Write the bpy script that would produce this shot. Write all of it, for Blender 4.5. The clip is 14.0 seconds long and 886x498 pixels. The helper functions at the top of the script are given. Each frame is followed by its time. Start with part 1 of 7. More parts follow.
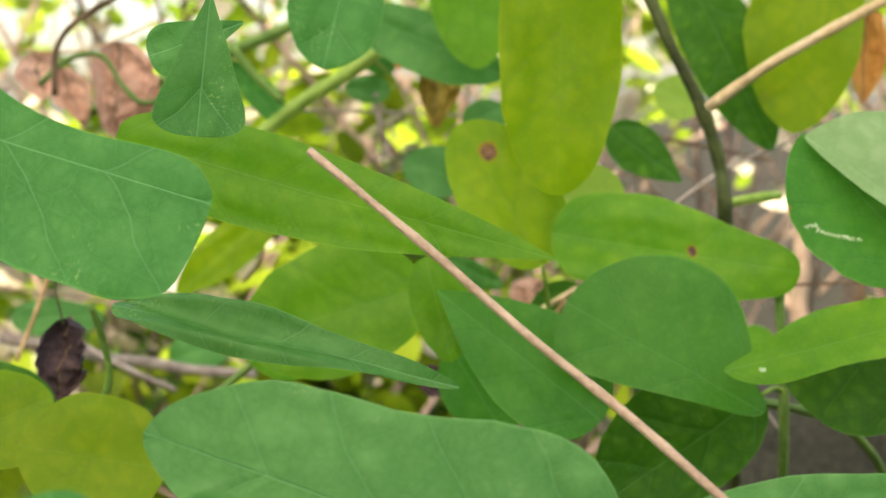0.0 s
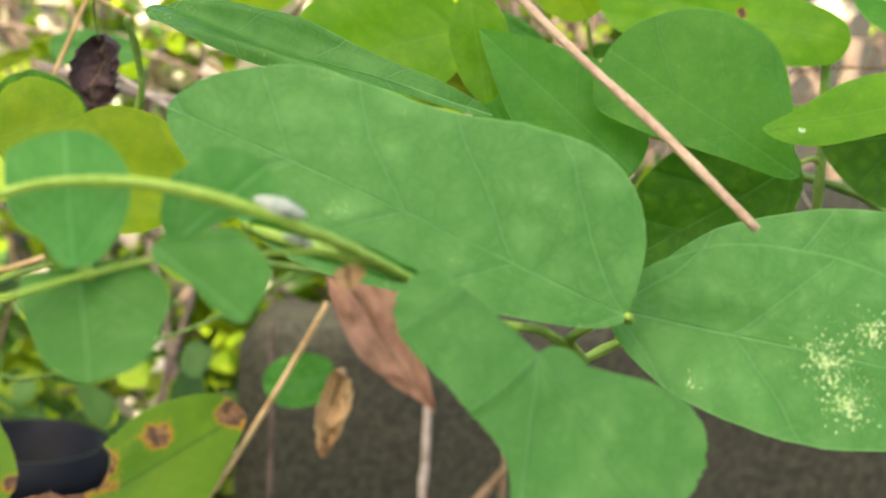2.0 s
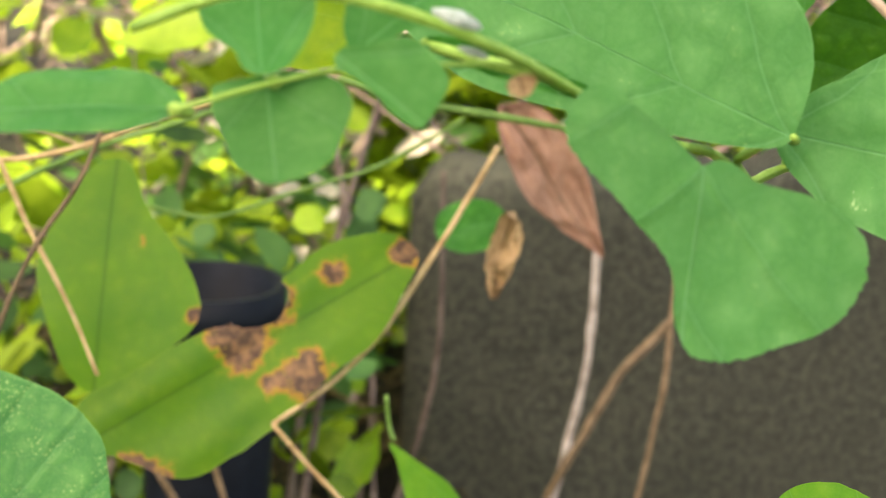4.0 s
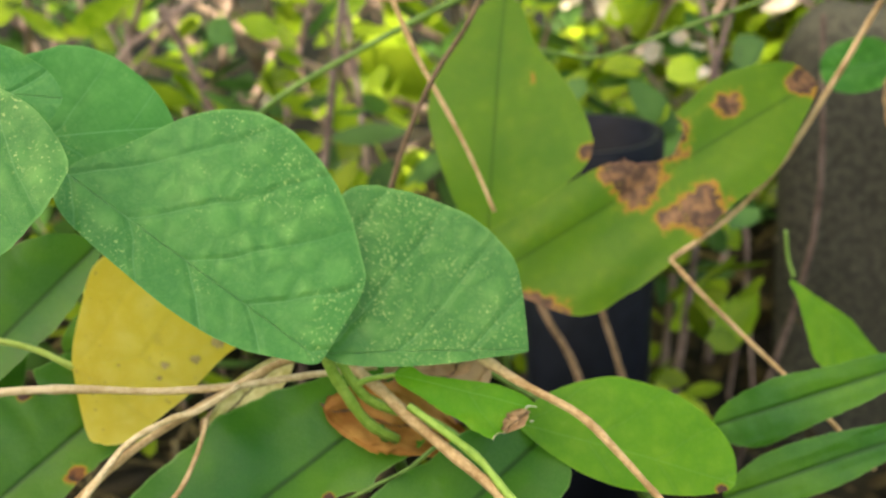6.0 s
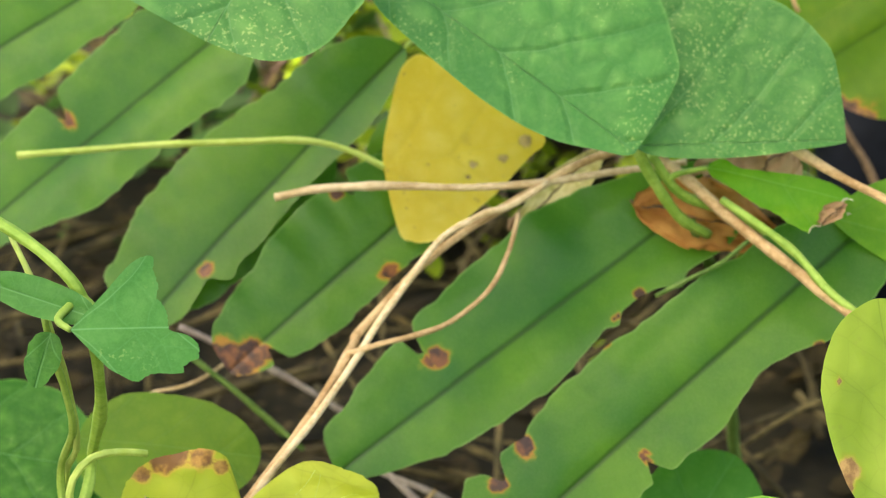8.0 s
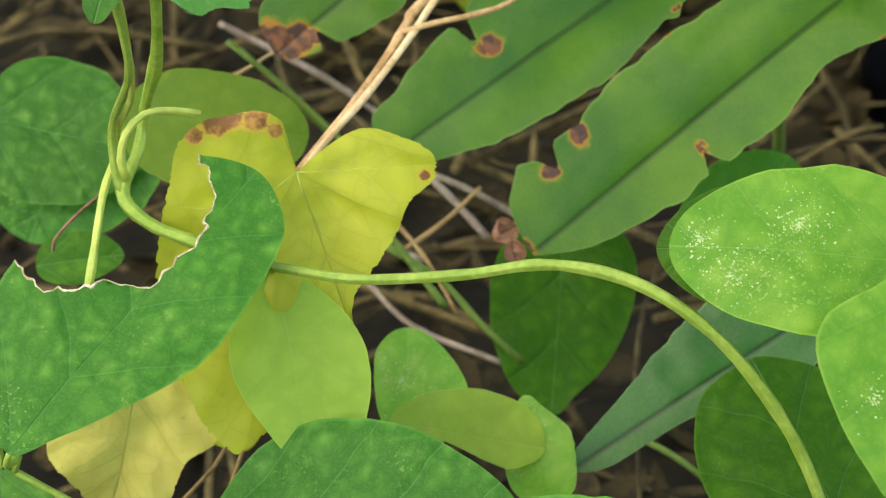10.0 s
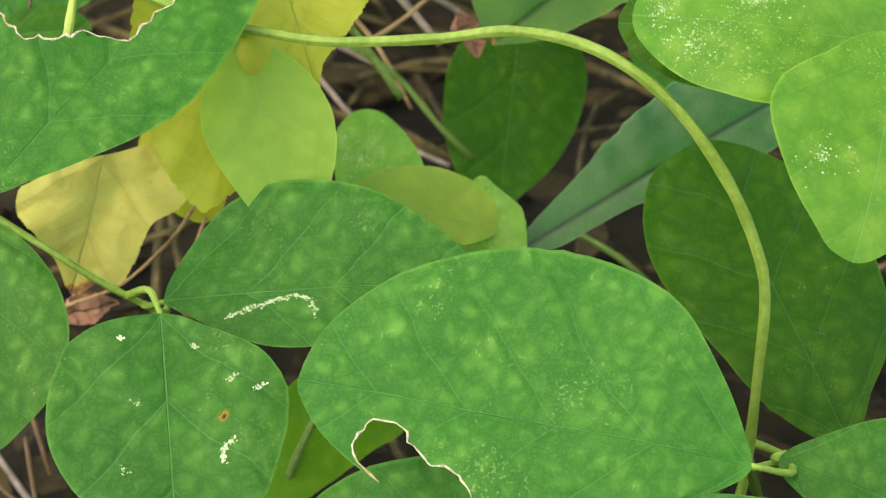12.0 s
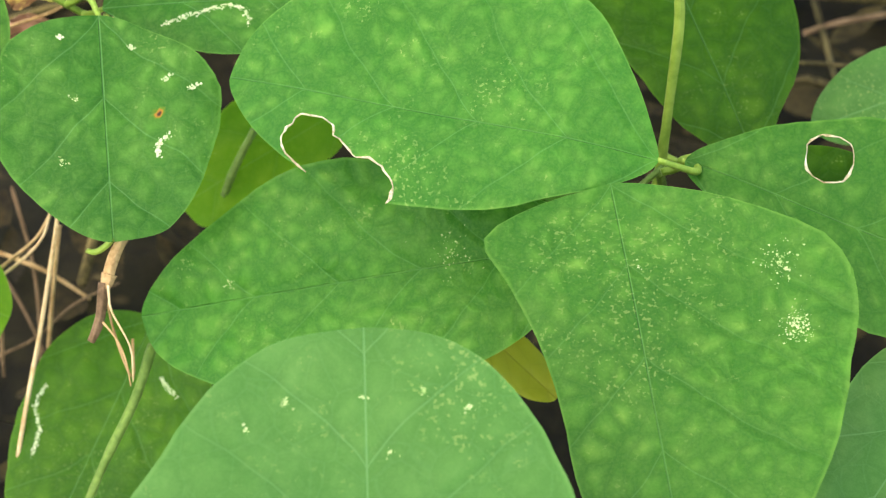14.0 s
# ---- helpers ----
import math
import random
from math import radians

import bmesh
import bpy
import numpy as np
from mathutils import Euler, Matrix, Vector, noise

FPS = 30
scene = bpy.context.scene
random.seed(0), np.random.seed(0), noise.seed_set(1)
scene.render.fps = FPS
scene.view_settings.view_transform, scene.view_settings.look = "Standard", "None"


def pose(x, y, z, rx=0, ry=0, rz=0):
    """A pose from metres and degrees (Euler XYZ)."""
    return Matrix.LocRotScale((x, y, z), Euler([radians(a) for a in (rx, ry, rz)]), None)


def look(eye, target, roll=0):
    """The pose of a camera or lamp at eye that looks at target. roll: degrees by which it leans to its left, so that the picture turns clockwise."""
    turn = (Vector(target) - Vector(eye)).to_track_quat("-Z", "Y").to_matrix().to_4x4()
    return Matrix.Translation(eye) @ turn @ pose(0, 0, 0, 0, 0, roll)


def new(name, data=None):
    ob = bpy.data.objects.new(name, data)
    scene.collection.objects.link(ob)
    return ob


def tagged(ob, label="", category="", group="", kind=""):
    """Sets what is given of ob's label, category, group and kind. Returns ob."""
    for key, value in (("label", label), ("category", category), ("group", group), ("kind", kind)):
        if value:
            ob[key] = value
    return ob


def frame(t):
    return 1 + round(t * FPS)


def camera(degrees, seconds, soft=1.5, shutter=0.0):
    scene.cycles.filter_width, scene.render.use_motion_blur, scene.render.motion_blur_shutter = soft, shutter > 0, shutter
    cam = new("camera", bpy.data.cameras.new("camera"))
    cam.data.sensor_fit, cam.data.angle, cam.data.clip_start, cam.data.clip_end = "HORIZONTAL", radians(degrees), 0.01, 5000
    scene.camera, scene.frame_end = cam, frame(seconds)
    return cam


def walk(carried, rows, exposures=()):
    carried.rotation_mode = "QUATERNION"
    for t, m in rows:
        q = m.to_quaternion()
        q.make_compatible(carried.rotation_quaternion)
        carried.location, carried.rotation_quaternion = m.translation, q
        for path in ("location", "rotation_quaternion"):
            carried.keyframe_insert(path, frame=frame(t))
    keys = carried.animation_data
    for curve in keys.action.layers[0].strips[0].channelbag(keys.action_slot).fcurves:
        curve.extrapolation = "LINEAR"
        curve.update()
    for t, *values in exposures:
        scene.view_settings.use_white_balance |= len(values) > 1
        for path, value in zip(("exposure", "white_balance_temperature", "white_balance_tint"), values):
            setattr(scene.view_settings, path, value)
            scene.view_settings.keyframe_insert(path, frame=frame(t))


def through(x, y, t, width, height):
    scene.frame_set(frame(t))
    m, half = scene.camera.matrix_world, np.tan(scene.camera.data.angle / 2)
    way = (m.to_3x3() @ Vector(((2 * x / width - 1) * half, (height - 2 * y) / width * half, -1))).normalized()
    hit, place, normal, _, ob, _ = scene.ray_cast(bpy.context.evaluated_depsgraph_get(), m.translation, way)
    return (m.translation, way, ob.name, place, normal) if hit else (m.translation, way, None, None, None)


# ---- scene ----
cam = camera(28.0, 14.0, soft=1.15)
PATH = [
    (0.0, (0.0005, 0.0001, 0.4703), (0.2064, 0.9760, 0.3976), -1.00),
    (0.5, (-0.0026, -0.0039, 0.4665), (0.2052, 0.9700, 0.3751), 0.60),
    (1.0, (-0.0047, -0.0056, 0.4619), (0.2101, 0.9651, 0.3538), 1.69),
    (1.5, (0.0035, 0.0052, 0.4605), (0.1978, 0.9743, 0.3080), 2.03),
    (2.0, (0.0030, 0.0033, 0.4539), (0.1863, 0.9690, 0.2699), 3.26),
    (2.2, (0.0025, 0.0026, 0.4542), (0.1786, 0.9669, 0.2567), 2.57),
    (4.3, (0.0012, -0.0082, 0.4478), (0.0722, 0.9503, 0.1719), 2.03),
    (4.5, (0.0002, -0.0075, 0.4466), (0.0547, 0.9495, 0.1615), 1.22),
    (5.0, (-0.0029, 0.0007, 0.4438), (-0.0028, 0.9531, 0.1388), 0.00),
    (5.5, (-0.0117, 0.0002, 0.4357), (-0.0575, 0.9492, 0.1238), -0.71),
    (6.0, (-0.0167, -0.0027, 0.4283), (-0.1153, 0.9382, 0.1044), -1.96),
    (6.5, (-0.0168, -0.0012, 0.4231), (-0.1584, 0.9285, 0.0832), -3.12),
    (7.0, (-0.0239, -0.0053, 0.4230), (-0.2127, 0.9107, 0.0688), -4.25),
    (7.5, (-0.0283, -0.0058, 0.4188), (-0.2480, 0.8973, 0.0498), -5.15),
    (8.0, (-0.0302, -0.0094, 0.4162), (-0.2706, 0.8776, 0.0220), -5.68),
    (8.5, (-0.0323, -0.0074, 0.4091), (-0.2656, 0.8674, -0.0155), -5.33),
    (8.7, (-0.0334, -0.0095, 0.4051), (-0.2662, 0.8564, -0.0376), -5.14),
    (10.8, (-0.0458, -0.0206, 0.3847), (-0.2734, 0.7992, -0.1408), -2.94),
    (11.0, (-0.0452, -0.0247, 0.3825), (-0.2646, 0.7916, -0.1519), -2.37),
    (11.5, (-0.0470, -0.0347, 0.3773), (-0.2498, 0.7741, -0.1746), -1.18),
    (12.0, (-0.0465, -0.0422, 0.3779), (-0.2356, 0.7649, -0.1813), -0.45),
    (12.5, (-0.0467, -0.0509, 0.3764), (-0.2304, 0.7505, -0.1928), 0.09),
    (13.0, (-0.0436, -0.0601, 0.3735), (-0.2194, 0.7308, -0.2125), 0.84),
    (13.5, (-0.0407, -0.0653, 0.3695), (-0.2054, 0.7104, -0.2397), 1.37),
    (14.0, (-0.0343, -0.0705, 0.3657), (-0.1844, 0.6899, -0.2662), 1.91),
]
FOCUS = cam.data.dof
FOCUS.use_dof, FOCUS.focus_distance, FOCUS.aperture_fstop = True, 0.345, 29.0
walk(cam, [(t, look(e, g, r)) for t, e, g, r in PATH], [(t, e, 8000, 10) for t, e in ((0.0, 1.72), (1.0, 1.75), (1.6, 1.87), (2.1, 2.12), (4.5, 2.3), (5.5, 1.98), (6.0, 1.97), (6.5, 2.13), (7.5, 2.15), (8.5, 2.06), (11.0, 1.98), (13.0, 2.02), (14.0, 2.3))])

# ---- light ----
world = bpy.data.worlds.new("sky")
scene.world = world
world.use_nodes = True
wn, wl_ = world.node_tree.nodes, world.node_tree.links
sky = wn.new("ShaderNodeTexSky")
sky.sky_type, sky.sun_disc = "NISHITA", False
sky.sun_elevation, sky.sun_rotation = radians(59), radians(214)
sky.air_density, sky.dust_density = 1.0, 3.0
wn["Background"].inputs["Strength"].default_value = 0.15
wl_.new(sky.outputs[0], wn["Background"].inputs["Color"])
sun = new("sun", bpy.data.lights.new("sun", "SUN"))
sun.data.energy, sun.data.angle, sun.data.color = 5.0, radians(0.6), (1.0, 0.96, 0.88)
sun.matrix_world = look((-1.0, -1.5, 3.0), (0, 0, 0))


# ---- materials ----
def node(nt, kind, **sets):
    n = nt.nodes.new(kind)
    for k, v in sets.items():
        n.inputs[k].default_value = v
    return n


def calc(nt, op, a, b=None, c=None, clamp=False):
    n = nt.nodes.new("ShaderNodeMath")
    n.operation, n.use_clamp = op, clamp
    for i, v in enumerate((a, b, c)):
        if v is None:
            continue
        if isinstance(v, (int, float)):
            n.inputs[i].default_value = v
        else:
            nt.links.new(v, n.inputs[i])
    return n.outputs[0]


def blend(nt, fac, a, b, kind="MIX"):
    n = nt.nodes.new("ShaderNodeMix")
    n.data_type, n.blend_type = "RGBA", kind
    for i, v in ((0, fac), (6, a), (7, b)):
        if isinstance(v, (int, float)):
            n.inputs[i].default_value = v
        elif isinstance(v, tuple):
            n.inputs[i].default_value = (*v, 1)
        else:
            nt.links.new(v, n.inputs[i])
    return n.outputs[2]


def step(nt, x, lo, hi):
    n = nt.nodes.new("ShaderNodeMapRange")
    n.interpolation_type = "SMOOTHSTEP"
    nt.links.new(x, n.inputs[0])
    n.inputs[1].default_value, n.inputs[2].default_value = lo, hi
    return n.outputs[0]


def start(name):
    m = bpy.data.materials.new(name)
    m.use_nodes = True
    nt = m.node_tree
    return m, nt, nt.nodes["Principled BSDF"], nt.nodes["Material Output"]


def vec_noise(nt, vec, scale, detail=3.0, rough=0.6):
    n = node(nt, "ShaderNodeTexNoise", Scale=scale, Detail=detail, Roughness=rough)
    nt.links.new(vec, n.inputs["Vector"])
    return n.outputs[0]


def cells(nt, vec, scale, feature="F1", out=0):
    n = node(nt, "ShaderNodeTexVoronoi", Scale=scale)
    n.feature = feature
    nt.links.new(vec, n.inputs["Vector"])
    return n.outputs[out]


def leaf_material(name, deep, fresh, pale, mottle=0.5, specks=0.3, vein=0.5, through=0.3, rough=0.42, dots=0.0, relief=0.3, gloss=0.3,
                  veins_at=(5.5, 0.75), glow=None, keel=0.0027, patchy=18.0,
                  rot=((0.06, 0.028, 0.011), (0.2, 0.1, 0.036)), ring=(0.44, 0.17, 0.025), grain=0.75):
    """A leaf: UV is in decimetres, across and along; the attribute blight browns it."""
    m, nt, bsdf, out = start(name)
    uv = nt.nodes.new("ShaderNodeUVMap")
    sep = nt.nodes.new("ShaderNodeSeparateXYZ")
    nt.links.new(uv.outputs[0], sep.inputs[0])
    info = nt.nodes.new("ShaderNodeObjectInfo")
    shift = nt.nodes.new("ShaderNodeVectorMath")
    shift.operation = "ADD"
    spread = calc(nt, "MULTIPLY", info.outputs["Random"], 37.0)
    comb = nt.nodes.new("ShaderNodeCombineXYZ")
    nt.links.new(spread, comb.inputs[0])
    nt.links.new(spread, comb.inputs[2])
    nt.links.new(uv.outputs[0], shift.inputs[0])
    nt.links.new(comb.outputs[0], shift.inputs[1])
    p = shift.outputs[0]
    broad, fine = vec_noise(nt, p, 3.0), vec_noise(nt, p, 22.0, 5.0)
    # veins: a midrib and pairs that rise towards the tip
    away = calc(nt, "ABSOLUTE", sep.outputs[0])
    wob = calc(nt, "MULTIPLY", calc(nt, "SUBTRACT", vec_noise(nt, p, 5.0, 2.0), 0.5), 0.06)
    q = calc(nt, "ADD", calc(nt, "SUBTRACT", sep.outputs[1], calc(nt, "MULTIPLY", calc(nt, "POWER", away, 0.85), veins_at[1])), wob)
    saw = calc(nt, "ABSOLUTE", calc(nt, "SUBTRACT", calc(nt, "FRACT", calc(nt, "MULTIPLY", q, veins_at[0])), 0.5))
    fade = calc(nt, "SUBTRACT", 1.0, calc(nt, "MULTIPLY", step(nt, away, 0.02, 0.3), 0.55))
    side = calc(nt, "MULTIPLY", step(nt, saw, 0.493 - 0.0024 * veins_at[0], 0.502), fade)
    broad_side = step(nt, saw, 0.36, 0.5)
    rib = calc(nt, "SUBTRACT", 1.0, step(nt, calc(nt, "ADD", away, calc(nt, "MULTIPLY", wob, 0.03)), 0.15 * keel, keel))
    bent = nt.nodes.new("ShaderNodeVectorMath")
    bent.operation = "MULTIPLY_ADD"
    cloud = node(nt, "ShaderNodeTexNoise", Scale=9.0, Detail=1.0)
    nt.links.new(p, cloud.inputs["Vector"])
    nt.links.new(cloud.outputs[1], bent.inputs[0])
    bent.inputs[1].default_value = (0.03, 0.03, 0.03)
    nt.links.new(p, bent.inputs[2])
    q2 = bent.outputs[0]
    net = cells(nt, q2, patchy * 0.8, "DISTANCE_TO_EDGE")
    web = calc(nt, "SUBTRACT", 1.0, step(nt, net, 0.0, 0.035))
    pillow = step(nt, net, 0.0, 0.42)
    small = step(nt, cells(nt, q2, patchy * 2.6, "DISTANCE_TO_EDGE"), 0.0, 0.4)
    lines = calc(nt, "MAXIMUM", calc(nt, "MAXIMUM", calc(nt, "MULTIPLY", side, 0.8 if veins_at[0] < 20 else 0.04), rib), calc(nt, "MULTIPLY", web, 0.16 if vein > 0 else 0.3 if veins_at[0] < 20 else 0.0))
    # colour
    col = blend(nt, step(nt, broad, 0.3, 0.72), deep, fresh)
    spots = calc(nt, "MULTIPLY", step(nt, cells(nt, q2, patchy, "SMOOTH_F1"), 0.62, 0.0), step(nt, vec_noise(nt, p, 6.0, 3.0), 0.25, 0.65))
    spots = calc(nt, "MULTIPLY", spots, calc(nt, "SUBTRACT", 1.0, calc(nt, "MULTIPLY", calc(nt, "MAXIMUM", broad_side, step(nt, away, 0.035, 0.0)), 0.75)))
    col = blend(nt, calc(nt, "MULTIPLY", spots, mottle), col, pale)
    col = blend(nt, calc(nt, "MULTIPLY", calc(nt, "SUBTRACT", 1.0, pillow), 0.75 * mottle), col, tuple(0.8 * c for c in deep))
    # groove shading painted as a darker band along the side veins
    col = blend(nt, calc(nt, "MULTIPLY", calc(nt, "MULTIPLY", step(nt, saw, 0.4, 0.5), fade), 0.28 if veins_at[0] < 20 else 0.0), col, tuple(0.75 * c for c in deep))
    col = blend(nt, calc(nt, "MULTIPLY", pillow, 0.16 if vein > 0 else 0.0), col, pale)
    col = blend(nt, calc(nt, "MULTIPLY", small, 0.12 if vein > 0 else 0.03), col, pale)
    col = blend(nt, calc(nt, "MULTIPLY", step(nt, fine, 0.4, 0.7), 0.2), col, deep)
    grains = step(nt, vec_noise(nt, p, 115.0, 2.0, 0.5), 0.57, 0.68)
    where = step(nt, calc(nt, "ADD", vec_noise(nt, p, 3.2, 4.0), calc(nt, "MULTIPLY", fine, 0.3)), 0.84 - 0.25 * specks, 0.98 - 0.25 * specks)
    where = calc(nt, "MAXIMUM", calc(nt, "MULTIPLY", where, 0.55), calc(nt, "MULTIPLY", calc(nt, "MULTIPLY", calc(nt, "POWER", spots, 2.0), step(nt, vec_noise(nt, p, 13.0), 0.42, 0.62)), 1.0))
    col = blend(nt, calc(nt, "MULTIPLY", calc(nt, "MULTIPLY", grains, where), grain * min(0.85, 0.15 + 0.9 * specks) if specks else 0.0), col, (0.5, 0.66, 0.2))
    dust = vec_noise(nt, p, 230.0, 2.0, 0.6)
    col = blend(nt, calc(nt, "MULTIPLY", step(nt, dust, 0.38, 0.66), 0.08), col, pale)
    col = blend(nt, calc(nt, "MULTIPLY", step(nt, dust, 0.5, 0.3), 0.08), col, deep)
    if dots:
        pits = calc(nt, "MULTIPLY", calc(nt, "MAXIMUM", calc(nt, "MULTIPLY", step(nt, calc(nt, "ADD", cells(nt, q2, 8.0), calc(nt, "MULTIPLY", fine, 0.22)), 0.3, 0.16), 0.6), calc(nt, "MULTIPLY", step(nt, cells(nt, q2, 30.0), 0.24, 0.06), 0.8)), step(nt, vec_noise(nt, p, 5.0), 0.44, 0.6))
        col = blend(nt, calc(nt, "MULTIPLY", pits, dots), col, (0.2, 0.15, 0.05))
    col = blend(nt, calc(nt, "MULTIPLY", lines, abs(vein)), col, tuple(0.55 * a + 0.45 * b for a, b in zip(pale, (0.16, 0.42, 0.2))) if vein > 0 else tuple(0.3 * c for c in deep))
    border = nt.nodes.new("ShaderNodeAttribute")
    border.attribute_name = "hem"
    col = blend(nt, calc(nt, "MULTIPLY", step(nt, border.outputs["Fac"], 0.965, 0.99), 0.22 if vein > 0 else 0.25), col, tuple(min(0.8, 1.3 * c) for c in pale))
    tint = calc(nt, "ADD", 0.9, calc(nt, "MULTIPLY", info.outputs["Random"], 0.22))
    hsv = node(nt, "ShaderNodeHueSaturation")
    nt.links.new(tint, hsv.inputs["Value"])
    nt.links.new(calc(nt, "ADD", 0.494, calc(nt, "MULTIPLY", info.outputs["Random"], 0.012)), hsv.inputs["Hue"])
    nt.links.new(col, hsv.inputs["Color"])
    col = hsv.outputs[0]
    sick = nt.nodes.new("ShaderNodeAttribute")
    sick.attribute_name = "blight"
    ill = calc(nt, "ADD", sick.outputs["Fac"], calc(nt, "MULTIPLY", calc(nt, "SUBTRACT", vec_noise(nt, p, 30.0, 4.0), 0.5), 0.9))
    ill = calc(nt, "MULTIPLY", ill, step(nt, sick.outputs["Fac"], 0.0, 0.1))
    col = blend(nt, calc(nt, "MULTIPLY", step(nt, ill, 0.08, 0.3), 0.3), col, (0.32, 0.33, 0.012))
    col = blend(nt, calc(nt, "MULTIPLY", step(nt, ill, 0.26, 0.36), 0.85), col, ring)
    rotten = blend(nt, step(nt, fine, 0.4, 0.62), *rot)
    col = blend(nt, step(nt, ill, 0.36, 0.5), col, rotten)
    nt.links.new(col, bsdf.inputs["Base Color"])
    bsdf.inputs["Roughness"].default_value = rough
    bsdf.inputs["Specular IOR Level"].default_value = gloss
    bump = node(nt, "ShaderNodeBump", Strength=relief, Distance=0.0014)
    high = calc(nt, "SUBTRACT", calc(nt, "MULTIPLY", fine, 0.07), calc(nt, "MULTIPLY", calc(nt, "MAXIMUM", calc(nt, "MULTIPLY", broad_side, 0.7 if veins_at[0] < 20 else 0.1), rib), 0.5 if vein > 0 else 0.3))
    high = calc(nt, "ADD", calc(nt, "ADD", high, calc(nt, "MULTIPLY", broad, 0.8)), calc(nt, "MULTIPLY", pillow, 0.3))
    high = calc(nt, "ADD", high, calc(nt, "MULTIPLY", small, 0.05))
    nt.links.new(high, bump.inputs["Height"])
    nt.links.new(bump.outputs[0], bsdf.inputs["Normal"])
    thin = node(nt, "ShaderNodeBsdfTranslucent")
    nt.links.new(blend(nt, 0.55, col, glow or tuple(min(1.0, 1.6 * c) for c in fresh)), thin.inputs["Color"])
    mix = nt.nodes.new("ShaderNodeMixShader")
    nt.links.new(calc(nt, "MULTIPLY", calc(nt, "SUBTRACT", 1.0, step(nt, ill, 0.3, 0.6)), through), mix.inputs[0])
    nt.links.new(bsdf.outputs[0], mix.inputs[1])
    nt.links.new(thin.outputs[0], mix.inputs[2])
    nt.links.new(mix.outputs[0], out.inputs["Surface"])
    return m


def rough_material(name, dark, light, scale, rough=0.8, relief=0.5, stretch=(1, 1, 1), fleck=None, tint=0.3, through=0.0, gloss=0.25):
    """Bark, dry stems, soil, stone: two scales of noise, flecks and relief, in the object's own space."""
    m, nt, bsdf, out = start(name)
    co = nt.nodes.new("ShaderNodeTexCoord")
    mp = node(nt, "ShaderNodeMapping", Scale=stretch)
    nt.links.new(co.outputs["Object"], mp.inputs[0])
    p = mp.outputs[0]
    info = nt.nodes.new("ShaderNodeObjectInfo")
    island = nt.nodes.new("ShaderNodeNewGeometry")
    a, b = vec_noise(nt, p, scale, 5.0), vec_noise(nt, p, scale * 7, 4.0)
    col = blend(nt, step(nt, calc(nt, "ADD", calc(nt, "MULTIPLY", a, 0.65), calc(nt, "MULTIPLY", b, 0.35)), 0.36, 0.64), dark, light)
    if fleck:
        col = blend(nt, calc(nt, "MULTIPLY", step(nt, cells(nt, p, scale * 5), 0.3, 0.12), step(nt, a, 0.48, 0.6)), col, fleck)
    hsv = node(nt, "ShaderNodeHueSaturation")
    rnd = calc(nt, "FRACT", calc(nt, "ADD", info.outputs["Random"], island.outputs["Random Per Island"]))
    nt.links.new(calc(nt, "ADD", 1 - tint / 2, calc(nt, "MULTIPLY", rnd, tint)), hsv.inputs["Value"])
    nt.links.new(col, hsv.inputs["Color"])
    nt.links.new(hsv.outputs[0], bsdf.inputs["Base Color"])
    bsdf.inputs["Roughness"].default_value = rough
    bsdf.inputs["Specular IOR Level"].default_value = gloss
    bump = node(nt, "ShaderNodeBump", Strength=relief, Distance=0.002)
    nt.links.new(calc(nt, "ADD", a, calc(nt, "MULTIPLY", b, 0.5)), bump.inputs["Height"])
    nt.links.new(bump.outputs[0], bsdf.inputs["Normal"])
    if through:
        thin = node(nt, "ShaderNodeBsdfTranslucent")
        nt.links.new(hsv.outputs[0], thin.inputs["Color"])
        mix = node(nt, "ShaderNodeMixShader", Fac=through)
        nt.links.new(bsdf.outputs[0], mix.inputs[1])
        nt.links.new(thin.outputs[0], mix.inputs[2])
        nt.links.new(mix.outputs[0], out.inputs["Surface"])
    return m


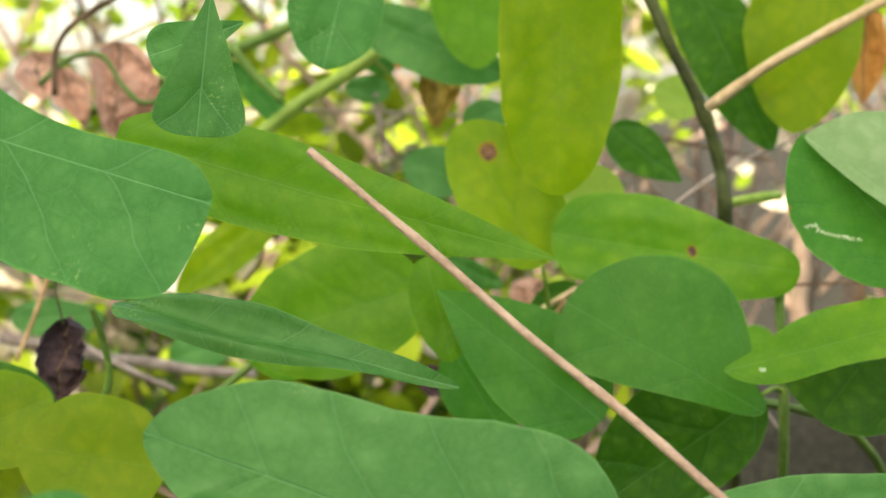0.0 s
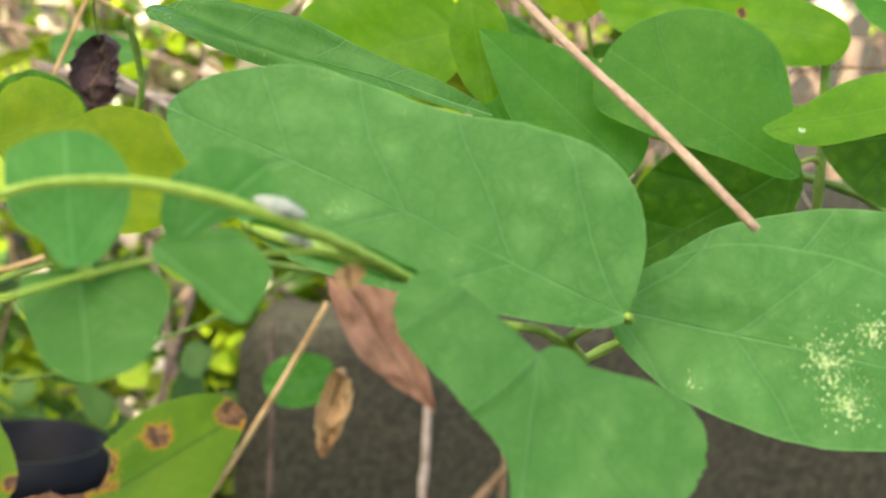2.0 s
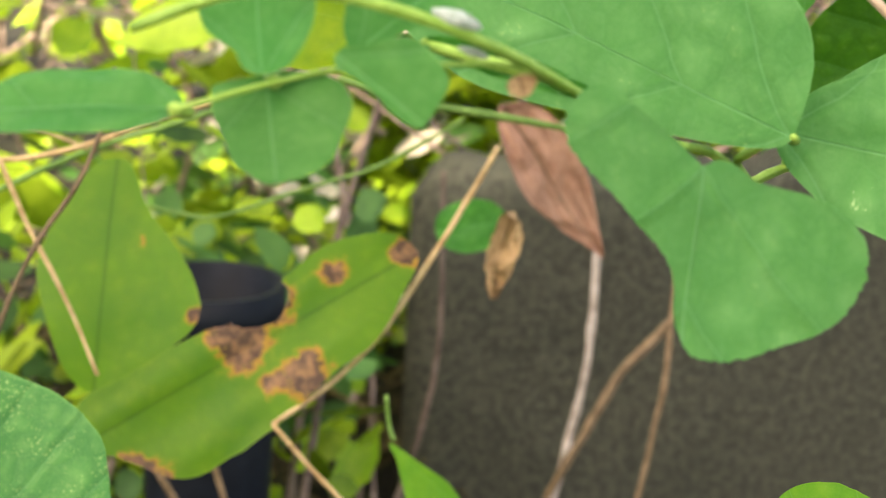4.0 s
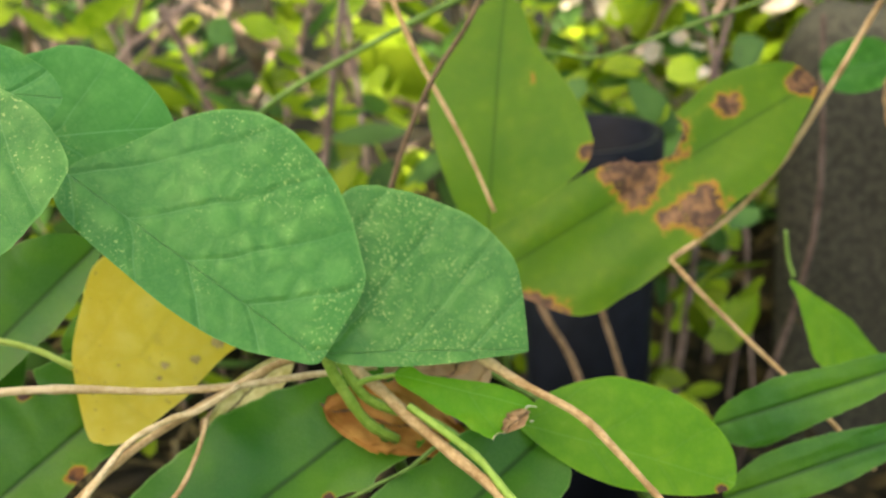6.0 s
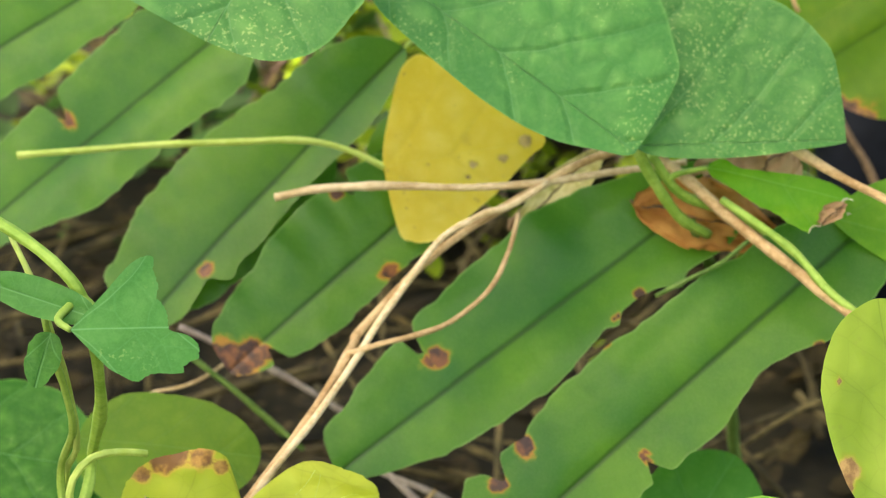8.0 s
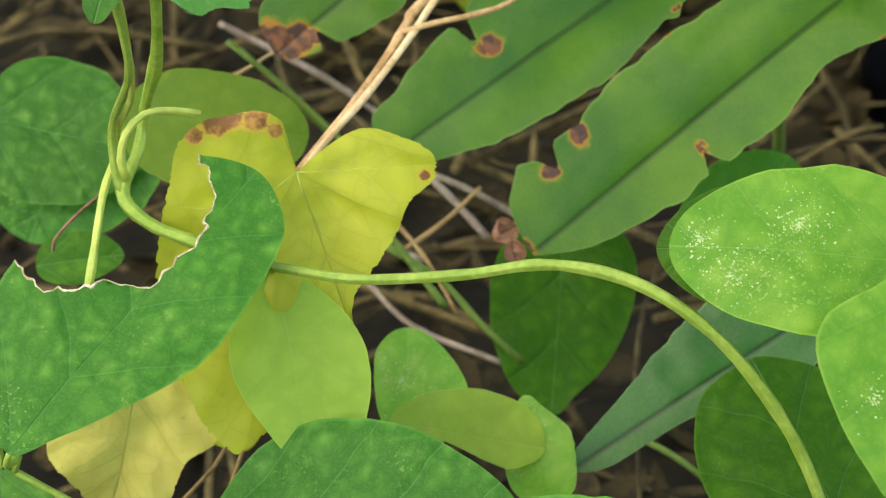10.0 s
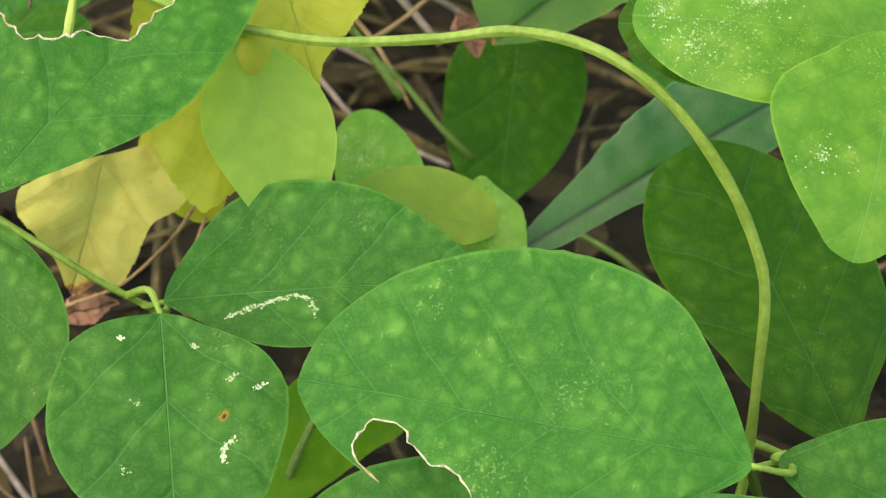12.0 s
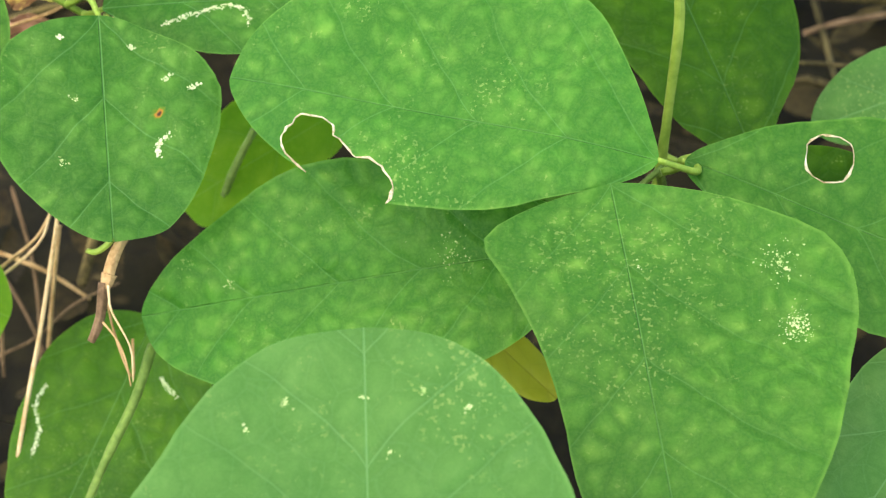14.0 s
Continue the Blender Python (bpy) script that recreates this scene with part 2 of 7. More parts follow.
LEAF = {
    "green": leaf_material("leaf_green", (0.016, 0.122, 0.011), (0.035, 0.19, 0.016), (0.16, 0.39, 0.065), mottle=0.7, specks=0.5, vein=0.42, patchy=25.0, gloss=0.16, relief=0.6),
    "speckled": leaf_material("leaf_speckled", (0.036, 0.175, 0.032), (0.07, 0.255, 0.048), (0.2, 0.42, 0.1), mottle=0.6, specks=0.85, vein=0.5, relief=0.8, keel=0.0028, gloss=0.26, grain=1.05),
    "blue": leaf_material("leaf_bluegreen", (0.034, 0.17, 0.022), (0.06, 0.225, 0.036), (0.15, 0.37, 0.09), mottle=0.3, specks=0.6, rough=0.42, vein=0.5, relief=0.3, gloss=0.22),
    "glaucous": leaf_material("leaf_glaucous", (0.042, 0.174, 0.026), (0.07, 0.238, 0.044), (0.17, 0.37, 0.11), mottle=0.4, specks=0.5, rough=0.45, vein=0.4, relief=0.5, gloss=0.2),
    "sprout": leaf_material("leaf_sprout", (0.03, 0.165, 0.02), (0.055, 0.22, 0.032), (0.2, 0.42, 0.12), mottle=0.15, specks=0.1, rough=0.5, vein=0.4, relief=0.35, gloss=0.2, through=0.4),
    "bright": leaf_material("leaf_bright", (0.07, 0.26, 0.01), (0.13, 0.35, 0.012), (0.3, 0.5, 0.04), mottle=0.4, specks=0.3, through=0.5, vein=0.3, gloss=0.22),
    "fresh": leaf_material("leaf_fresh", (0.02, 0.145, 0.014), (0.042, 0.215, 0.02), (0.17, 0.4, 0.06), mottle=0.78, specks=0.6, through=0.33, vein=0.28, patchy=27.0, gloss=0.16, relief=0.6),
    "stippled": leaf_material("leaf_stippled", (0.085, 0.34, 0.018), (0.16, 0.45, 0.03), (0.45, 0.64, 0.16), mottle=0.5, specks=1.0, through=0.4, vein=0.25),
    "flecked": leaf_material("leaf_flecked", (0.065, 0.265, 0.014), (0.13, 0.37, 0.022), (0.35, 0.56, 0.08), mottle=0.6, specks=1.0, through=0.4, vein=0.25),
    # shaded copy of the green leaf for leaflets behind and below others
    "shade": leaf_material("leaf_green_shaded", (0.02, 0.1, 0.006), (0.045, 0.165, 0.01), (0.12, 0.28, 0.02), mottle=0.7, specks=0.45, through=0.35, vein=0.4, gloss=0.12, patchy=23.0, relief=0.6),
    "dull": leaf_material("leaf_dull", (0.06, 0.15, 0.006), (0.1, 0.205, 0.008), (0.2, 0.3, 0.03), mottle=0.3, specks=0.1, through=0.4, vein=0.2, gloss=0.2),
    "lime": leaf_material("leaf_lime", (0.2, 0.37, 0.04), (0.29, 0.46, 0.065), (0.4, 0.56, 0.09), mottle=0.5, specks=0.0, through=0.4, vein=0.3, gloss=0.18, rot=((0.2, 0.11, 0.035), (0.4, 0.25, 0.08)), ring=(0.42, 0.34, 0.06)),
    "yellow": leaf_material("leaf_yellow", (0.53, 0.42, 0.02), (0.65, 0.55, 0.05), (0.62, 0.58, 0.16), mottle=0.4, specks=0.0, through=0.3, dots=0.75, vein=0.12, gloss=0.2, rot=((0.16, 0.12, 0.04), (0.32, 0.25, 0.08)), ring=(0.46, 0.35, 0.05)),
    "olive": leaf_material("leaf_olive", (0.13, 0.27, 0.006), (0.23, 0.38, 0.008), (0.42, 0.48, 0.02), mottle=0.45, specks=0.0, through=0.5, dots=0.7, vein=0.2, gloss=0.18),
    "fading": leaf_material("leaf_fading", (0.3, 0.36, 0.02), (0.46, 0.48, 0.05), (0.3, 0.42, 0.04), mottle=0.5, specks=0.0, through=0.35, vein=-0.4, dots=0.3, gloss=0.22, relief=0.55, rot=((0.13, 0.058, 0.01), (0.38, 0.21, 0.04)), ring=(0.5, 0.33, 0.05)),
    # for the half of a folded leaflet that catches light, painted paler
    "pale": leaf_material("leaf_lit_half", (0.15, 0.3, 0.08), (0.22, 0.36, 0.13), (0.36, 0.5, 0.25), mottle=0.6, specks=0.6, through=0.3, vein=0.2),
    "ageing": leaf_material("leaf_ageing", (0.24, 0.37, 0.035), (0.35, 0.46, 0.055), (0.3, 0.44, 0.05), mottle=0.5, specks=0.0, through=0.38, vein=-0.3, gloss=0.2, dots=0.25,
                            rot=((0.2, 0.11, 0.035), (0.4, 0.25, 0.08)), ring=(0.42, 0.34, 0.06)),
    "straw": leaf_material("leaf_straw", (0.4, 0.38, 0.07), (0.54, 0.53, 0.14), (0.46, 0.5, 0.09), mottle=0.5, specks=0.0, vein=-0.4, through=0.3, dots=0.6, gloss=0.18, relief=1.0, rot=((0.14, 0.065, 0.02), (0.38, 0.22, 0.07)), ring=(0.5, 0.33, 0.07)),
    "smooth": leaf_material("leaf_smooth", (0.03, 0.165, 0.012), (0.055, 0.22, 0.018), (0.15, 0.36, 0.05), mottle=0.15, specks=0.15, vein=0.3, through=0.4, gloss=0.2),
    "fern": leaf_material("fern_blade", (0.015, 0.11, 0.008), (0.074, 0.205, 0.009), (0.24, 0.4, 0.1), mottle=0.0, specks=0.0, through=0.33, rough=0.36, gloss=0.28,
                          vein=-0.75, relief=0.3, veins_at=(30.0, 0.35), keel=0.011, rot=((0.03, 0.012, 0.004), (0.15, 0.055, 0.012)), ring=(0.38, 0.15, 0.015)),
    # fern copy for one blade, its bluish sky sheen put into the colour
    "fernsheen": leaf_material("fern_blade_sheen", (0.01, 0.085, 0.012), (0.025, 0.14, 0.02), (0.2, 0.38, 0.14), mottle=0.0, specks=0.0, through=0.2, rough=0.34, gloss=0.34,
                               vein=-0.75, relief=0.15, veins_at=(30.0, 0.35), keel=0.011),
    "fernlight": leaf_material("fern_blade_light", (0.062, 0.18, 0.007), (0.12, 0.262, 0.009), (0.25, 0.35, 0.02), mottle=0.4, specks=0.0, through=0.45,
                               vein=-0.5, relief=0.1, gloss=0.25, veins_at=(30.0, 0.35), keel=0.01),
}
DRY = {
    "tan": rough_material("dry_leaf_tan", (0.28, 0.16, 0.07), (0.48, 0.31, 0.15), 40, 0.7, through=0.25),
    "pink": rough_material("dry_leaf_pinkish", (0.48, 0.24, 0.15), (0.74, 0.46, 0.33), 40, 0.7, through=0.35),
    "orange": rough_material("dry_leaf_orange", (0.42, 0.16, 0.03), (0.62, 0.3, 0.07), 40, 0.7, through=0.35),
    "rust": rough_material("dry_leaf_rust", (0.27, 0.13, 0.075), (0.42, 0.23, 0.15), 40, 0.7, through=0.2),
    "black": rough_material("dry_pod_black", (0.02, 0.012, 0.012), (0.09, 0.05, 0.045), 60, 0.7),
    "cream": rough_material("dry_leaf_cream", (0.42, 0.36, 0.1), (0.68, 0.62, 0.3), 60, 0.7, through=0.3, fleck=(0.12, 0.08, 0.05)),
    "gold": rough_material("dry_leaf_gold", (0.26, 0.16, 0.02), (0.5, 0.36, 0.07), 40, 0.7, through=0.35),
}
STEM = {
    "green": rough_material("stem_green", (0.16, 0.28, 0.033), (0.28, 0.41, 0.07), 90, 0.5, 0.3),
    "moss": rough_material("stem_moss", (0.07, 0.14, 0.02), (0.15, 0.25, 0.05), 90, 0.55, 0.3),
    "lime": rough_material("stem_lime", (0.3, 0.4, 0.06), (0.42, 0.52, 0.12), 90, 0.5, 0.3),
    "tan": rough_material("stem_tan", (0.3, 0.18, 0.07), (0.55, 0.38, 0.18), 120, 0.75, 0.5),
    "pale": rough_material("stem_pale", (0.46, 0.32, 0.14), (0.72, 0.56, 0.32), 120, 0.75, 0.5),
    "brown": rough_material("stem_brown", (0.08, 0.05, 0.022), (0.2, 0.13, 0.07), 120, 0.75, 0.5),
    "gray": rough_material("stem_gray", (0.22, 0.17, 0.13), (0.46, 0.38, 0.31), 120, 0.8, 0.5),
    "pink": rough_material("stem_pinkish", (0.4, 0.26, 0.16), (0.6, 0.43, 0.28), 120, 0.7, 0.4),
    "dark": rough_material("stem_dark", (0.04, 0.05, 0.015), (0.09, 0.11, 0.03), 120, 0.6, 0.4),
}
RIM = rough_material("bitten_edge", (0.38, 0.3, 0.15), (0.76, 0.72, 0.5), 300, 0.8)
FLECK = rough_material("feeding_flecks", (0.24, 0.45, 0.12), (0.48, 0.62, 0.28), 300, 0.7)
MINE = rough_material("leaf_mine_pale", (0.3, 0.46, 0.18), (0.56, 0.68, 0.4), 300, 0.7)
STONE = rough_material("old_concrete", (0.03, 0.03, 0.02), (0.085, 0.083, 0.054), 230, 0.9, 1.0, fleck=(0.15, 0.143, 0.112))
POT = rough_material("black_plastic", (0.004, 0.005, 0.007), (0.008, 0.01, 0.014), 20, 0.5, 0.05, tint=0.1, gloss=0.1)
# soil and litter darkened: the shade under dense plants is in their colour
SOIL = rough_material("shaded_litter_soil", (0.004, 0.0035, 0.001), (0.02, 0.0165, 0.005), 16, 0.95, 1.0, fleck=(0.12, 0.09, 0.035))
LITTER = rough_material("shaded_litter_bits", (0.008, 0.006, 0.0015), (0.052, 0.039, 0.011), 60, 0.85, 0.5, tint=0.9, through=0.1)
# light base and wide tint: sun highlights on single leaves put into colour
FARLIT = rough_material("far_leaves_lit", (0.14, 0.26, 0.012), (0.38, 0.5, 0.04), 9, 0.25, 0.1, tint=1.0, through=0.5)
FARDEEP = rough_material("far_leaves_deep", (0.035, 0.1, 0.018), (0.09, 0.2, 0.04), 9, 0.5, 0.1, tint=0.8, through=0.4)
# whitish leaf colour that stands in for bright spots of light behind
PALEGLINT = rough_material("pale_glint_leaves", (0.42, 0.34, 0.24), (0.75, 0.68, 0.55), 30, 0.5, 0.2, tint=0.4, through=0.3)
# ground stalks darkened in colour too, for the shade between the plants
OLDTWIG = rough_material("shaded_fallen_twigs", (0.02, 0.018, 0.005), (0.13, 0.1, 0.035), 60, 0.85, 0.4, tint=0.9)
FARTWIG = rough_material("far_twigs", (0.1, 0.06, 0.045), (0.36, 0.26, 0.2), 60, 0.8, 0.4, tint=0.9)


# ---- builders ----
def part(name, bm, mat, parent, label="", smooth=True):
    me = bpy.data.meshes.new(name)
    bm.to_mesh(me)
    bm.free()
    me.materials.append(mat)
    if smooth:
        me.polygons.foreach_set("use_smooth", [True] * len(me.polygons))
    ob = new(name, me)
    if parent:
        ob.parent = parent
        ob.matrix_parent_inverse = Matrix.Translation(-parent.matrix_world.translation) if parent.type == "EMPTY" else Matrix()
    return tagged(ob, label) if label else ob


def thing(name, at, label, category, group=""):
    ob = new(name)
    ob.location = at
    ob.matrix_world = Matrix.Translation(at)
    ob.empty_display_size = 0.02
    return tagged(ob, label, category, group)


def spline(points, n):
    """n + 1 places on a smooth curve through the points."""
    p = [Vector(q) for q in points]
    p = [2 * p[0] - p[1]] + p + [2 * p[-1] - p[-2]]
    made = []
    for k in range(n + 1):
        f = k / n * (len(p) - 3)
        i = min(int(f), len(p) - 4)
        t, (a, b, c, d) = f - i, p[i:i + 4]
        made.append(0.5 * (2 * b + (c - a) * t + (2 * a - 5 * b + 4 * c - d) * t * t + (3 * b - a - 3 * c + d) * t ** 3))
    return made


def tube_into(bm, path, radii, sides=8, knots=0.0, wobble=0.0, ridge=0.0):
    rings, side = [], None
    for k, q in enumerate(path):
        ahead = (path[min(k + 1, len(path) - 1)] - path[max(k - 1, 0)]).normalized()
        side = (ahead.orthogonal() if side is None else side - ahead * side.dot(ahead)).normalized()
        up = ahead.cross(side)
        r = radii[k] * (1 + knots * max(0.0, noise.noise(q * 190)) + wobble * noise.noise(q * 60))
        rings.append([bm.verts.new(q + r * (1 + ridge * math.cos(6 * a)) * (math.cos(a) * side + math.sin(a) * up)) for a in (2 * math.pi * j / sides for j in range(sides))])
    for a, b in zip(rings, rings[1:]):
        for j in range(sides):
            bm.faces.new((a[j], a[(j + 1) % sides], b[(j + 1) % sides], b[j]))
    bm.faces.new(rings[0][::-1])
    bm.faces.new(rings[-1])


def stem(parent, mat, r0, r1, *points, name="stem", label="", sides=10):
    """A round, slightly knotty stem through the points, in metres."""
    long = sum((Vector(a) - Vector(b)).length for a, b in zip(points, points[1:]))
    n = max(10, min(110, int(long / 0.003)))
    path = spline(points, n)
    path = [q + Vector((noise.noise(q * 45), noise.noise(q * 45 + Vector((9, 0, 0))), noise.noise(q * 45 + Vector((0, 9, 0))))) * r0 * 0.5 for q in path]
    bm = bmesh.new()
    tube_into(bm, path, [r0 + (r1 - r0) * k / n for k in range(n + 1)], 24 if parent else sides, 0.35, 0.18, 0.07 if parent else 0.0)
    ob = part(name, bm, mat, parent, label)
    if parent:
        TRACES.setdefault(parent.name, []).append(path)
    return ob


TRACES = {}


def profile(s, peak, heel, point):
    """Half the width of a leaf at s from base to tip: heel and point are 2 for round ends, 1 for pointed ones."""
    u = (peak - s) / peak if s < peak else (s - peak) / (1 - peak)
    e = heel if s < peak else point
    return max(0.0, 1 - u ** 2.0) ** (1 / e) if e >= 1.3 else max(0.0, 1 - u ** (0.6 + 0.8 * e))


def swell(widths, s):
    """The half width, in metres, at s of a blade whose half widths are given in mm at even steps of a half circle over its length."""
    w = (0.0, *widths, 0.0)
    f = math.acos(max(-1.0, min(1.0, 1 - 2 * s))) / math.pi * (len(w) - 1)
    i = min(int(f), len(w) - 2)
    t = f - i
    a, b, c, d = w[max(i - 1, 0)], w[i], w[i + 1], w[min(i + 2, len(w) - 1)]
    return 0.001 * max(0.0, 0.5 * (2 * b + (c - a) * t + (2 * a - 5 * b + 4 * c - d) * t * t + (3 * b - a - 3 * c + d) * t ** 3))


def leaf(parent, mat, base, tip, normal, left, right, peak=0.42, heel=2.2, point=1.6, peak_r=None, bow=0.0, cup=0.15, droop=0.06, wave=0.04, ripple=0.0,
         ragged=0.012, bites=(), blights=(), mines=(), name="leaflet", label="", petiole=True, fine=1.0, notch=0.0, salt=0.0, rim=None, bumps=(), flecks=(), shape=None):
    """A leaf blade: base and tip in metres, the normal of its upper face, its two half widths, the shape of its outline,
    how it cups, droops and waves, and bumps: (along, side, more, span). bites: (place, radius); blights: (place, radius); mines: chains of places.
    shape: instead of peak, heel and point, the half widths of the left and of the right side, in mm, from base to tip."""
    base, tip = Vector(base), Vector(tip)
    along = tip - base
    long = along.length
    along.normalize()
    normal = Vector(normal)
    normal = (normal - along * normal.dot(along)).normalized()
    across = along.cross(normal)  # to the right, seen from above with the tip ahead
    seed = Vector((base.x * 31 + salt, base.y * 17, base.z * 23))
    rows, cols = int((46 if bites or blights else 30) * fine), int((17 if bites or blights else 10) * fine)

    def flat(v):
        d = Vector(v) - base
        return d.dot(along) / long, d.dot(across)

    def lift(s, x):
        w = max(left, right)
        h = -droop * long * (s * s) + cup * abs(x) * (1 - 0.4 * s) - cup * 0.5 * x * x / w
        h += wave * long * (noise.noise(seed + Vector((s * 2.3, x / w * 1.4, 0))) + 0.5 * noise.noise(seed + Vector((s * 6, x / w * 3.4, 4))) * abs(x) / w)
        return h + ripple * x * noise.noise(seed + Vector((s * 13, 3 if x < 0 else -3, 0)))

    def reach(s, x):
        if shape:
            return swell(shape[0] if x < 0 else shape[1], s)
        return (left if x < 0 else right) * profile(s, peak if x < 0 or not peak_r else peak_r, heel, point)

    def put(s, x):
        return base + along * (s * long) + across * (x + bow * 4 * s * (1 - s)) + normal * lift(s, x)

    bm = bmesh.new()
    spot, grid = [], []
    tag = bm.verts.layers.int.new("tag")
    layer = bm.loops.layers.uv.new("UVMap")
    ill = bm.verts.layers.float.new("blight")
    hem = bm.verts.layers.float.new("hem")
    for i in range(rows + 1):
        s = i / rows
        s = 0.5 - 0.5 * math.cos(math.pi * s) if 0 < i < rows else s
        line = []
        for j in range(-cols, cols + 1):
            e = j / cols
            pk = peak if e < 0 or not peak_r else peak_r
            if shape:
                w = swell(shape[0] if e < 0 else shape[1], s) * (1 + 0.5 * ragged * noise.noise(seed + Vector((s * 18, 7 if e < 0 else -7, 0))))
            else:
                w = (left if e < 0 else right) * profile(s, pk, heel, point) * (1 + 0.05 * noise.noise(seed + Vector((s * 4, 7 if e < 0 else -7, 0))))
            w *= 1 + (0.0 if shape else 1.0) * ragged * 3 * noise.noise(seed + Vector((s * 10, 5 if e < 0 else -5, 0))) + ragged * noise.noise(seed + Vector((s * 40, 8 if e < 0 else -8, 0)))
            for at, hand, more, span in bumps:
                if hand * e > 0:
                    w *= 1 + more * math.exp(-((s - at) / span) ** 2)
            x = e * (w + 0.0003)
            back = notch * long * math.exp(-(abs(e) * 2.2) ** 2) * (s ** 6)
            v = bm.verts.new(put(s - back / long, x))
            v[tag] = len(spot)
            v[hem] = abs(e)
            spot.append((x, s * long))
            line.append(v)
        grid.append(line)
    for a, b in zip(grid, grid[1:]):
        for j in range(2 * cols):
            bm.faces.new((a[j], a[j + 1], b[j + 1], b[j]))
    holes = [(flat(p), r) for p, r in bites]
    if holes:
        def inside(v):
            x, y = spot[v[tag]]
            for (s, c), r in holes:
                a = math.atan2(x - c, y - s * long)
                rr = r * (1 + 0.14 * noise.noise(Vector((math.cos(a) * 2.5, math.sin(a) * 2.5, s * 9))) + 0.07 * noise.noise(Vector((math.cos(a) * 9, math.sin(a) * 9, s * 9))) + 0.05 * noise.noise(Vector((math.cos(a) * 23, math.sin(a) * 23, s * 9))))
                d = math.hypot(x - c, y - s * long)
                if d < rr:
                    return (s, c, rr, a)
            return None
        gone = {v[tag]: h for v in bm.verts if (h := inside(v))}
        faces = [f for f in bm.faces if all(v[tag] in gone for v in f.verts)]
        bmesh.ops.delete(bm, geom=faces, context="FACES")
        for v in bm.verts:
            if v[tag] in gone and v.link_faces:
                s, c, rr, a = gone[v[tag]]
                x, y = c + rr * math.sin(a), s * long + rr * math.cos(a)
                v.co = put(y / long, x)
                spot[v[tag]] = (x, y)
        bmesh.ops.delete(bm, geom=[v for v in bm.verts if not v.link_faces], context="VERTS")
    marks = [(flat(p), r) for p, r in blights]
    for v in bm.verts:
        x, y = spot[v[tag]]
        v[ill] = max([0.0] + [1 - math.hypot(x - c, y - s * long) * (1 + 0.5 * noise.noise(Vector((x * 160, y * 160, c * 90)))) / (1.45 * r) for (s, c), r in marks])
        for l in v.link_loops:
            l[layer].uv = (x * 10, y * 10)
    rims = []
    if holes:
        rims = [e for e in bm.edges if e.is_boundary and all(v[tag] in gone for v in e.verts)]
        rims = [(e.verts[0].co.copy(), e.verts[1].co.copy()) for e in rims]
    ob = part(name, bm, mat, parent, label)
    while rims:
        chain = [rims.pop()]
        near = {tuple(v) for v in chain[0]}
        while more := [r for r in rims if near & {tuple(v) for v in r}]:
            rims = [r for r in rims if r not in more]
            chain += more
            near |= {tuple(v) for r in more for v in r}
        bm = bmesh.new()
        for a, b in chain:
            tube_into(bm, [a, b], [(0.4 if rim else 1.0) * (0.0001 + 0.00042 * abs(noise.noise(q * 420))) for q in (a, b)], 5)
        part("bitten_edge", bm, rim or RIM, ob, "brown dying edge" if rim else "dry whitish chewed leaf edge")
    for chain in mines:
        where = [flat(p) for p in chain]
        path = spline([put(s, x) for s, x in where], 14 * len(where))
        dice = random.Random(len(path) + int(1e5 * abs(base.x)))
        bm = bmesh.new()
        for q, q2 in zip(path, path[1:]):
            for _ in range(1 + int((q2 - q).length * 9000)):
                c = q.lerp(q2, dice.random()) + across * dice.gauss(0, 0.00028) + along * dice.gauss(0, 0.00028) + normal * 0.0003
                w = 0.0001 + 0.00022 * dice.random() ** 2
                bm.faces.new([bm.verts.new(c + (across * math.cos(k) + along * math.sin(k)) * w * dice.uniform(0.6, 1.5)) for k in range(6)])
        part("leaf_mine", bm, MINE, ob, "whitish winding leaf miner trail")
    for at, r, many in flecks:
        s0, x0 = flat(at)
        bm = bmesh.new()
        dice = random.Random(int(1e5 * abs(base.x + s0)) + many)
        for _ in range(int(1.7 * many)):
            a, d = dice.uniform(0, 6.3), r * abs(dice.gauss(0, 0.55))
            s1, x1, w = s0 + math.cos(a) * d / long, x0 + math.sin(a) * d, 0.00006 + 0.00017 * dice.random() ** 2.5
            if not 0 < s1 < 1 or abs(x1) > 0.96 * reach(s1, x1) - 0.0004 or any(math.hypot(x1 - c, (s1 - s) * long) < 1.2 * rr for (s, c), rr in holes):
                continue
            ring = [bm.verts.new(put(s1 + w * math.cos(k) * dice.uniform(0.5, 1.7) / long, x1 + w * math.sin(k) * dice.uniform(0.5, 1.7)) + normal * 0.00012) for k in range(6)]
            bm.faces.new(ring)
        part("fleck_patch", bm, FLECK, ob, "cluster of whitish feeding flecks")
    if petiole and parent:
        PETIOLES.append((parent, base.copy(), -along * 0.25 * long - normal * 0.2 * long))
    return ob


PETIOLES = []


def petioles(mat):
    """Each blade's stalk, from its base to the nearest stem of its plant."""
    for parent, base, way in PETIOLES:
        near = [q for path in TRACES.get(parent.name, []) for q in path]
        if not near:
            continue
        goal = min(near, key=lambda q: (q - base).length)
        far = (goal - base).length
        if far < 0.003:
            continue
        if far > 0.028:
            continue
        bend = way.normalized() * min(0.3 * far, 0.02)
        path = spline([base, base + (goal - base) * 0.35 + bend, goal], 12)
        bm = bmesh.new()
        tube_into(bm, path, [0.0006 + 0.0004 * k / 12 for k in range(13)], 7)
        part("petiole", bm, mat, parent)


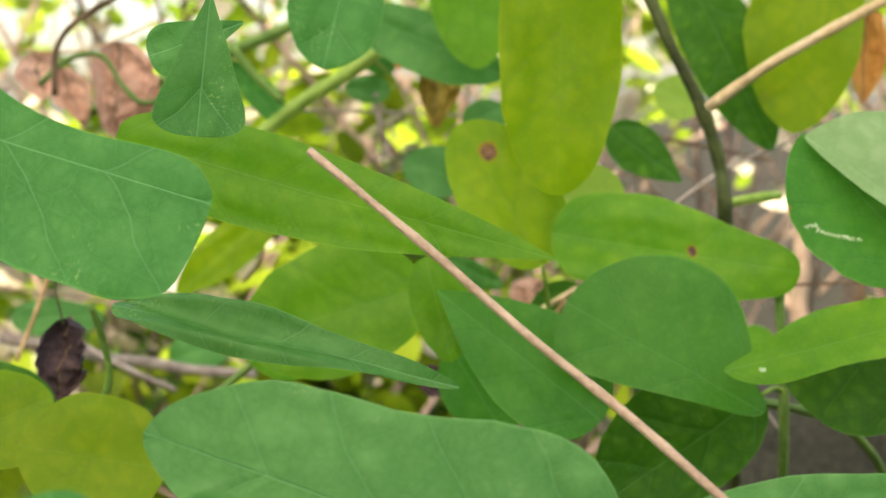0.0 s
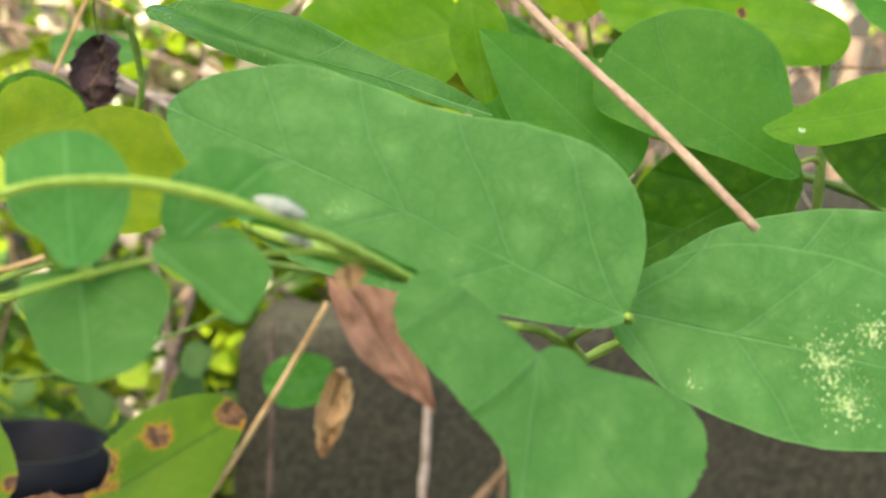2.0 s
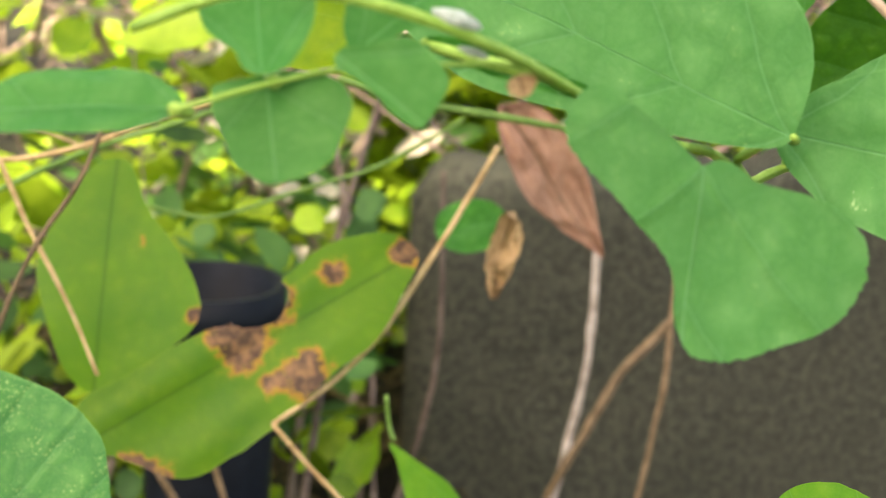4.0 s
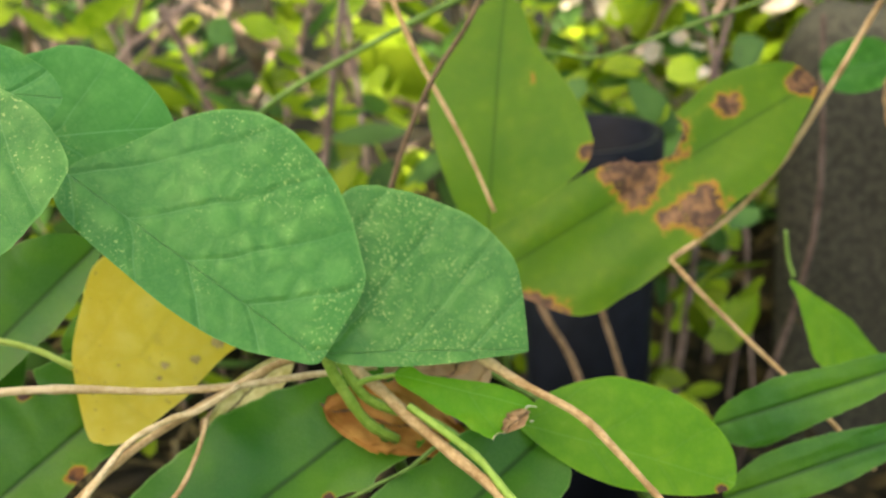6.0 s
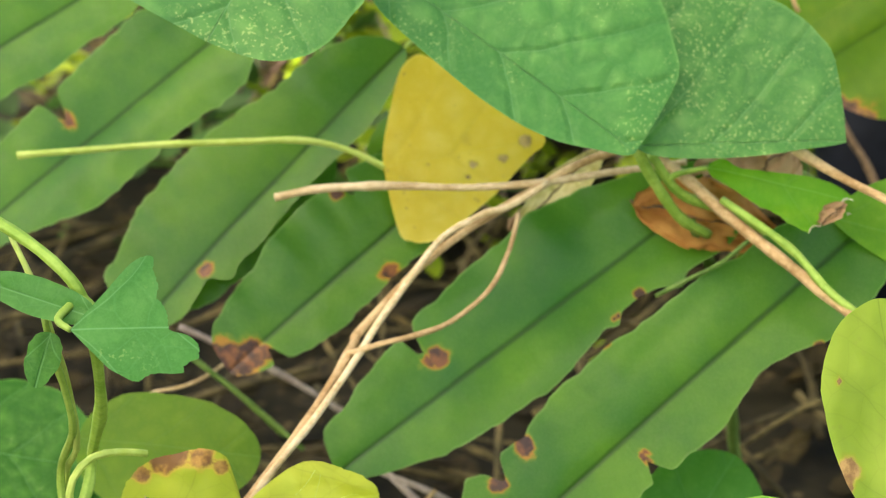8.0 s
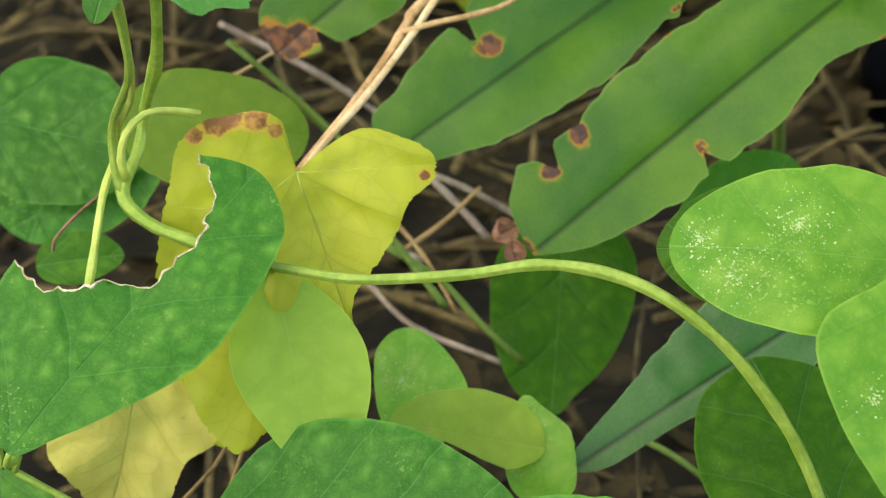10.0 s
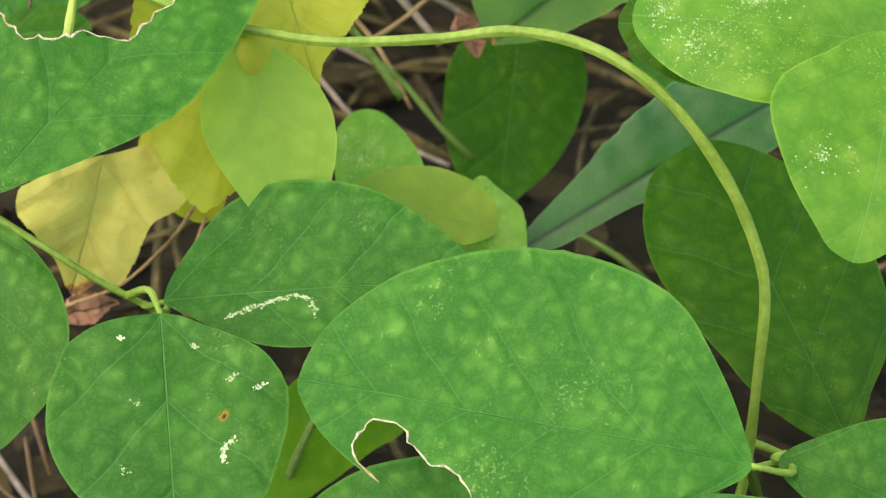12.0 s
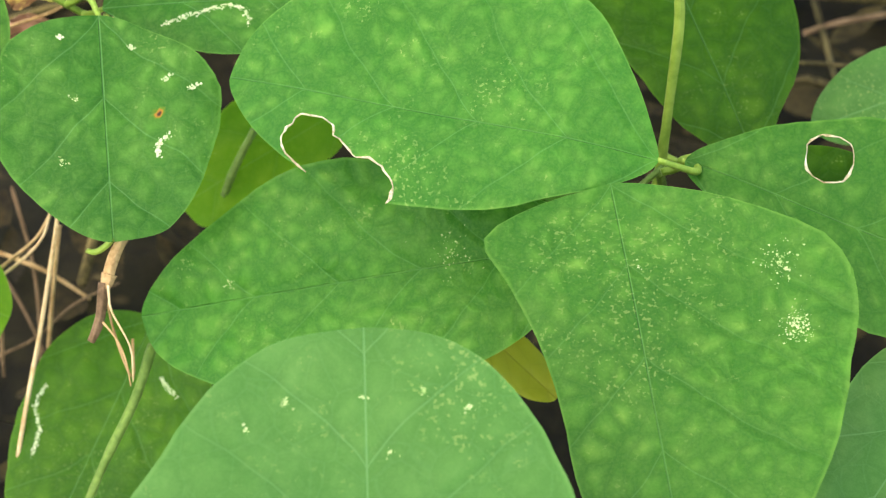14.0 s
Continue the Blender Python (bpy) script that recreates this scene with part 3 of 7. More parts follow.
def dry_leaf(mat, base, tip, normal, wide, curl, label, seed, name="dead_leaf", rough=1.5):
    """A shrivelled leaf, rolled about its midrib, with crumpled edges."""
    base, tip = Vector(base), Vector(tip)
    along = tip - base
    long = along.length
    along.normalize()
    normal = Vector(normal)
    normal = (normal - along * normal.dot(along)).normalized()
    across = along.cross(normal)
    bm = bmesh.new()
    grid = []
    for i in range(37):
        s = i / 36
        w = wide * profile(s, 0.45, 1.6, 1.2) + 0.0006
        line = []
        for j in range(-12, 13):
            e = j / 12
            a = e * curl
            x, h = w * math.sin(a) / max(curl, 0.3), w * (1 - math.cos(a)) / max(curl, 0.3)
            k = Vector((s * 3 + seed, e * 1.6, seed * 2.1))
            crumple = 0.22 * rough * wide * (noise.noise(k) + 0.6 * noise.noise(k * 2.7) + 0.35 * noise.noise(k * 6.1))
            line.append(bm.verts.new(base + along * (s * long + crumple * 0.6) + across * (x + crumple * 0.7) + normal * (h + crumple + 0.08 * long * math.sin(s * 4 + seed))))
        grid.append(line)
    for a, b in zip(grid, grid[1:]):
        for j in range(24):
            bm.faces.new((a[j], a[j + 1], b[j + 1], b[j]))
    spine = [line[12].co + normal * 0.0002 for line in grid]
    ob = part(name, bm, mat, None, label)
    bm = bmesh.new()
    tube_into(bm, spine, [wide * 0.03 * (1.1 - k / 36) + 0.0001 for k in range(37)], 6)
    part("midrib", bm, STEM["brown"], ob)
    return tagged(ob, label, "dead leaf")


def lobed_leaf(parent, mat, base, ahead, normal, outline, veins=(), blights=(), name="leaflet", label="", cup=0.1, salt=0.0, petiole=True, fold=0.05):
    """A lobed leaf whose outline is given from its base: (degrees to the right of ahead, reach), with veins at some angles
    and browned places: (degrees, reach, radius)."""
    base, ahead, normal = Vector(base), Vector(ahead), Vector(normal).normalized()
    ahead = (ahead - normal * ahead.dot(normal)).normalized()
    across = ahead.cross(normal)
    curve = spline([(d, r, 0) for d, r in outline], 12 * len(outline))
    longest = max(r for _, r in outline)

    def put(deg, r):
        a = radians(deg)
        x, y = math.sin(a) * r, math.cos(a) * r
        h = -0.9 * cup * r * r / longest + fold * longest * (noise.noise(Vector((x * 45, y * 45, salt))) + 0.5 * noise.noise(Vector((x * 120, y * 120, salt + 3))))
        h += cup * 0.5 * r * min([1.0] + [abs(deg - v) / 30 for v in veins])
        return base + across * x + ahead * y + normal * h, x, y

    bm = bmesh.new()
    layer = bm.loops.layers.uv.new("UVMap")
    ill = bm.verts.layers.float.new("blight")
    rings, grid, flatmap = 14, [], {}
    sick = [(math.sin(radians(d)) * r, math.cos(radians(d)) * r, w) for d, r, w in blights]
    for i, c in enumerate(curve):
        reach = c.y * (1 + 0.02 * noise.noise(Vector((c.x * 0.4, salt, 1))) + 0.012 * noise.noise(Vector((c.x * 1.3, salt, 3))))
        line = []
        for k in range(rings + 1):
            q, x, y = put(c.x, reach * (k + 0.01) / rings)
            v = bm.verts.new(q)
            v[ill] = max([0.0] + [1 - math.hypot(x - a, y - b) / (1.45 * w) for a, b, w in sick])
            flatmap[(i, k)] = (x * 10, y * 10)
            line.append(v)
        grid.append(line)
    for i in range(len(curve) - 1):
        for k in range(rings):
            f = bm.faces.new((grid[i][k], grid[i][k + 1], grid[i + 1][k + 1], grid[i + 1][k]))
            for l, key in zip(f.loops, ((i, k), (i, k + 1), (i + 1, k + 1), (i + 1, k))):
                l[layer].uv = flatmap[key]
    ob = part(name, bm, mat, parent, label)
    for deg in veins:
        reach = min(curve, key=lambda c: abs(c.x - deg)).y * 0.86
        bm = bmesh.new()
        path = [put(deg + 5 * noise.noise(Vector((k * 0.3, deg, 0))), reach * k / 16)[0] for k in range(17)]
        tube_into(bm, path, [0.00013 * (1.15 - k / 16) for k in range(17)], 5)
        for turn, at in ((26, 0.25), (-26, 0.35), (24, 0.5), (-24, 0.6)):
            far = min(curve, key=lambda c: abs(c.x - deg - turn)).y
            if 0.2 * longest < far:
                end = 0.9 * min(far, reach)
                path = [put(deg + turn * (k / 10) ** 0.8 * (1 - at * 0.4), reach * at + (end - reach * at) * k / 10)[0] for k in range(11)]
                tube_into(bm, path, [0.00006] * 11, 4)
        part("vein", bm, STEM["lime"], ob)
    if petiole:
        PETIOLES.append((parent, base.copy(), -ahead * 0.01))
    return ob

# ---- setting ----
def ground_height(x, y):
    hollow = 0.075 * math.exp(-((x - 0.3) / 0.3) ** 4 - ((y - 0.9) / 0.2) ** 4)
    return -hollow + 0.03 * noise.noise(Vector((x * 3, y * 3, 0))) + 0.012 * noise.noise(Vector((x * 11, y * 11, 3)))


bm = bmesh.new()
xs = sorted({round(-0.9 + 0.04 * i, 3) for i in range(50)} | {-400, -80, -20, -6, -2.5, -1.4, 1.6, 2.6, 6, 20, 80, 400})
ys = sorted({round(-0.6 + 0.04 * i, 3) for i in range(60)} | {-400, -80, -20, -5, -1.5, 2.2, 3, 6, 20, 80, 400})
net = [[bm.verts.new((x, y, ground_height(x, y) if abs(x) < 7 and abs(y) < 7 else 0)) for x in xs] for y in ys]
for a, b in zip(net, net[1:]):
    for j in range(len(xs) - 1):
        bm.faces.new((a[j], a[j + 1], b[j + 1], b[j]))
tagged(part("ground", bm, SOIL, None), "earth under dry litter, plant shade put into its colour", "ground", kind="structure")

# dry litter on the earth
rng = random.Random(11)


def flake_into(bm, at, long, wide, turn, tilt, bend=0.25):
    m = Matrix.Translation(at) @ Euler((tilt * rng.uniform(-1, 1), tilt * rng.uniform(-1, 1), turn)).to_matrix().to_4x4()
    line = []
    for s, w in ((-0.5, 0.05), (-0.25, 0.75), (0.05, 1.0), (0.3, 0.7), (0.5, 0.04)):
        line.append([bm.verts.new(m @ Vector((e * w * wide, s * long, bend * long * (s * s) + 0.3 * wide * abs(e) * w))) for e in (-1, 0, 1)])
    for a, b in zip(line, line[1:]):
        for j in range(2):
            bm.faces.new((a[j], a[j + 1], b[j + 1], b[j]))


bm = bmesh.new()
for _ in range(4200):
    x, y = rng.uniform(-0.7, 0.6), rng.uniform(0.1, 1.5)
    flake_into(bm, Vector((x, y, ground_height(x, y) + rng.uniform(0.002, 0.02))), rng.uniform(0.01, 0.035), rng.uniform(0.002, 0.008), rng.uniform(0, 6.3), 0.5)
tagged(part("leaf_litter", bm, LITTER, None), "brown dry leaf litter, darkened in colour for plant shade", "litter", kind="stuff")

bm = bmesh.new()
for _ in range(520):
    x, y = rng.uniform(-0.7, 0.6), rng.uniform(0.4, 1.3)
    if 0.02 < x < 0.6 and 0.68 < y < 1.06:
        continue
    at, turn, long = Vector((x, y, ground_height(x, y) + rng.uniform(0.0, 0.05))), rng.uniform(0, 6.3), rng.uniform(0.06, 0.22)
    end = at + Vector((math.cos(turn) * long, math.sin(turn) * long, rng.uniform(-0.02, 0.05)))
    mid = (at + end) / 2 + Vector([rng.uniform(-0.02, 0.02) for _ in range(3)])
    r = rng.uniform(0.0006, 0.0022)
    tube_into(bm, spline([at, mid, end], 7), [r] * 8, 5)
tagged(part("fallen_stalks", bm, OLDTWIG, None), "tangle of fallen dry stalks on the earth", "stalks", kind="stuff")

# old concrete slab with a worn corner, standing behind the vines
bm = bmesh.new()
wide, tall, deep = 0.52, 0.298, 0.07
cols, rows_ = 46, 26
for face in (0, 1):
    for i in range(rows_ + 1):
        for j in range(cols + 1):
            u, v = j / cols, i / rows_
            x = u * wide
            # the top rises towards the right end, the corner is rounded off
            rise = min(1.0, max(0.0, (x - 0.2) / 0.11))
            top = tall * 0.97 + 0.085 * rise * rise * (3 - 2 * rise) + 0.006 * noise.noise(Vector((x * 30, 0, 0))) - 0.03 * max(0.0, 1 - x / 0.035) ** 2
            h = v * top
            edge = min(x, wide - x, top - h) / 0.02
            inset = 0.012 * max(0.0, 1 - edge) ** 2
            q = Vector((x, h, face))
            w = 0.004 * noise.noise(q * 14) + 0.0012 * noise.noise(q * 70)
            bm.verts.new((x, (inset + w) if face == 0 else deep - inset - w, h))
bm.verts.ensure_lookup_table()
per = (rows_ + 1) * (cols + 1)
for face in (0, 1):
    for i in range(rows_):
        for j in range(cols):
            k = face * per + i * (cols + 1) + j
            q = [bm.verts[k], bm.verts[k + 1], bm.verts[k + cols + 2], bm.verts[k + cols + 1]]
            bm.faces.new(q if face == 0 else q[::-1])
rim_of = [i * (cols + 1) for i in range(rows_ + 1)] + [rows_ * (cols + 1) + j for j in range(1, cols + 1)] + [i * (cols + 1) + cols for i in range(rows_ - 1, -1, -1)]
for a, b in zip(rim_of, rim_of[1:]):
    bm.faces.new((bm.verts[a], bm.verts[b], bm.verts[per + b], bm.verts[per + a]))
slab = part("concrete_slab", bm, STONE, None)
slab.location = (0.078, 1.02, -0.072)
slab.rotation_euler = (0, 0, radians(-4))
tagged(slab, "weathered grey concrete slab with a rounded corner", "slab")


def flower_pot(at, r, tall):
    pot = thing("flower_pot", at, "black plastic flower pot in the shade", "flower pot")
    for name, shape in (("wall", ((0.78, 0), (1.0, 1.0), (0.95, 1.0), (0.74, 0.04))), ("lip", ((1.0, 0.9), (1.06, 0.9), (1.07, 1.02), (0.95, 1.02), (0.95, 0.96)))):
        bm = bmesh.new()
        rings = [[bm.verts.new(Vector(at) + Vector((r * a * math.cos(k * math.pi / 18), r * a * math.sin(k * math.pi / 18), tall * h))) for k in range(36)] for a, h in shape]
        for a, b in zip(rings, rings[1:]):
            for k in range(36):
                bm.faces.new((a[k], a[(k + 1) % 36], b[(k + 1) % 36], b[k]))
        if name == "wall":
            bm.faces.new(rings[0][::-1])
        part(name, bm, POT, pot)
    bm = bmesh.new()
    ring = [bm.verts.new(Vector(at) + Vector((0.9 * r * math.cos(k * math.pi / 18), 0.9 * r * math.sin(k * math.pi / 18), 0.86 * tall))) for k in range(36)]
    bm.faces.new(ring)
    part("soil", bm, SOIL, pot)


flower_pot((-0.032, 0.80, 0.0), 0.034, 0.205)


# ---- distance ----
def thicket(name, label, mat, count, box, size, lean=1.0, gaps=-0.12):
    """A loose bank of small leaves, gathered in clumps with gaps between."""
    bm = bmesh.new()
    (x0, x1), (y0, y1), (z0, z1) = box
    made = 0
    while made < count:
        c = Vector((rng.uniform(x0, x1), rng.uniform(y0, y1), rng.uniform(z0, z1)))
        if noise.noise(c * 1.7 + Vector((0, 0, 5))) < gaps:
            continue
        for _ in range(rng.randint(4, 9)):
            at = c + Vector([rng.gauss(0, size * 1.6) for _ in range(3)])
            if at.z < 0.01 or math.hypot(at.x + 0.032, at.y - 0.8) < 0.06 or (0.05 < at.x < 0.62 and 0.7 < at.y < 1.13):
                continue
            flake_into(bm, at, size * rng.uniform(0.5, 1.8), size * rng.uniform(0.22, 0.42), rng.uniform(0, 6.3), lean)
            made += 1
    ob = part(name, bm, mat, None)
    return tagged(ob, label, "foliage", kind="stuff") if label else ob


thicket("far_foliage", "sunlit yellow-green foliage of the thicket behind", FARLIT, 7000, ((-1.5, 1.6), (1.3, 2.4), (0.0, 0.9)), 0.036)
thicket("near_foliage", "small sunlit leaves close behind the ferns", FARLIT, 1700, ((-0.8, 0.35), (1.05, 1.6), (0.0, 0.42)), 0.036, gaps=0.02)
thicket("undergrowth", "low sunlit seedlings around the flower pot", FARLIT, 420, ((-0.35, 0.05), (0.84, 1.1), (0.02, 0.19)), 0.026)
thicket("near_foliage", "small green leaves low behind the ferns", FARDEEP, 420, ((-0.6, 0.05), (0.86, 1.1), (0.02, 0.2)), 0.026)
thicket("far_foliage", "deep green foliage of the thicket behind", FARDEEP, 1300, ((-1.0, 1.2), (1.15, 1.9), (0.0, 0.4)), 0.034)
# the pale leaves are added where the distance needs bright blurred spots
thicket("dry_leaves", "pale leaves added as bright spots through the thicket", PALEGLINT, 420, ((-0.9, 0.9), (1.2, 1.9), (0.0, 0.5)), 0.03, gaps=-0.05)
thicket("dry_leaves", "pale leaves added as bright spots hung in the thicket", PALEGLINT, 90, ((-0.12, 0.07), (1.25, 1.5), (0.25, 0.4)), 0.036, gaps=-9.0)
thicket("dry_leaves", "pale leaves added as bright spots low beside the slab", PALEGLINT, 34, ((-0.02, 0.06), (1.16, 1.3), (0.1, 0.24)), 0.026, gaps=-9.0)
thicket("near_foliage", "large sunlit leaves low in the thicket", FARLIT, 160, ((-0.5, 0.07), (1.12, 1.3), (0.05, 0.3)), 0.05, gaps=-9.0)
thicket("dry_leaves", "pale leaves added as bright spots high in the thicket", PALEGLINT, 110, ((0.0, 0.5), (1.25, 1.6), (0.46, 0.66)), 0.036, gaps=-9.0)
# unseen tree beside and above the viewer, added to shade the vines
tree = thing("added_shade_tree", (-1.85, -3.1, 0.0), "unseen tree added to keep the sun off the vines", "tree")
bm = bmesh.new()
trunk = spline([(-1.85, -3.1, -0.1), (-1.8, -3.12, 1.5), (-1.9, -3.0, 3.2), (-1.8, -2.7, 4.9), (-1.8, -2.5, 5.4)], 40)
tube_into(bm, trunk, [0.16 - 0.0028 * k for k in range(41)], 14, 0.0, 0.12)
part("trunk", bm, STEM["gray"], tree)
for x, y in ((-2.7, -3.2), (-0.95, -3.2), (-0.95, -1.8), (-2.6, -1.8)):
    bm = bmesh.new()
    tube_into(bm, spline([(-1.88, -2.95, 3.6), ((x - 1.85) / 2, (y - 2.8) / 2, 4.7), (x, y, 5.4)], 16), [0.055 - 0.0028 * k for k in range(17)], 10, 0.0, 0.12)
    part("limb", bm, STEM["gray"], tree)
# crown boxes cut back on the left so sun reaches the thicket there
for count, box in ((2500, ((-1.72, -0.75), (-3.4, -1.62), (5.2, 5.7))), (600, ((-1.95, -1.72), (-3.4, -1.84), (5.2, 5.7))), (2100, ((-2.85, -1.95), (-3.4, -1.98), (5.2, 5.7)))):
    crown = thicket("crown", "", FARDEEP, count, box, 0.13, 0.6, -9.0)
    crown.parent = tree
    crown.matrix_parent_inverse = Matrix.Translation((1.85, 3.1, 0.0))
bm = bmesh.new()
for _ in range(300):
    a = Vector((rng.uniform(-0.8, 0.9), rng.uniform(0.9, 1.9), rng.uniform(0.0, 0.3)))
    if a.x > -0.12 and a.y < 1.16:
        a.y += 0.35
    b = a + Vector((rng.uniform(-0.35, 0.35), rng.uniform(-0.1, 0.1), rng.uniform(0.1, 0.6)))
    r = rng.uniform(0.0008, 0.0034)
    mid = (a + b) / 2 + Vector([rng.uniform(-0.05, 0.05) for _ in range(3)])
    tube_into(bm, spline([a, mid, b], 8), [r * (1.1 - 0.05 * k) for k in range(9)], 6)
for _ in range(22):
    a = Vector((rng.uniform(-0.3, 0.07), rng.uniform(0.86, 1.1), 0.0))
    b = a + Vector((rng.uniform(-0.08, 0.08), rng.uniform(-0.02, 0.1), rng.uniform(0.12, 0.32)))
    r = rng.uniform(0.0008, 0.0028)
    tube_into(bm, spline([a, (a + b) / 2 + Vector([rng.uniform(-0.02, 0.02) for _ in range(3)]), b], 8), [r * (1.1 - 0.05 * k) for k in range(9)], 6)
tagged(part("bare_stalks", bm, FARTWIG, None), "bare brown and grey stalks of the thicket", "stalks", kind="stuff")

# ---- plants ----
near_vine = thing("climbing_vine", (0.0423, 0.2352, 0.4058), "green twining vine with round downy leaflets and a woolly bud", "vine")
middle_vine = thing("climbing_vine", (-0.0842, 0.4062, 0.2486), "vine with speckled pale-flecked green leaflets over the fern", "vine")
low_vine = thing("climbing_vine", (-0.0481, 0.2360, 0.1432), "low vine with large chewed and mottled green leaflets", "vine")
round_vine = thing("climbing_vine", (-0.1803, 0.2516, 0.1484), "vine with rounded leaflets marked by white miner trails", "vine")
upper_vine = thing("climbing_vine", (0.1357, 0.4782, 0.3923), "upper vine with overlapping sunlit green leaflets", "vine")
shrub = thing("shrub_branch", (0.1629, 0.6448, 0.5058), "shrub branches with yellowing spotted leaves", "shrub")
fern_big = thing("fern", (-0.0760, 0.4553, 0.2215), "broad fern with glossy long leaflets and brown chewed spots", "fern")
fern_pale = thing("fern", (-0.0470, 0.5816, 0.2248), "pale green fern blades with brown dying patches", "fern")
yellow_creeper = thing("yellowing_creeper", (-0.1742, 0.3234, 0.2042), "creeper with lobed yellowing leaves and a browned top edge", "creeper")
stalks = thing("seedling_vine", (-0.1764, 0.2626, 0.2784), "upright green vine stalks with a small lobed leaf", "creeper")
leaf(low_vine, LEAF["smooth"], (-0.0880, 0.3794, 0.1475), (-0.0676, 0.4035, 0.1738), (0.149, -0.788, 0.598), 0.0161, 0.0188, peak=.5, petiole=False)
stem(low_vine, STEM["green"], 0.00103, 0.00120, (-0.1708, 0.2859, 0.2024), (-0.1629, 0.2816, 0.2040), (-0.1437, 0.2757, 0.2065), (-0.1220, 0.2750, 0.2101), (-0.1060, 0.2759, 0.2129), (-0.0899, 0.2744, 0.2119), (-0.0758, 0.2712, 0.2057), (-0.0636, 0.2684, 0.1934), (-0.0543, 0.2668, 0.1769), (-0.0496, 0.2633, 0.1591), (-0.0496, 0.2556, 0.1262), (-0.0503, 0.2523, 0.1179))
stem(low_vine, STEM["green"], 0.00071, 0.00071, (-0.0481, 0.2320, 0.1443), (-0.0442, 0.2336, 0.1453), (-0.0421, 0.2336, 0.1479))
stem(low_vine, STEM["moss"], 0.00060, 0.00059, (-0.0482, 0.2424, 0.1382), (-0.0544, 0.2365, 0.1339), (-0.0575, 0.2324, 0.1343))
stem(low_vine, STEM["moss"], 0.00096, 0.00153, (-0.0487, 0.2415, 0.1372), (-0.0437, 0.2511, 0.1111), (-0.0343, 0.2842, 0.0505), (-0.0104, 0.3594, -0.0940))
leaf(low_vine, LEAF["fresh"], (-0.0481, 0.2149, 0.1596), (-0.1378, 0.2187, 0.1634), (0.010, -0.580, 0.814), 0.0198, 0.0348, shape=((3.5, 7.8, 12.1, 17.3, 19.8, 19.5, 15.7, 10.2, 4.2), (5.1, 15.6, 27.4, 33.4, 34.8, 32.3, 26.4, 18.2, 9.9)), cup=.1, droop=.05, fine=1.2, bites=[((-0.1182, 0.2095, 0.1563), 0.0054), ((-0.1060, 0.2023, 0.1511), 0.0069), ((-0.1133, 0.2061, 0.1539), 0.0050)])
leaf(low_vine, LEAF["fresh"], (-0.0433, 0.2287, 0.1502), (0.0245, 0.2202, 0.1387), (0.070, -0.558, 0.827), 0.0235, 0.0200, shape=((2.9, 7.1, 13.4, 18.9, 23.5, 23.2, 19.2, 13.1, 6.6), (2.8, 5.7, 9.3, 12.8, 17.4, 20.0, 18.1, 14.0, 7.1)), bites=[((-0.0145, 0.2347, 0.1518), 0.0052)])
leaf(low_vine, LEAF["shade"], (-0.0313, 0.2414, 0.1368), (0.0031, 0.2464, 0.1373), (0.070, -0.558, 0.827), 0.0098, 0.0105, peak=.5, point=2.0, petiole=False)
leaf(low_vine, LEAF["fresh"], (-0.0563, 0.2060, 0.1593), (-0.0271, 0.1318, 0.1214), (-0.019, -0.460, 0.888), 0.0408, 0.0256, shape=((6.9, 21.1, 37.1, 40.8, 36.7, 31.1, 23.1, 14.4, 7.0), (13.6, 25.6, 22.7, 18.8, 16.5, 16.0, 13.7, 10.6, 5.3)), cup=.06, droop=.0, flecks=[((-0.0175, 0.1851, 0.1480), 0.0037, 120), ((-0.0221, 0.1958, 0.1534), 0.0052, 70), ((-0.0480, 0.1912, 0.1504), 0.0010, 6)])
leaf(low_vine, LEAF["fresh"], (-0.0595, 0.2184, 0.1337), (-0.1545, 0.1960, 0.1137), (-0.008, -0.647, 0.762), 0.0245, 0.0260, shape=((6.3, 12.5, 19.3, 23.6, 24.5, 22.6, 19.6, 14.1, 7.8), (5.1, 10.2, 15.6, 21.5, 26.0, 24.7, 17.8, 10.9, 4.3)), flecks=[((-0.1179, 0.1944, 0.1126), 0.0019, 30), ((-0.0883, 0.2132, 0.1290), 0.0072, 40), ((-0.1351, 0.2030, 0.1199), 0.0017, 14)])
leaf(low_vine, LEAF["blue"], (-0.0762, 0.0967, 0.1329), (-0.0887, 0.1391, 0.1728), (0.097, -0.667, 0.739), 0.0397, 0.0340, shape=((10.0, 19.9, 29.2, 36.1, 39.7, 33.6, 28.0, 20.9, 12.8), (10.9, 21.8, 29.6, 34.0, 33.2, 29.7, 25.0, 18.8, 10.7)), cup=.05, blights=[((-0.1017, 0.1250, 0.1616), 0.0007)], flecks=[((-0.0770, 0.1336, 0.1662), 0.0007, 14), ((-0.0694, 0.1331, 0.1647), 0.0009, 16), ((-0.0991, 0.1279, 0.1639), 0.0011, 18), ((-0.1046, 0.1234, 0.1605), 0.0009, 12), ((-0.0806, 0.1254, 0.1592), 0.0013, 10), ((-0.0867, 0.1310, 0.1651), 0.0008, 10)])
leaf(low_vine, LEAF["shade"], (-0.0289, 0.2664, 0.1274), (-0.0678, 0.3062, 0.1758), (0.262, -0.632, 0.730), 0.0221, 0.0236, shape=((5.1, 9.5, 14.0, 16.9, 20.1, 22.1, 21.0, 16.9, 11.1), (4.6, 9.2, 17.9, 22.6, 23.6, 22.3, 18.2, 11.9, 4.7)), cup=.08)
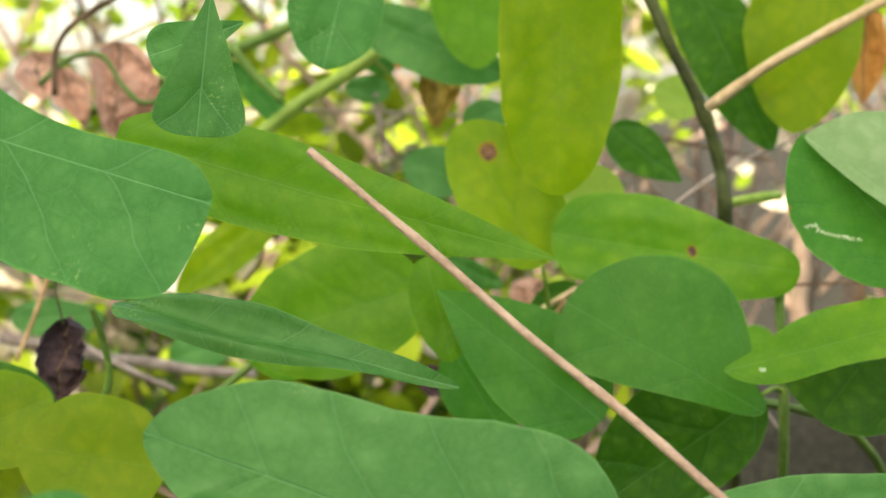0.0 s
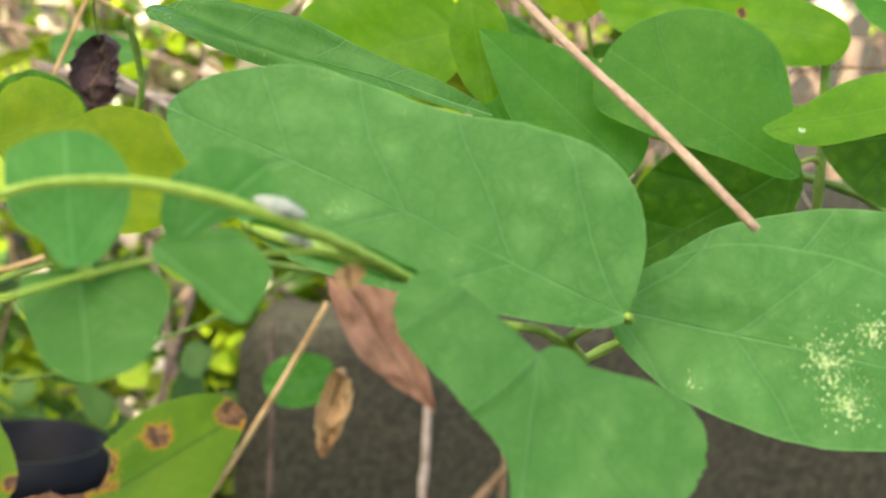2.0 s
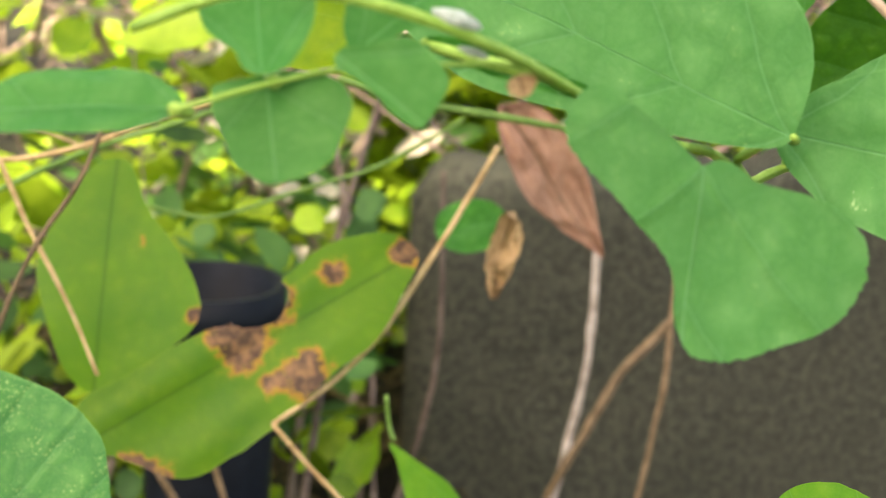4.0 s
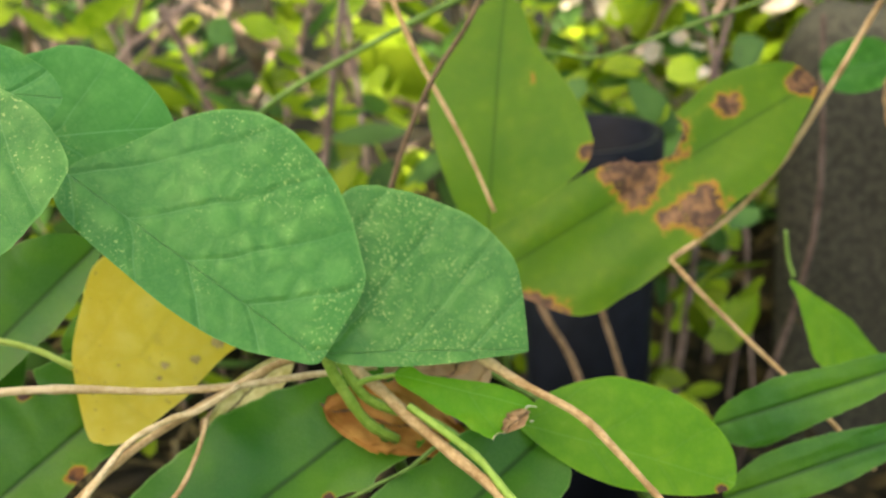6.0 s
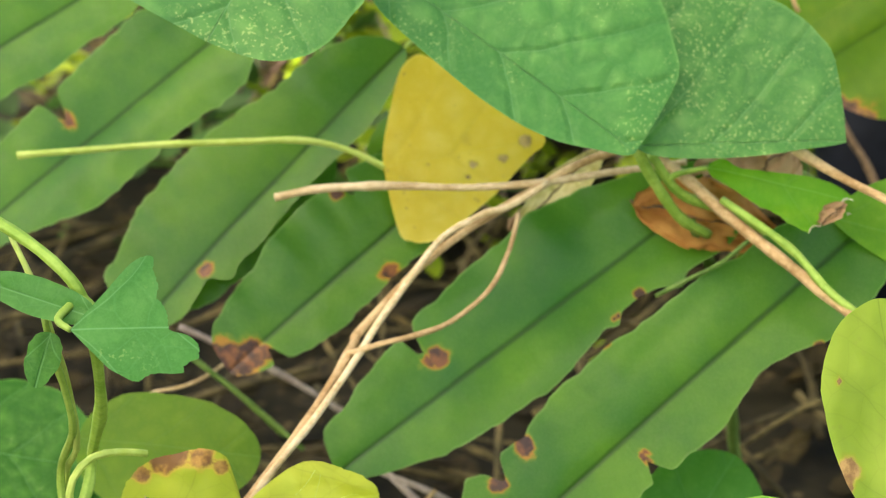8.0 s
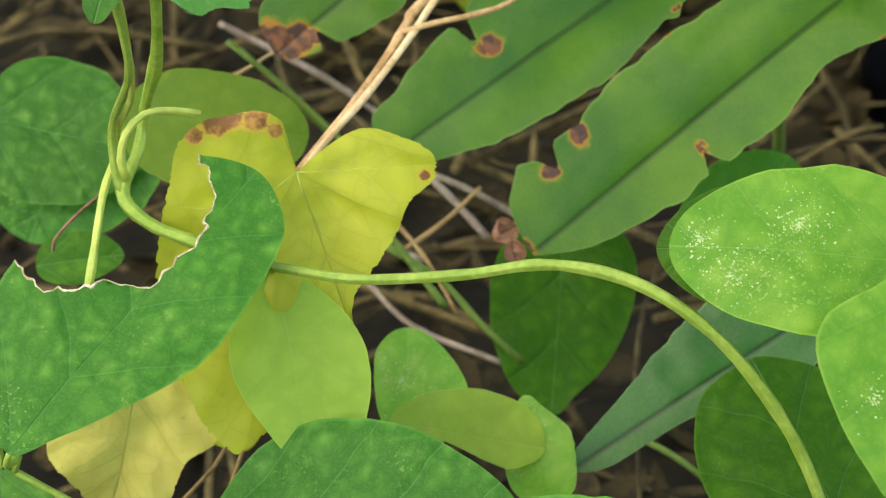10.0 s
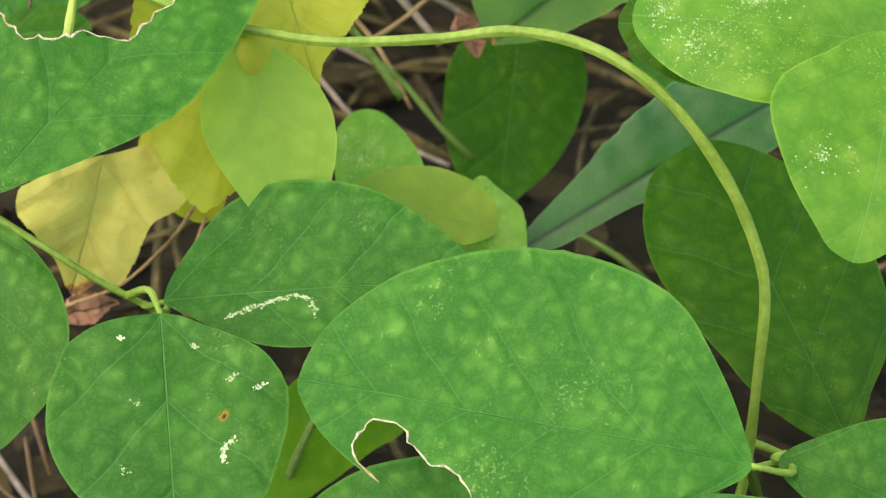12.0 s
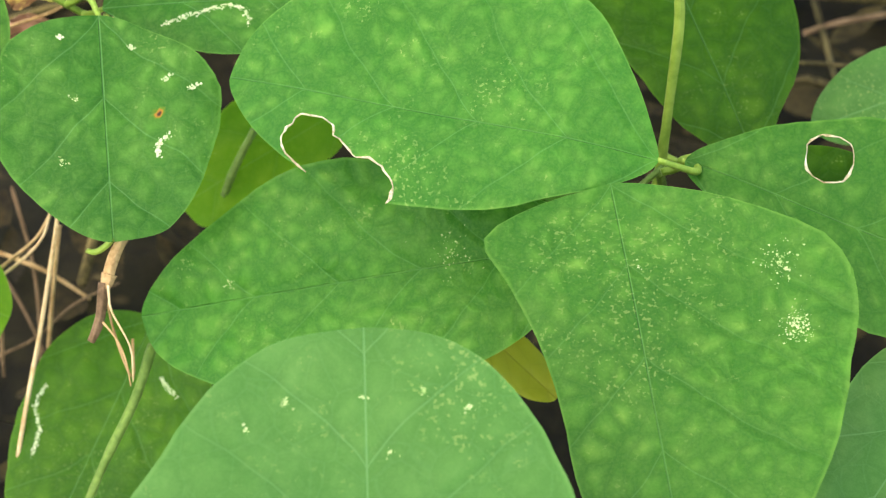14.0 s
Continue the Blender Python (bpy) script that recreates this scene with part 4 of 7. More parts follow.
leaf(low_vine, LEAF["flecked"], (-0.0298, 0.2643, 0.2262), (-0.0339, 0.2286, 0.1996), (0.244, -0.597, 0.764), 0.0131, 0.0215, shape=((4.2, 8.3, 11.2, 13.1, 12.7, 11.8, 9.3, 6.1, 2.8), (4.7, 9.4, 14.3, 20.9, 21.5, 17.8, 12.8, 8.2, 4.6)), flecks=[((-0.0425, 0.2415, 0.2122), 0.0060, 60)])
leaf(low_vine, LEAF["flecked"], (-0.0222, 0.2851, 0.2136), (-0.0808, 0.2722, 0.2233), (0.257, -0.582, 0.771), 0.0170, 0.0175, peak=.48, point=1.8, cup=.12, flecks=[((-0.0696, 0.2703, 0.2181), 0.0085, 160), ((-0.0582, 0.2813, 0.2228), 0.0096, 200), ((-0.0755, 0.2748, 0.2235), 0.0053, 90)])
leaf(low_vine, LEAF["shade"], (-0.0431, 0.2953, 0.2103), (-0.0863, 0.2887, 0.2113), (0.126, -0.719, 0.683), 0.0137, 0.0139, peak=.5)
leaf(low_vine, LEAF["blue"], (0.0193, 0.2125, 0.1260), (-0.0034, 0.1678, 0.1049), (0.092, -0.476, 0.875), 0.0159, 0.0163)
leaf(low_vine, LEAF["blue"], (0.0184, 0.3016, 0.1354), (-0.0164, 0.2851, 0.1256), (0.036, -0.565, 0.824), 0.0111, 0.0127)
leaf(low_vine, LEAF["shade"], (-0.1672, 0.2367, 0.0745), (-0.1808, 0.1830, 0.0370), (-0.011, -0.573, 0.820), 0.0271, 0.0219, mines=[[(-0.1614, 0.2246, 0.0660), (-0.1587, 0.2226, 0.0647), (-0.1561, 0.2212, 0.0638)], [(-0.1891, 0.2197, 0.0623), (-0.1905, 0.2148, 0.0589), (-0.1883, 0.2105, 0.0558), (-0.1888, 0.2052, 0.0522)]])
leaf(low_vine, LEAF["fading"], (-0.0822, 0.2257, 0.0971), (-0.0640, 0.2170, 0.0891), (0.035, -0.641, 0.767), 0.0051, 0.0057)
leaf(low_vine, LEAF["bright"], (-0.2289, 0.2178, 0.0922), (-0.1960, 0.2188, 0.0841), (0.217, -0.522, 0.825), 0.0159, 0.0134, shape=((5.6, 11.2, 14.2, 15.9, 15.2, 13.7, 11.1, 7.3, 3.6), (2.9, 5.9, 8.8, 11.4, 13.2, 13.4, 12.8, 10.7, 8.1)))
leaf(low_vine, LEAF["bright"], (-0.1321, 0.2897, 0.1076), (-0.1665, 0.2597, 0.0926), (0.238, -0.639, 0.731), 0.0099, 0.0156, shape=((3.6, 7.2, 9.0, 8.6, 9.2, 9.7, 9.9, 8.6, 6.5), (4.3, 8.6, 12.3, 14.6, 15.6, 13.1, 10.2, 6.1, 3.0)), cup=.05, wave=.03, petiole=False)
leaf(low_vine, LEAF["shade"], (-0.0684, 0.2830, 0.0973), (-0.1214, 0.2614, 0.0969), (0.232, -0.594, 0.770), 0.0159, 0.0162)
stem(low_vine, STEM["lime"], 0.00098, 0.00098, (-0.1674, 0.2332, 0.0664), (-0.1684, 0.2202, 0.0589), (-0.1729, 0.2014, 0.0453), (-0.1789, 0.1962, 0.0247))
stem(low_vine, STEM["moss"], 0.00098, 0.00100, (-0.1506, 0.2722, 0.1093), (-0.1556, 0.2679, 0.0975), (-0.1594, 0.2638, 0.0855))
stem(round_vine, STEM["green"], 0.00070, 0.00074, (-0.2090, 0.2396, 0.1775), (-0.1995, 0.2421, 0.1687), (-0.1903, 0.2470, 0.1579), (-0.1792, 0.2519, 0.1483), (-0.1786, 0.2545, 0.1484))
stem(round_vine, STEM["green"], 0.00070, 0.00060, (-0.2090, 0.2396, 0.1775), (-0.2069, 0.2381, 0.1836), (-0.2241, 0.2529, 0.1755))
leaf(round_vine, LEAF["green"], (-0.1709, 0.2331, 0.1624), (-0.1562, 0.1950, 0.1338), (0.201, -0.538, 0.819), 0.0239, 0.0237, shape=((4.5, 11.1, 20.0, 23.9, 23.8, 21.4, 18.2, 14.1, 9.2), (11.1, 18.4, 21.3, 23.5, 23.7, 20.9, 15.7, 9.8, 4.5)), notch=.02, blights=[((-0.1540, 0.2196, 0.1492), 0.0008)], flecks=[((-0.1708, 0.2166, 0.1513), 0.0012, 12), ((-0.1702, 0.2051, 0.1438), 0.0014, 14)], mines=[[(-0.1632, 0.2298, 0.1581), (-0.1623, 0.2296, 0.1578)], [(-0.1774, 0.2264, 0.1594), (-0.1769, 0.2264, 0.1593)], [(-0.1545, 0.2254, 0.1531), (-0.1532, 0.2272, 0.1540)], [(-0.1490, 0.2255, 0.1518), (-0.1470, 0.2272, 0.1524)], [(-0.1512, 0.2120, 0.1436), (-0.1523, 0.2138, 0.1450), (-0.1506, 0.2164, 0.1463)]])
leaf(round_vine, LEAF["green"], (-0.1755, 0.2460, 0.1557), (-0.1098, 0.2605, 0.1626), (0.046, -0.590, 0.806), 0.0247, 0.0125, shape=((4.8, 12.5, 20.2, 24.5, 24.7, 22.1, 16.5, 10.5, 4.8), (1.5, 4.4, 8.6, 12.1, 12.5, 10.6, 8.4, 5.6, 2.8)), mines=[[(-0.1611, 0.2447, 0.1540), (-0.1563, 0.2471, 0.1555), (-0.1512, 0.2495, 0.1569), (-0.1472, 0.2510, 0.1578), (-0.1439, 0.2506, 0.1573), (-0.1423, 0.2482, 0.1555)]])
leaf(round_vine, LEAF["fresh"], (-0.2167, 0.2458, 0.1722), (-0.2014, 0.2071, 0.1413), (0.101, -0.597, 0.796), 0.0185, 0.0129, shape=((4.0, 8.0, 12.7, 16.7, 18.5, 17.6, 13.7, 7.4, 3.1), (3.9, 7.9, 10.7, 12.9, 12.4, 11.5, 8.7, 5.4, 2.7)))
leaf(round_vine, LEAF["fresh"], (-0.2037, 0.2304, 0.1892), (-0.1684, 0.2869, 0.2260), (0.227, -0.627, 0.745), 0.0251, 0.0181, shape=((7.5, 15.0, 20.6, 23.9, 25.1, 24.7, 20.8, 14.1, 6.4), (2.2, 5.1, 9.8, 14.7, 18.1, 17.6, 15.8, 12.8, 6.2)), cup=.08, fine=1.3, bites=[((-0.1987, 0.2754, 0.2254), 0.0225), ((-0.1819, 0.2811, 0.2251), 0.0051)])
leaf(round_vine, LEAF["lime"], (-0.1687, 0.2909, 0.2003), (-0.1547, 0.2631, 0.1665), (0.271, -0.684, 0.677), 0.0155, 0.0126, shape=((2.2, 4.3, 8.9, 13.4, 15.5, 15.2, 13.1, 9.8, 5.2), (2.2, 4.7, 9.0, 12.1, 12.6, 10.4, 7.3, 4.4, 2.2)))
leaf(round_vine, LEAF["stippled"], (-0.1482, 0.3076, 0.1377), (-0.1519, 0.3288, 0.1605), (0.305, -0.673, 0.674), 0.0078, 0.0142, shape=((1.7, 3.4, 5.1, 6.8, 7.6, 7.8, 7.6, 5.6, 2.9), (3.7, 7.4, 11.1, 13.1, 14.2, 12.4, 9.5, 6.3, 3.2)), flecks=[((-0.1519, 0.3195, 0.1513), 0.0095, 200)])
leaf(round_vine, LEAF["lime"], (-0.1497, 0.3011, 0.1521), (-0.1147, 0.3084, 0.1441), (0.296, -0.606, 0.738), 0.0107, 0.0060, shape=((2.5, 5.1, 7.8, 9.5, 10.7, 10.4, 9.3, 7.1, 3.6), (0.4, 0.8, 1.1, 2.0, 3.5, 5.3, 6.0, 4.1, 2.1)))
leaf(round_vine, LEAF["stippled"], (-0.1140, 0.3019, 0.1315), (-0.1214, 0.3168, 0.1520), (0.097, -0.788, 0.608), 0.0072, 0.0089, shape=((2.2, 4.4, 6.6, 7.2, 7.0, 5.9, 4.1, 2.5, 1.2), (3.4, 6.7, 8.0, 8.6, 8.9, 8.4, 5.3, 2.7, 1.4)), ragged=.03, flecks=[((-0.1214, 0.3119, 0.1455), 0.0079, 260), ((-0.1237, 0.3059, 0.1381), 0.0053, 120)])
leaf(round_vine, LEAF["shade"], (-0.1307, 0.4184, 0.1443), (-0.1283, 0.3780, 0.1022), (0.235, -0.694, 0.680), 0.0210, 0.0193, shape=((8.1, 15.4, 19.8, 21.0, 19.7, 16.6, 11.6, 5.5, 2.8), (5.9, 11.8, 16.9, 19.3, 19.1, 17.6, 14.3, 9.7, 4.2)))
leaf(round_vine, LEAF["green"], (-0.2774, 0.3647, 0.1914), (-0.2330, 0.3706, 0.1820), (0.239, -0.623, 0.744), 0.0209, 0.0205)
leaf(round_vine, LEAF["green"], (-0.2553, 0.3843, 0.1934), (-0.2629, 0.3517, 0.1625), (0.217, -0.700, 0.681), 0.0280, 0.0251)
leaf(round_vine, LEAF["dull"], (-0.2295, 0.3531, 0.2015), (-0.1826, 0.3565, 0.1965), (0.130, -0.695, 0.707), 0.0133, 0.0173, point=2)
leaf(round_vine, LEAF["shade"], (-0.2455, 0.3242, 0.1725), (-0.2250, 0.3314, 0.1736), (0.185, -0.638, 0.748), 0.0075, 0.0059)
lobed_leaf(yellow_creeper, LEAF["fading"], (-0.1656, 0.3025, 0.2154), (0.394, -0.419, -0.818), (0.229, -0.817, 0.529), [(-119, 0.0027), (-114, 0.0078), (-110, 0.0135), (-103, 0.0181), (-91, 0.0229), (-79, 0.0290), (-73, 0.0298), (-67, 0.0291), (-56, 0.0251), (-42, 0.0250), (-26, 0.0258), (-10, 0.0279), (-4, 0.0304), (-1, 0.0351), (-1, 0.0440), (5, 0.0453), (17, 0.0502), (27, 0.0569), (32, 0.0617), (39, 0.0577), (49, 0.0511), (60, 0.0426), (74, 0.0376), (86, 0.0328), (98, 0.0289), (110, 0.0270), (124, 0.0261), (137, 0.0232), (151, 0.0185), (170, 0.0148), (183, 0.0104), (167, 0.0040)], veins=(-74, 0, 70,), blights=[(160, 0.0140, 0.0031), (140, 0.0205, 0.0033), (149, 0.0178, 0.0031), (173, 0.0100, 0.0018), (129, 0.0240, 0.0024), (-69, 0.0272, 0.0015)], petiole=False, cup=.18, fold=0.09)
lobed_leaf(yellow_creeper, LEAF["straw"], (-0.2043, 0.2870, 0.1647), (-0.121, -0.661, -0.741), (0.176, -0.749, 0.639), [(-125, 0.0091), (-91, 0.0138), (-83, 0.0189), (-79, 0.0214), (-68, 0.0212), (-51, 0.0199), (-38, 0.0225), (-29, 0.0270), (-21, 0.0304), (-11, 0.0299), (-1, 0.0332), (11, 0.0271), (24, 0.0245), (41, 0.0245), (54, 0.0212)], veins=(0,), blights=[(-1, 0.0364, 0.0055), (9, 0.0350, 0.0034), (-7, 0.0323, 0.0029), (26, 0.0319, 0.0021)], petiole=False, cup=.28, fold=0.2)
leaf(yellow_creeper, LEAF["fading"], (-0.2042, 0.3165, 0.1570), (-0.1873, 0.3038, 0.1378), (0.098, -0.788, 0.608), 0.0124, 0.0083, ragged=.03)
leaf(yellow_creeper, LEAF["ageing"], (-0.0249, 0.3023, 0.2189), (-0.0300, 0.3255, 0.2576), (0.308, -0.798, 0.517), 0.0148, 0.0110, shape=((4.9, 9.1, 11.9, 13.6, 14.8, 14.4, 11.7, 8.2, 3.3), (1.9, 3.8, 5.7, 7.8, 9.5, 11.0, 9.8, 7.6, 3.8)), wave=.06, blights=[((-0.0368, 0.3045, 0.2293), 0.0027), ((-0.0372, 0.3027, 0.2268), 0.0021), ((-0.0389, 0.3136, 0.2446), 0.0010)])
leaf(yellow_creeper, LEAF["ageing"], (-0.0038, 0.3137, 0.2303), (0.0006, 0.3319, 0.2560), (0.289, -0.804, 0.520), 0.0123, 0.0129, peak=.55, point=2.3, wave=.06, blights=[((-0.0046, 0.3264, 0.2504), 0.0008)])
stem(stalks, STEM["green"], 0.00107, 0.00132, (-0.1963, 0.2717, 0.2984), (-0.1892, 0.2700, 0.2954), (-0.1800, 0.2676, 0.2893), (-0.1762, 0.2685, 0.2814), (-0.1805, 0.2769, 0.2636), (-0.1860, 0.2859, 0.2500), (-0.1978, 0.3008, 0.2289), (-0.1993, 0.2978, 0.2210), (-0.2013, 0.2914, 0.2138), (-0.1943, 0.2877, 0.2088), (-0.1838, 0.2862, 0.2058), (-0.1754, 0.2867, 0.2029), (-0.1671, 0.2875, 0.2005))
stem(stalks, STEM["green"], 0.00064, 0.00097, (-0.1838, 0.2664, 0.2787), (-0.1855, 0.2700, 0.2687), (-0.1864, 0.2732, 0.2592), (-0.1892, 0.2782, 0.2476), (-0.2022, 0.2937, 0.2293), (-0.2034, 0.2936, 0.2200), (-0.2013, 0.2912, 0.2135))
stem(stalks, STEM["lime"], 0.00054, 0.00073, (-0.1925, 0.2753, 0.2916), (-0.1873, 0.2710, 0.2836), (-0.1856, 0.2721, 0.2683), (-0.1873, 0.2765, 0.2549), (-0.1915, 0.2825, 0.2413), (-0.2031, 0.2976, 0.2261), (-0.2036, 0.2947, 0.2181), (-0.2018, 0.2916, 0.2144))
stem(stalks, STEM["lime"], 0.00073, 0.00081, (-0.2048, 0.2960, 0.2187), (-0.2041, 0.2883, 0.2159), (-0.2022, 0.2781, 0.2106), (-0.2002, 0.2694, 0.2075), (-0.1988, 0.2643, 0.2065))
stem(stalks, STEM["lime"], 0.00073, 0.00085, (-0.1860, 0.3027, 0.2281), (-0.1907, 0.2991, 0.2303), (-0.1948, 0.2941, 0.2316), (-0.1978, 0.2897, 0.2288), (-0.1997, 0.2895, 0.2226), (-0.1991, 0.2899, 0.2182))
stem(stalks, STEM["brown"], 0.00037, 0.00036, (-0.2060, 0.2924, 0.2136), (-0.2110, 0.2876, 0.2102), (-0.2148, 0.2830, 0.2065), (-0.2151, 0.2814, 0.2042))
lobed_leaf(stalks, LEAF["blue"], (-0.1748, 0.2584, 0.2804), (0.970, 0.236, -0.064), (0.231, -0.795, 0.561), [(-45, 0.0043), (-47, 0.0090), (-48, 0.0136), (-47, 0.0173), (-42, 0.0200), (-35, 0.0185), (-26, 0.0179), (-20, 0.0168), (-10, 0.0178), (1, 0.0181), (4, 0.0214), (8, 0.0236), (14, 0.0239), (19, 0.0221), (23, 0.0221), (29, 0.0175), (39, 0.0157), (43, 0.0125), (46, 0.0096), (43, 0.0070), (46, 0.0037)])
leaf(stalks, LEAF["blue"], (-0.1723, 0.2642, 0.2800), (-0.1939, 0.2626, 0.2885), (0.248, -0.843, 0.477), 0.0029, 0.0038, peak=.5)
leaf(stalks, LEAF["green"], (-0.1834, 0.2667, 0.2755), (-0.1851, 0.2596, 0.2676), (0.169, -0.749, 0.640), 0.0031, 0.0033, ragged=.04)
stem(middle_vine, STEM["green"], 0.00154, 0.00132, (-0.0890, 0.3995, 0.2621), (-0.0863, 0.4022, 0.2534), (-0.0809, 0.4061, 0.2409), (-0.0740, 0.4132, 0.2330))
stem(middle_vine, STEM["green"], 0.00127, 0.00120, (-0.0863, 0.4042, 0.2587), (-0.0802, 0.4083, 0.2462), (-0.0681, 0.4145, 0.2389), (-0.0584, 0.4178, 0.2311), (-0.0470, 0.4184, 0.2180), (-0.0355, 0.4218, 0.2066))
stem(middle_vine, STEM["moss"], 0.00116, 0.00215, (-0.0777, 0.4089, 0.2381), (-0.0753, 0.4444, 0.2015), (-0.0781, 0.5164, 0.1068), (-0.0871, 0.6218, -0.0393))
leaf(middle_vine, LEAF["speckled"], (-0.1484, 0.3926, 0.3116), (-0.0863, 0.3829, 0.2687), (0.295, -0.748, 0.595), 0.0412, 0.0120, shape=((5.2, 14.1, 29.8, 38.9, 41.2, 39.2, 33.9, 26.9, 19.9), (6.0, 9.1, 10.5, 11.3, 12.0, 11.4, 8.8, 4.9, 2.3)), cup=.1, fine=1.2, petiole=False)
leaf(middle_vine, LEAF["speckled"], (-0.0887, 0.3953, 0.2645), (-0.0387, 0.4062, 0.2617), (0.202, -0.770, 0.606), 0.0425, 0.0037, shape=((27.6, 39.0, 42.5, 42.3, 40.6, 37.2, 33.1, 26.9, 20.2), (1.3, 2.6, 3.4, 3.7, 3.5, 2.8, 1.8, 1.1, 0.5)), cup=.1)
leaf(middle_vine, LEAF["speckled"], (-0.1601, 0.3812, 0.3367), (-0.1771, 0.3494, 0.3079), (0.283, -0.722, 0.631), 0.0270, 0.0300, shape=((10.7, 18.6, 25.8, 27.0, 26.6, 25.3, 23.1, 18.7, 11.7), (2.2, 4.4, 6.6, 8.8, 18.1, 26.4, 30.0, 28.9, 25.7)), fine=1.2, mines=[[(-0.1791, 0.3623, 0.3235), (-0.1799, 0.3602, 0.3215), (-0.1834, 0.3587, 0.3213), (-0.1854, 0.3563, 0.3194), (-0.1857, 0.3548, 0.3179)]])
leaf(middle_vine, LEAF["blue"], (-0.1739, 0.4038, 0.3147), (-0.1276, 0.4218, 0.3161), (0.278, -0.752, 0.597), 0.0230, 0.0136, peak=.5, point=1.5)
leaf(middle_vine, LEAF["speckled"], (-0.1957, 0.3909, 0.3343), (-0.1481, 0.3962, 0.3293), (0.144, -0.891, 0.432), 0.0122, 0.0149, peak=.5)
leaf(middle_vine, LEAF["yellow"], (-0.1633, 0.4280, 0.2462), (-0.1199, 0.4398, 0.2501), (0.194, -0.866, 0.461), 0.0286, 0.0222, shape=((6.0, 14.5, 25.4, 28.6, 22.2, 14.7, 8.0, 4.6, 2.3), (17.8, 21.3, 22.2, 19.8, 16.2, 12.0, 7.1, 3.4, 1.7)), cup=.05, wave=.012, petiole=False, blights=[((-0.1311, 0.4351, 0.2460), 0.0020), ((-0.1257, 0.4385, 0.2501), 0.0017), ((-0.1390, 0.4328, 0.2449), 0.0014), ((-0.1408, 0.4308, 0.2421), 0.0012), ((-0.1517, 0.4304, 0.2458), 0.0009), ((-0.1207, 0.4426, 0.2558), 0.0012)])
stem(middle_vine, STEM["lime"], 0.00090, 0.00093, (-0.2546, 0.3958, 0.2626), (-0.2305, 0.4064, 0.2607), (-0.2014, 0.4178, 0.2578), (-0.1841, 0.4236, 0.2561), (-0.1728, 0.4269, 0.2521), (-0.1628, 0.4289, 0.2457))
leaf(middle_vine, LEAF["bright"], (-0.0724, 0.4036, 0.2552), (-0.0372, 0.4059, 0.2457), (0.231, -0.692, 0.684), 0.0032, 0.0101, shape=((1.4, 2.6, 1.3, 2.0, 2.6, 3.2, 3.0, 2.4, 1.2), (1.6, 2.9, 4.1, 6.0, 7.8, 10.1, 9.9, 7.2, 3.6)), ragged=.05, bites=[((-0.0408, 0.4010, 0.2419), 0.0042), ((-0.0454, 0.3980, 0.2405), 0.0022), ((-0.0381, 0.4050, 0.2450), 0.0019), ((-0.0442, 0.4015, 0.2435), 0.0011)])
leaf(middle_vine, LEAF["bright"], (-0.0427, 0.4189, 0.2355), (0.0138, 0.4157, 0.2213), (0.115, -0.766, 0.632), 0.0187, 0.0093, shape=((4.1, 9.4, 14.0, 17.8, 18.7, 18.1, 15.3, 11.5, 6.4), (1.6, 3.7, 6.5, 8.7, 9.3, 8.5, 6.8, 4.4, 2.1)), blights=[((0.0102, 0.4139, 0.2200), 0.0014)])
stem(fern_big, STEM["moss"], 0.00111, 0.00101, (-0.0281, 0.4648, 0.2141), (-0.0534, 0.4745, 0.2258), (-0.0775, 0.4784, 0.2366), (-0.1102, 0.4832, 0.2545), (-0.1435, 0.4866, 0.2697), (-0.1774, 0.4893, 0.2837), name="rachis")
stem(fern_big, STEM["moss"], 0.00127, 0.00178, (-0.0281, 0.4648, 0.2141), (-0.0040, 0.5050, 0.1628), (0.0251, 0.6233, 0.0304), name="rachis")
leaf(fern_big, LEAF["fern"], (-0.0689, 0.4337, 0.2413), (-0.1679, 0.3693, 0.1855), (0.130, -0.756, 0.642), 0.0164, 0.0229, shape=((8.3, 14.5, 14.0, 11.5, 15.8, 16.4, 13.8, 8.8, 4.4), (5.9, 11.7, 17.9, 22.9, 22.1, 20.5, 17.4, 13.0, 10.7)), cup=.42, wave=.012, ripple=.08, ragged=.04, name="blade", blights=[((-0.1436, 0.3919, 0.2072), 0.0035), ((-0.0974, 0.4045, 0.2127), 0.0012), ((-0.0920, 0.4092, 0.2171), 0.0014)], bumps=[(0.724, 1, -0.49, 0.012), (0.377, -1, 0.18, 0.016), (0.234, -1, 0.18, 0.02), (0.558, -1, 0.03, 0.03)], fine=3.0)
leaf(fern_big, LEAF["fern"], (-0.0354, 0.4208, 0.2316), (-0.1244, 0.3462, 0.1747), (0.160, -0.712, 0.684), 0.0157, 0.0205, shape=((11.1, 15.3, 15.7, 10.4, 14.3, 12.3, 11.3, 7.9, 2.6), (7.6, 12.6, 15.5, 17.5, 19.0, 20.5, 17.3, 17.4, 12.7)), cup=.42, wave=.012, ripple=.08, ragged=.04, name="blade", blights=[((-0.1163, 0.3681, 0.1956), 0.0027), ((-0.1221, 0.3610, 0.1895), 0.0025), ((-0.0457, 0.3967, 0.2089), 0.0018), ((-0.0873, 0.3711, 0.1920), 0.0014), ((-0.1269, 0.3462, 0.1753), 0.0029), ((-0.0981, 0.3889, 0.2130), 0.0014)], bumps=[(0.636, -1, -0.48, 0.013), (0.633, -1, 0.12, 0.03), (0.716, -1, 0.16, 0.03), (0.862, 1, -0.37, 0.018), (0.858, 1, 0.08, 0.025), (0.779, 1, -0.06, 0.014), (0.920, 1, 0.11, 0.02), (0.527, 1, 0.01, 0.014), (0.225, 1, -0.07, 0.02), (0.367, -1, -0.02, 0.03)], fine=3.0)
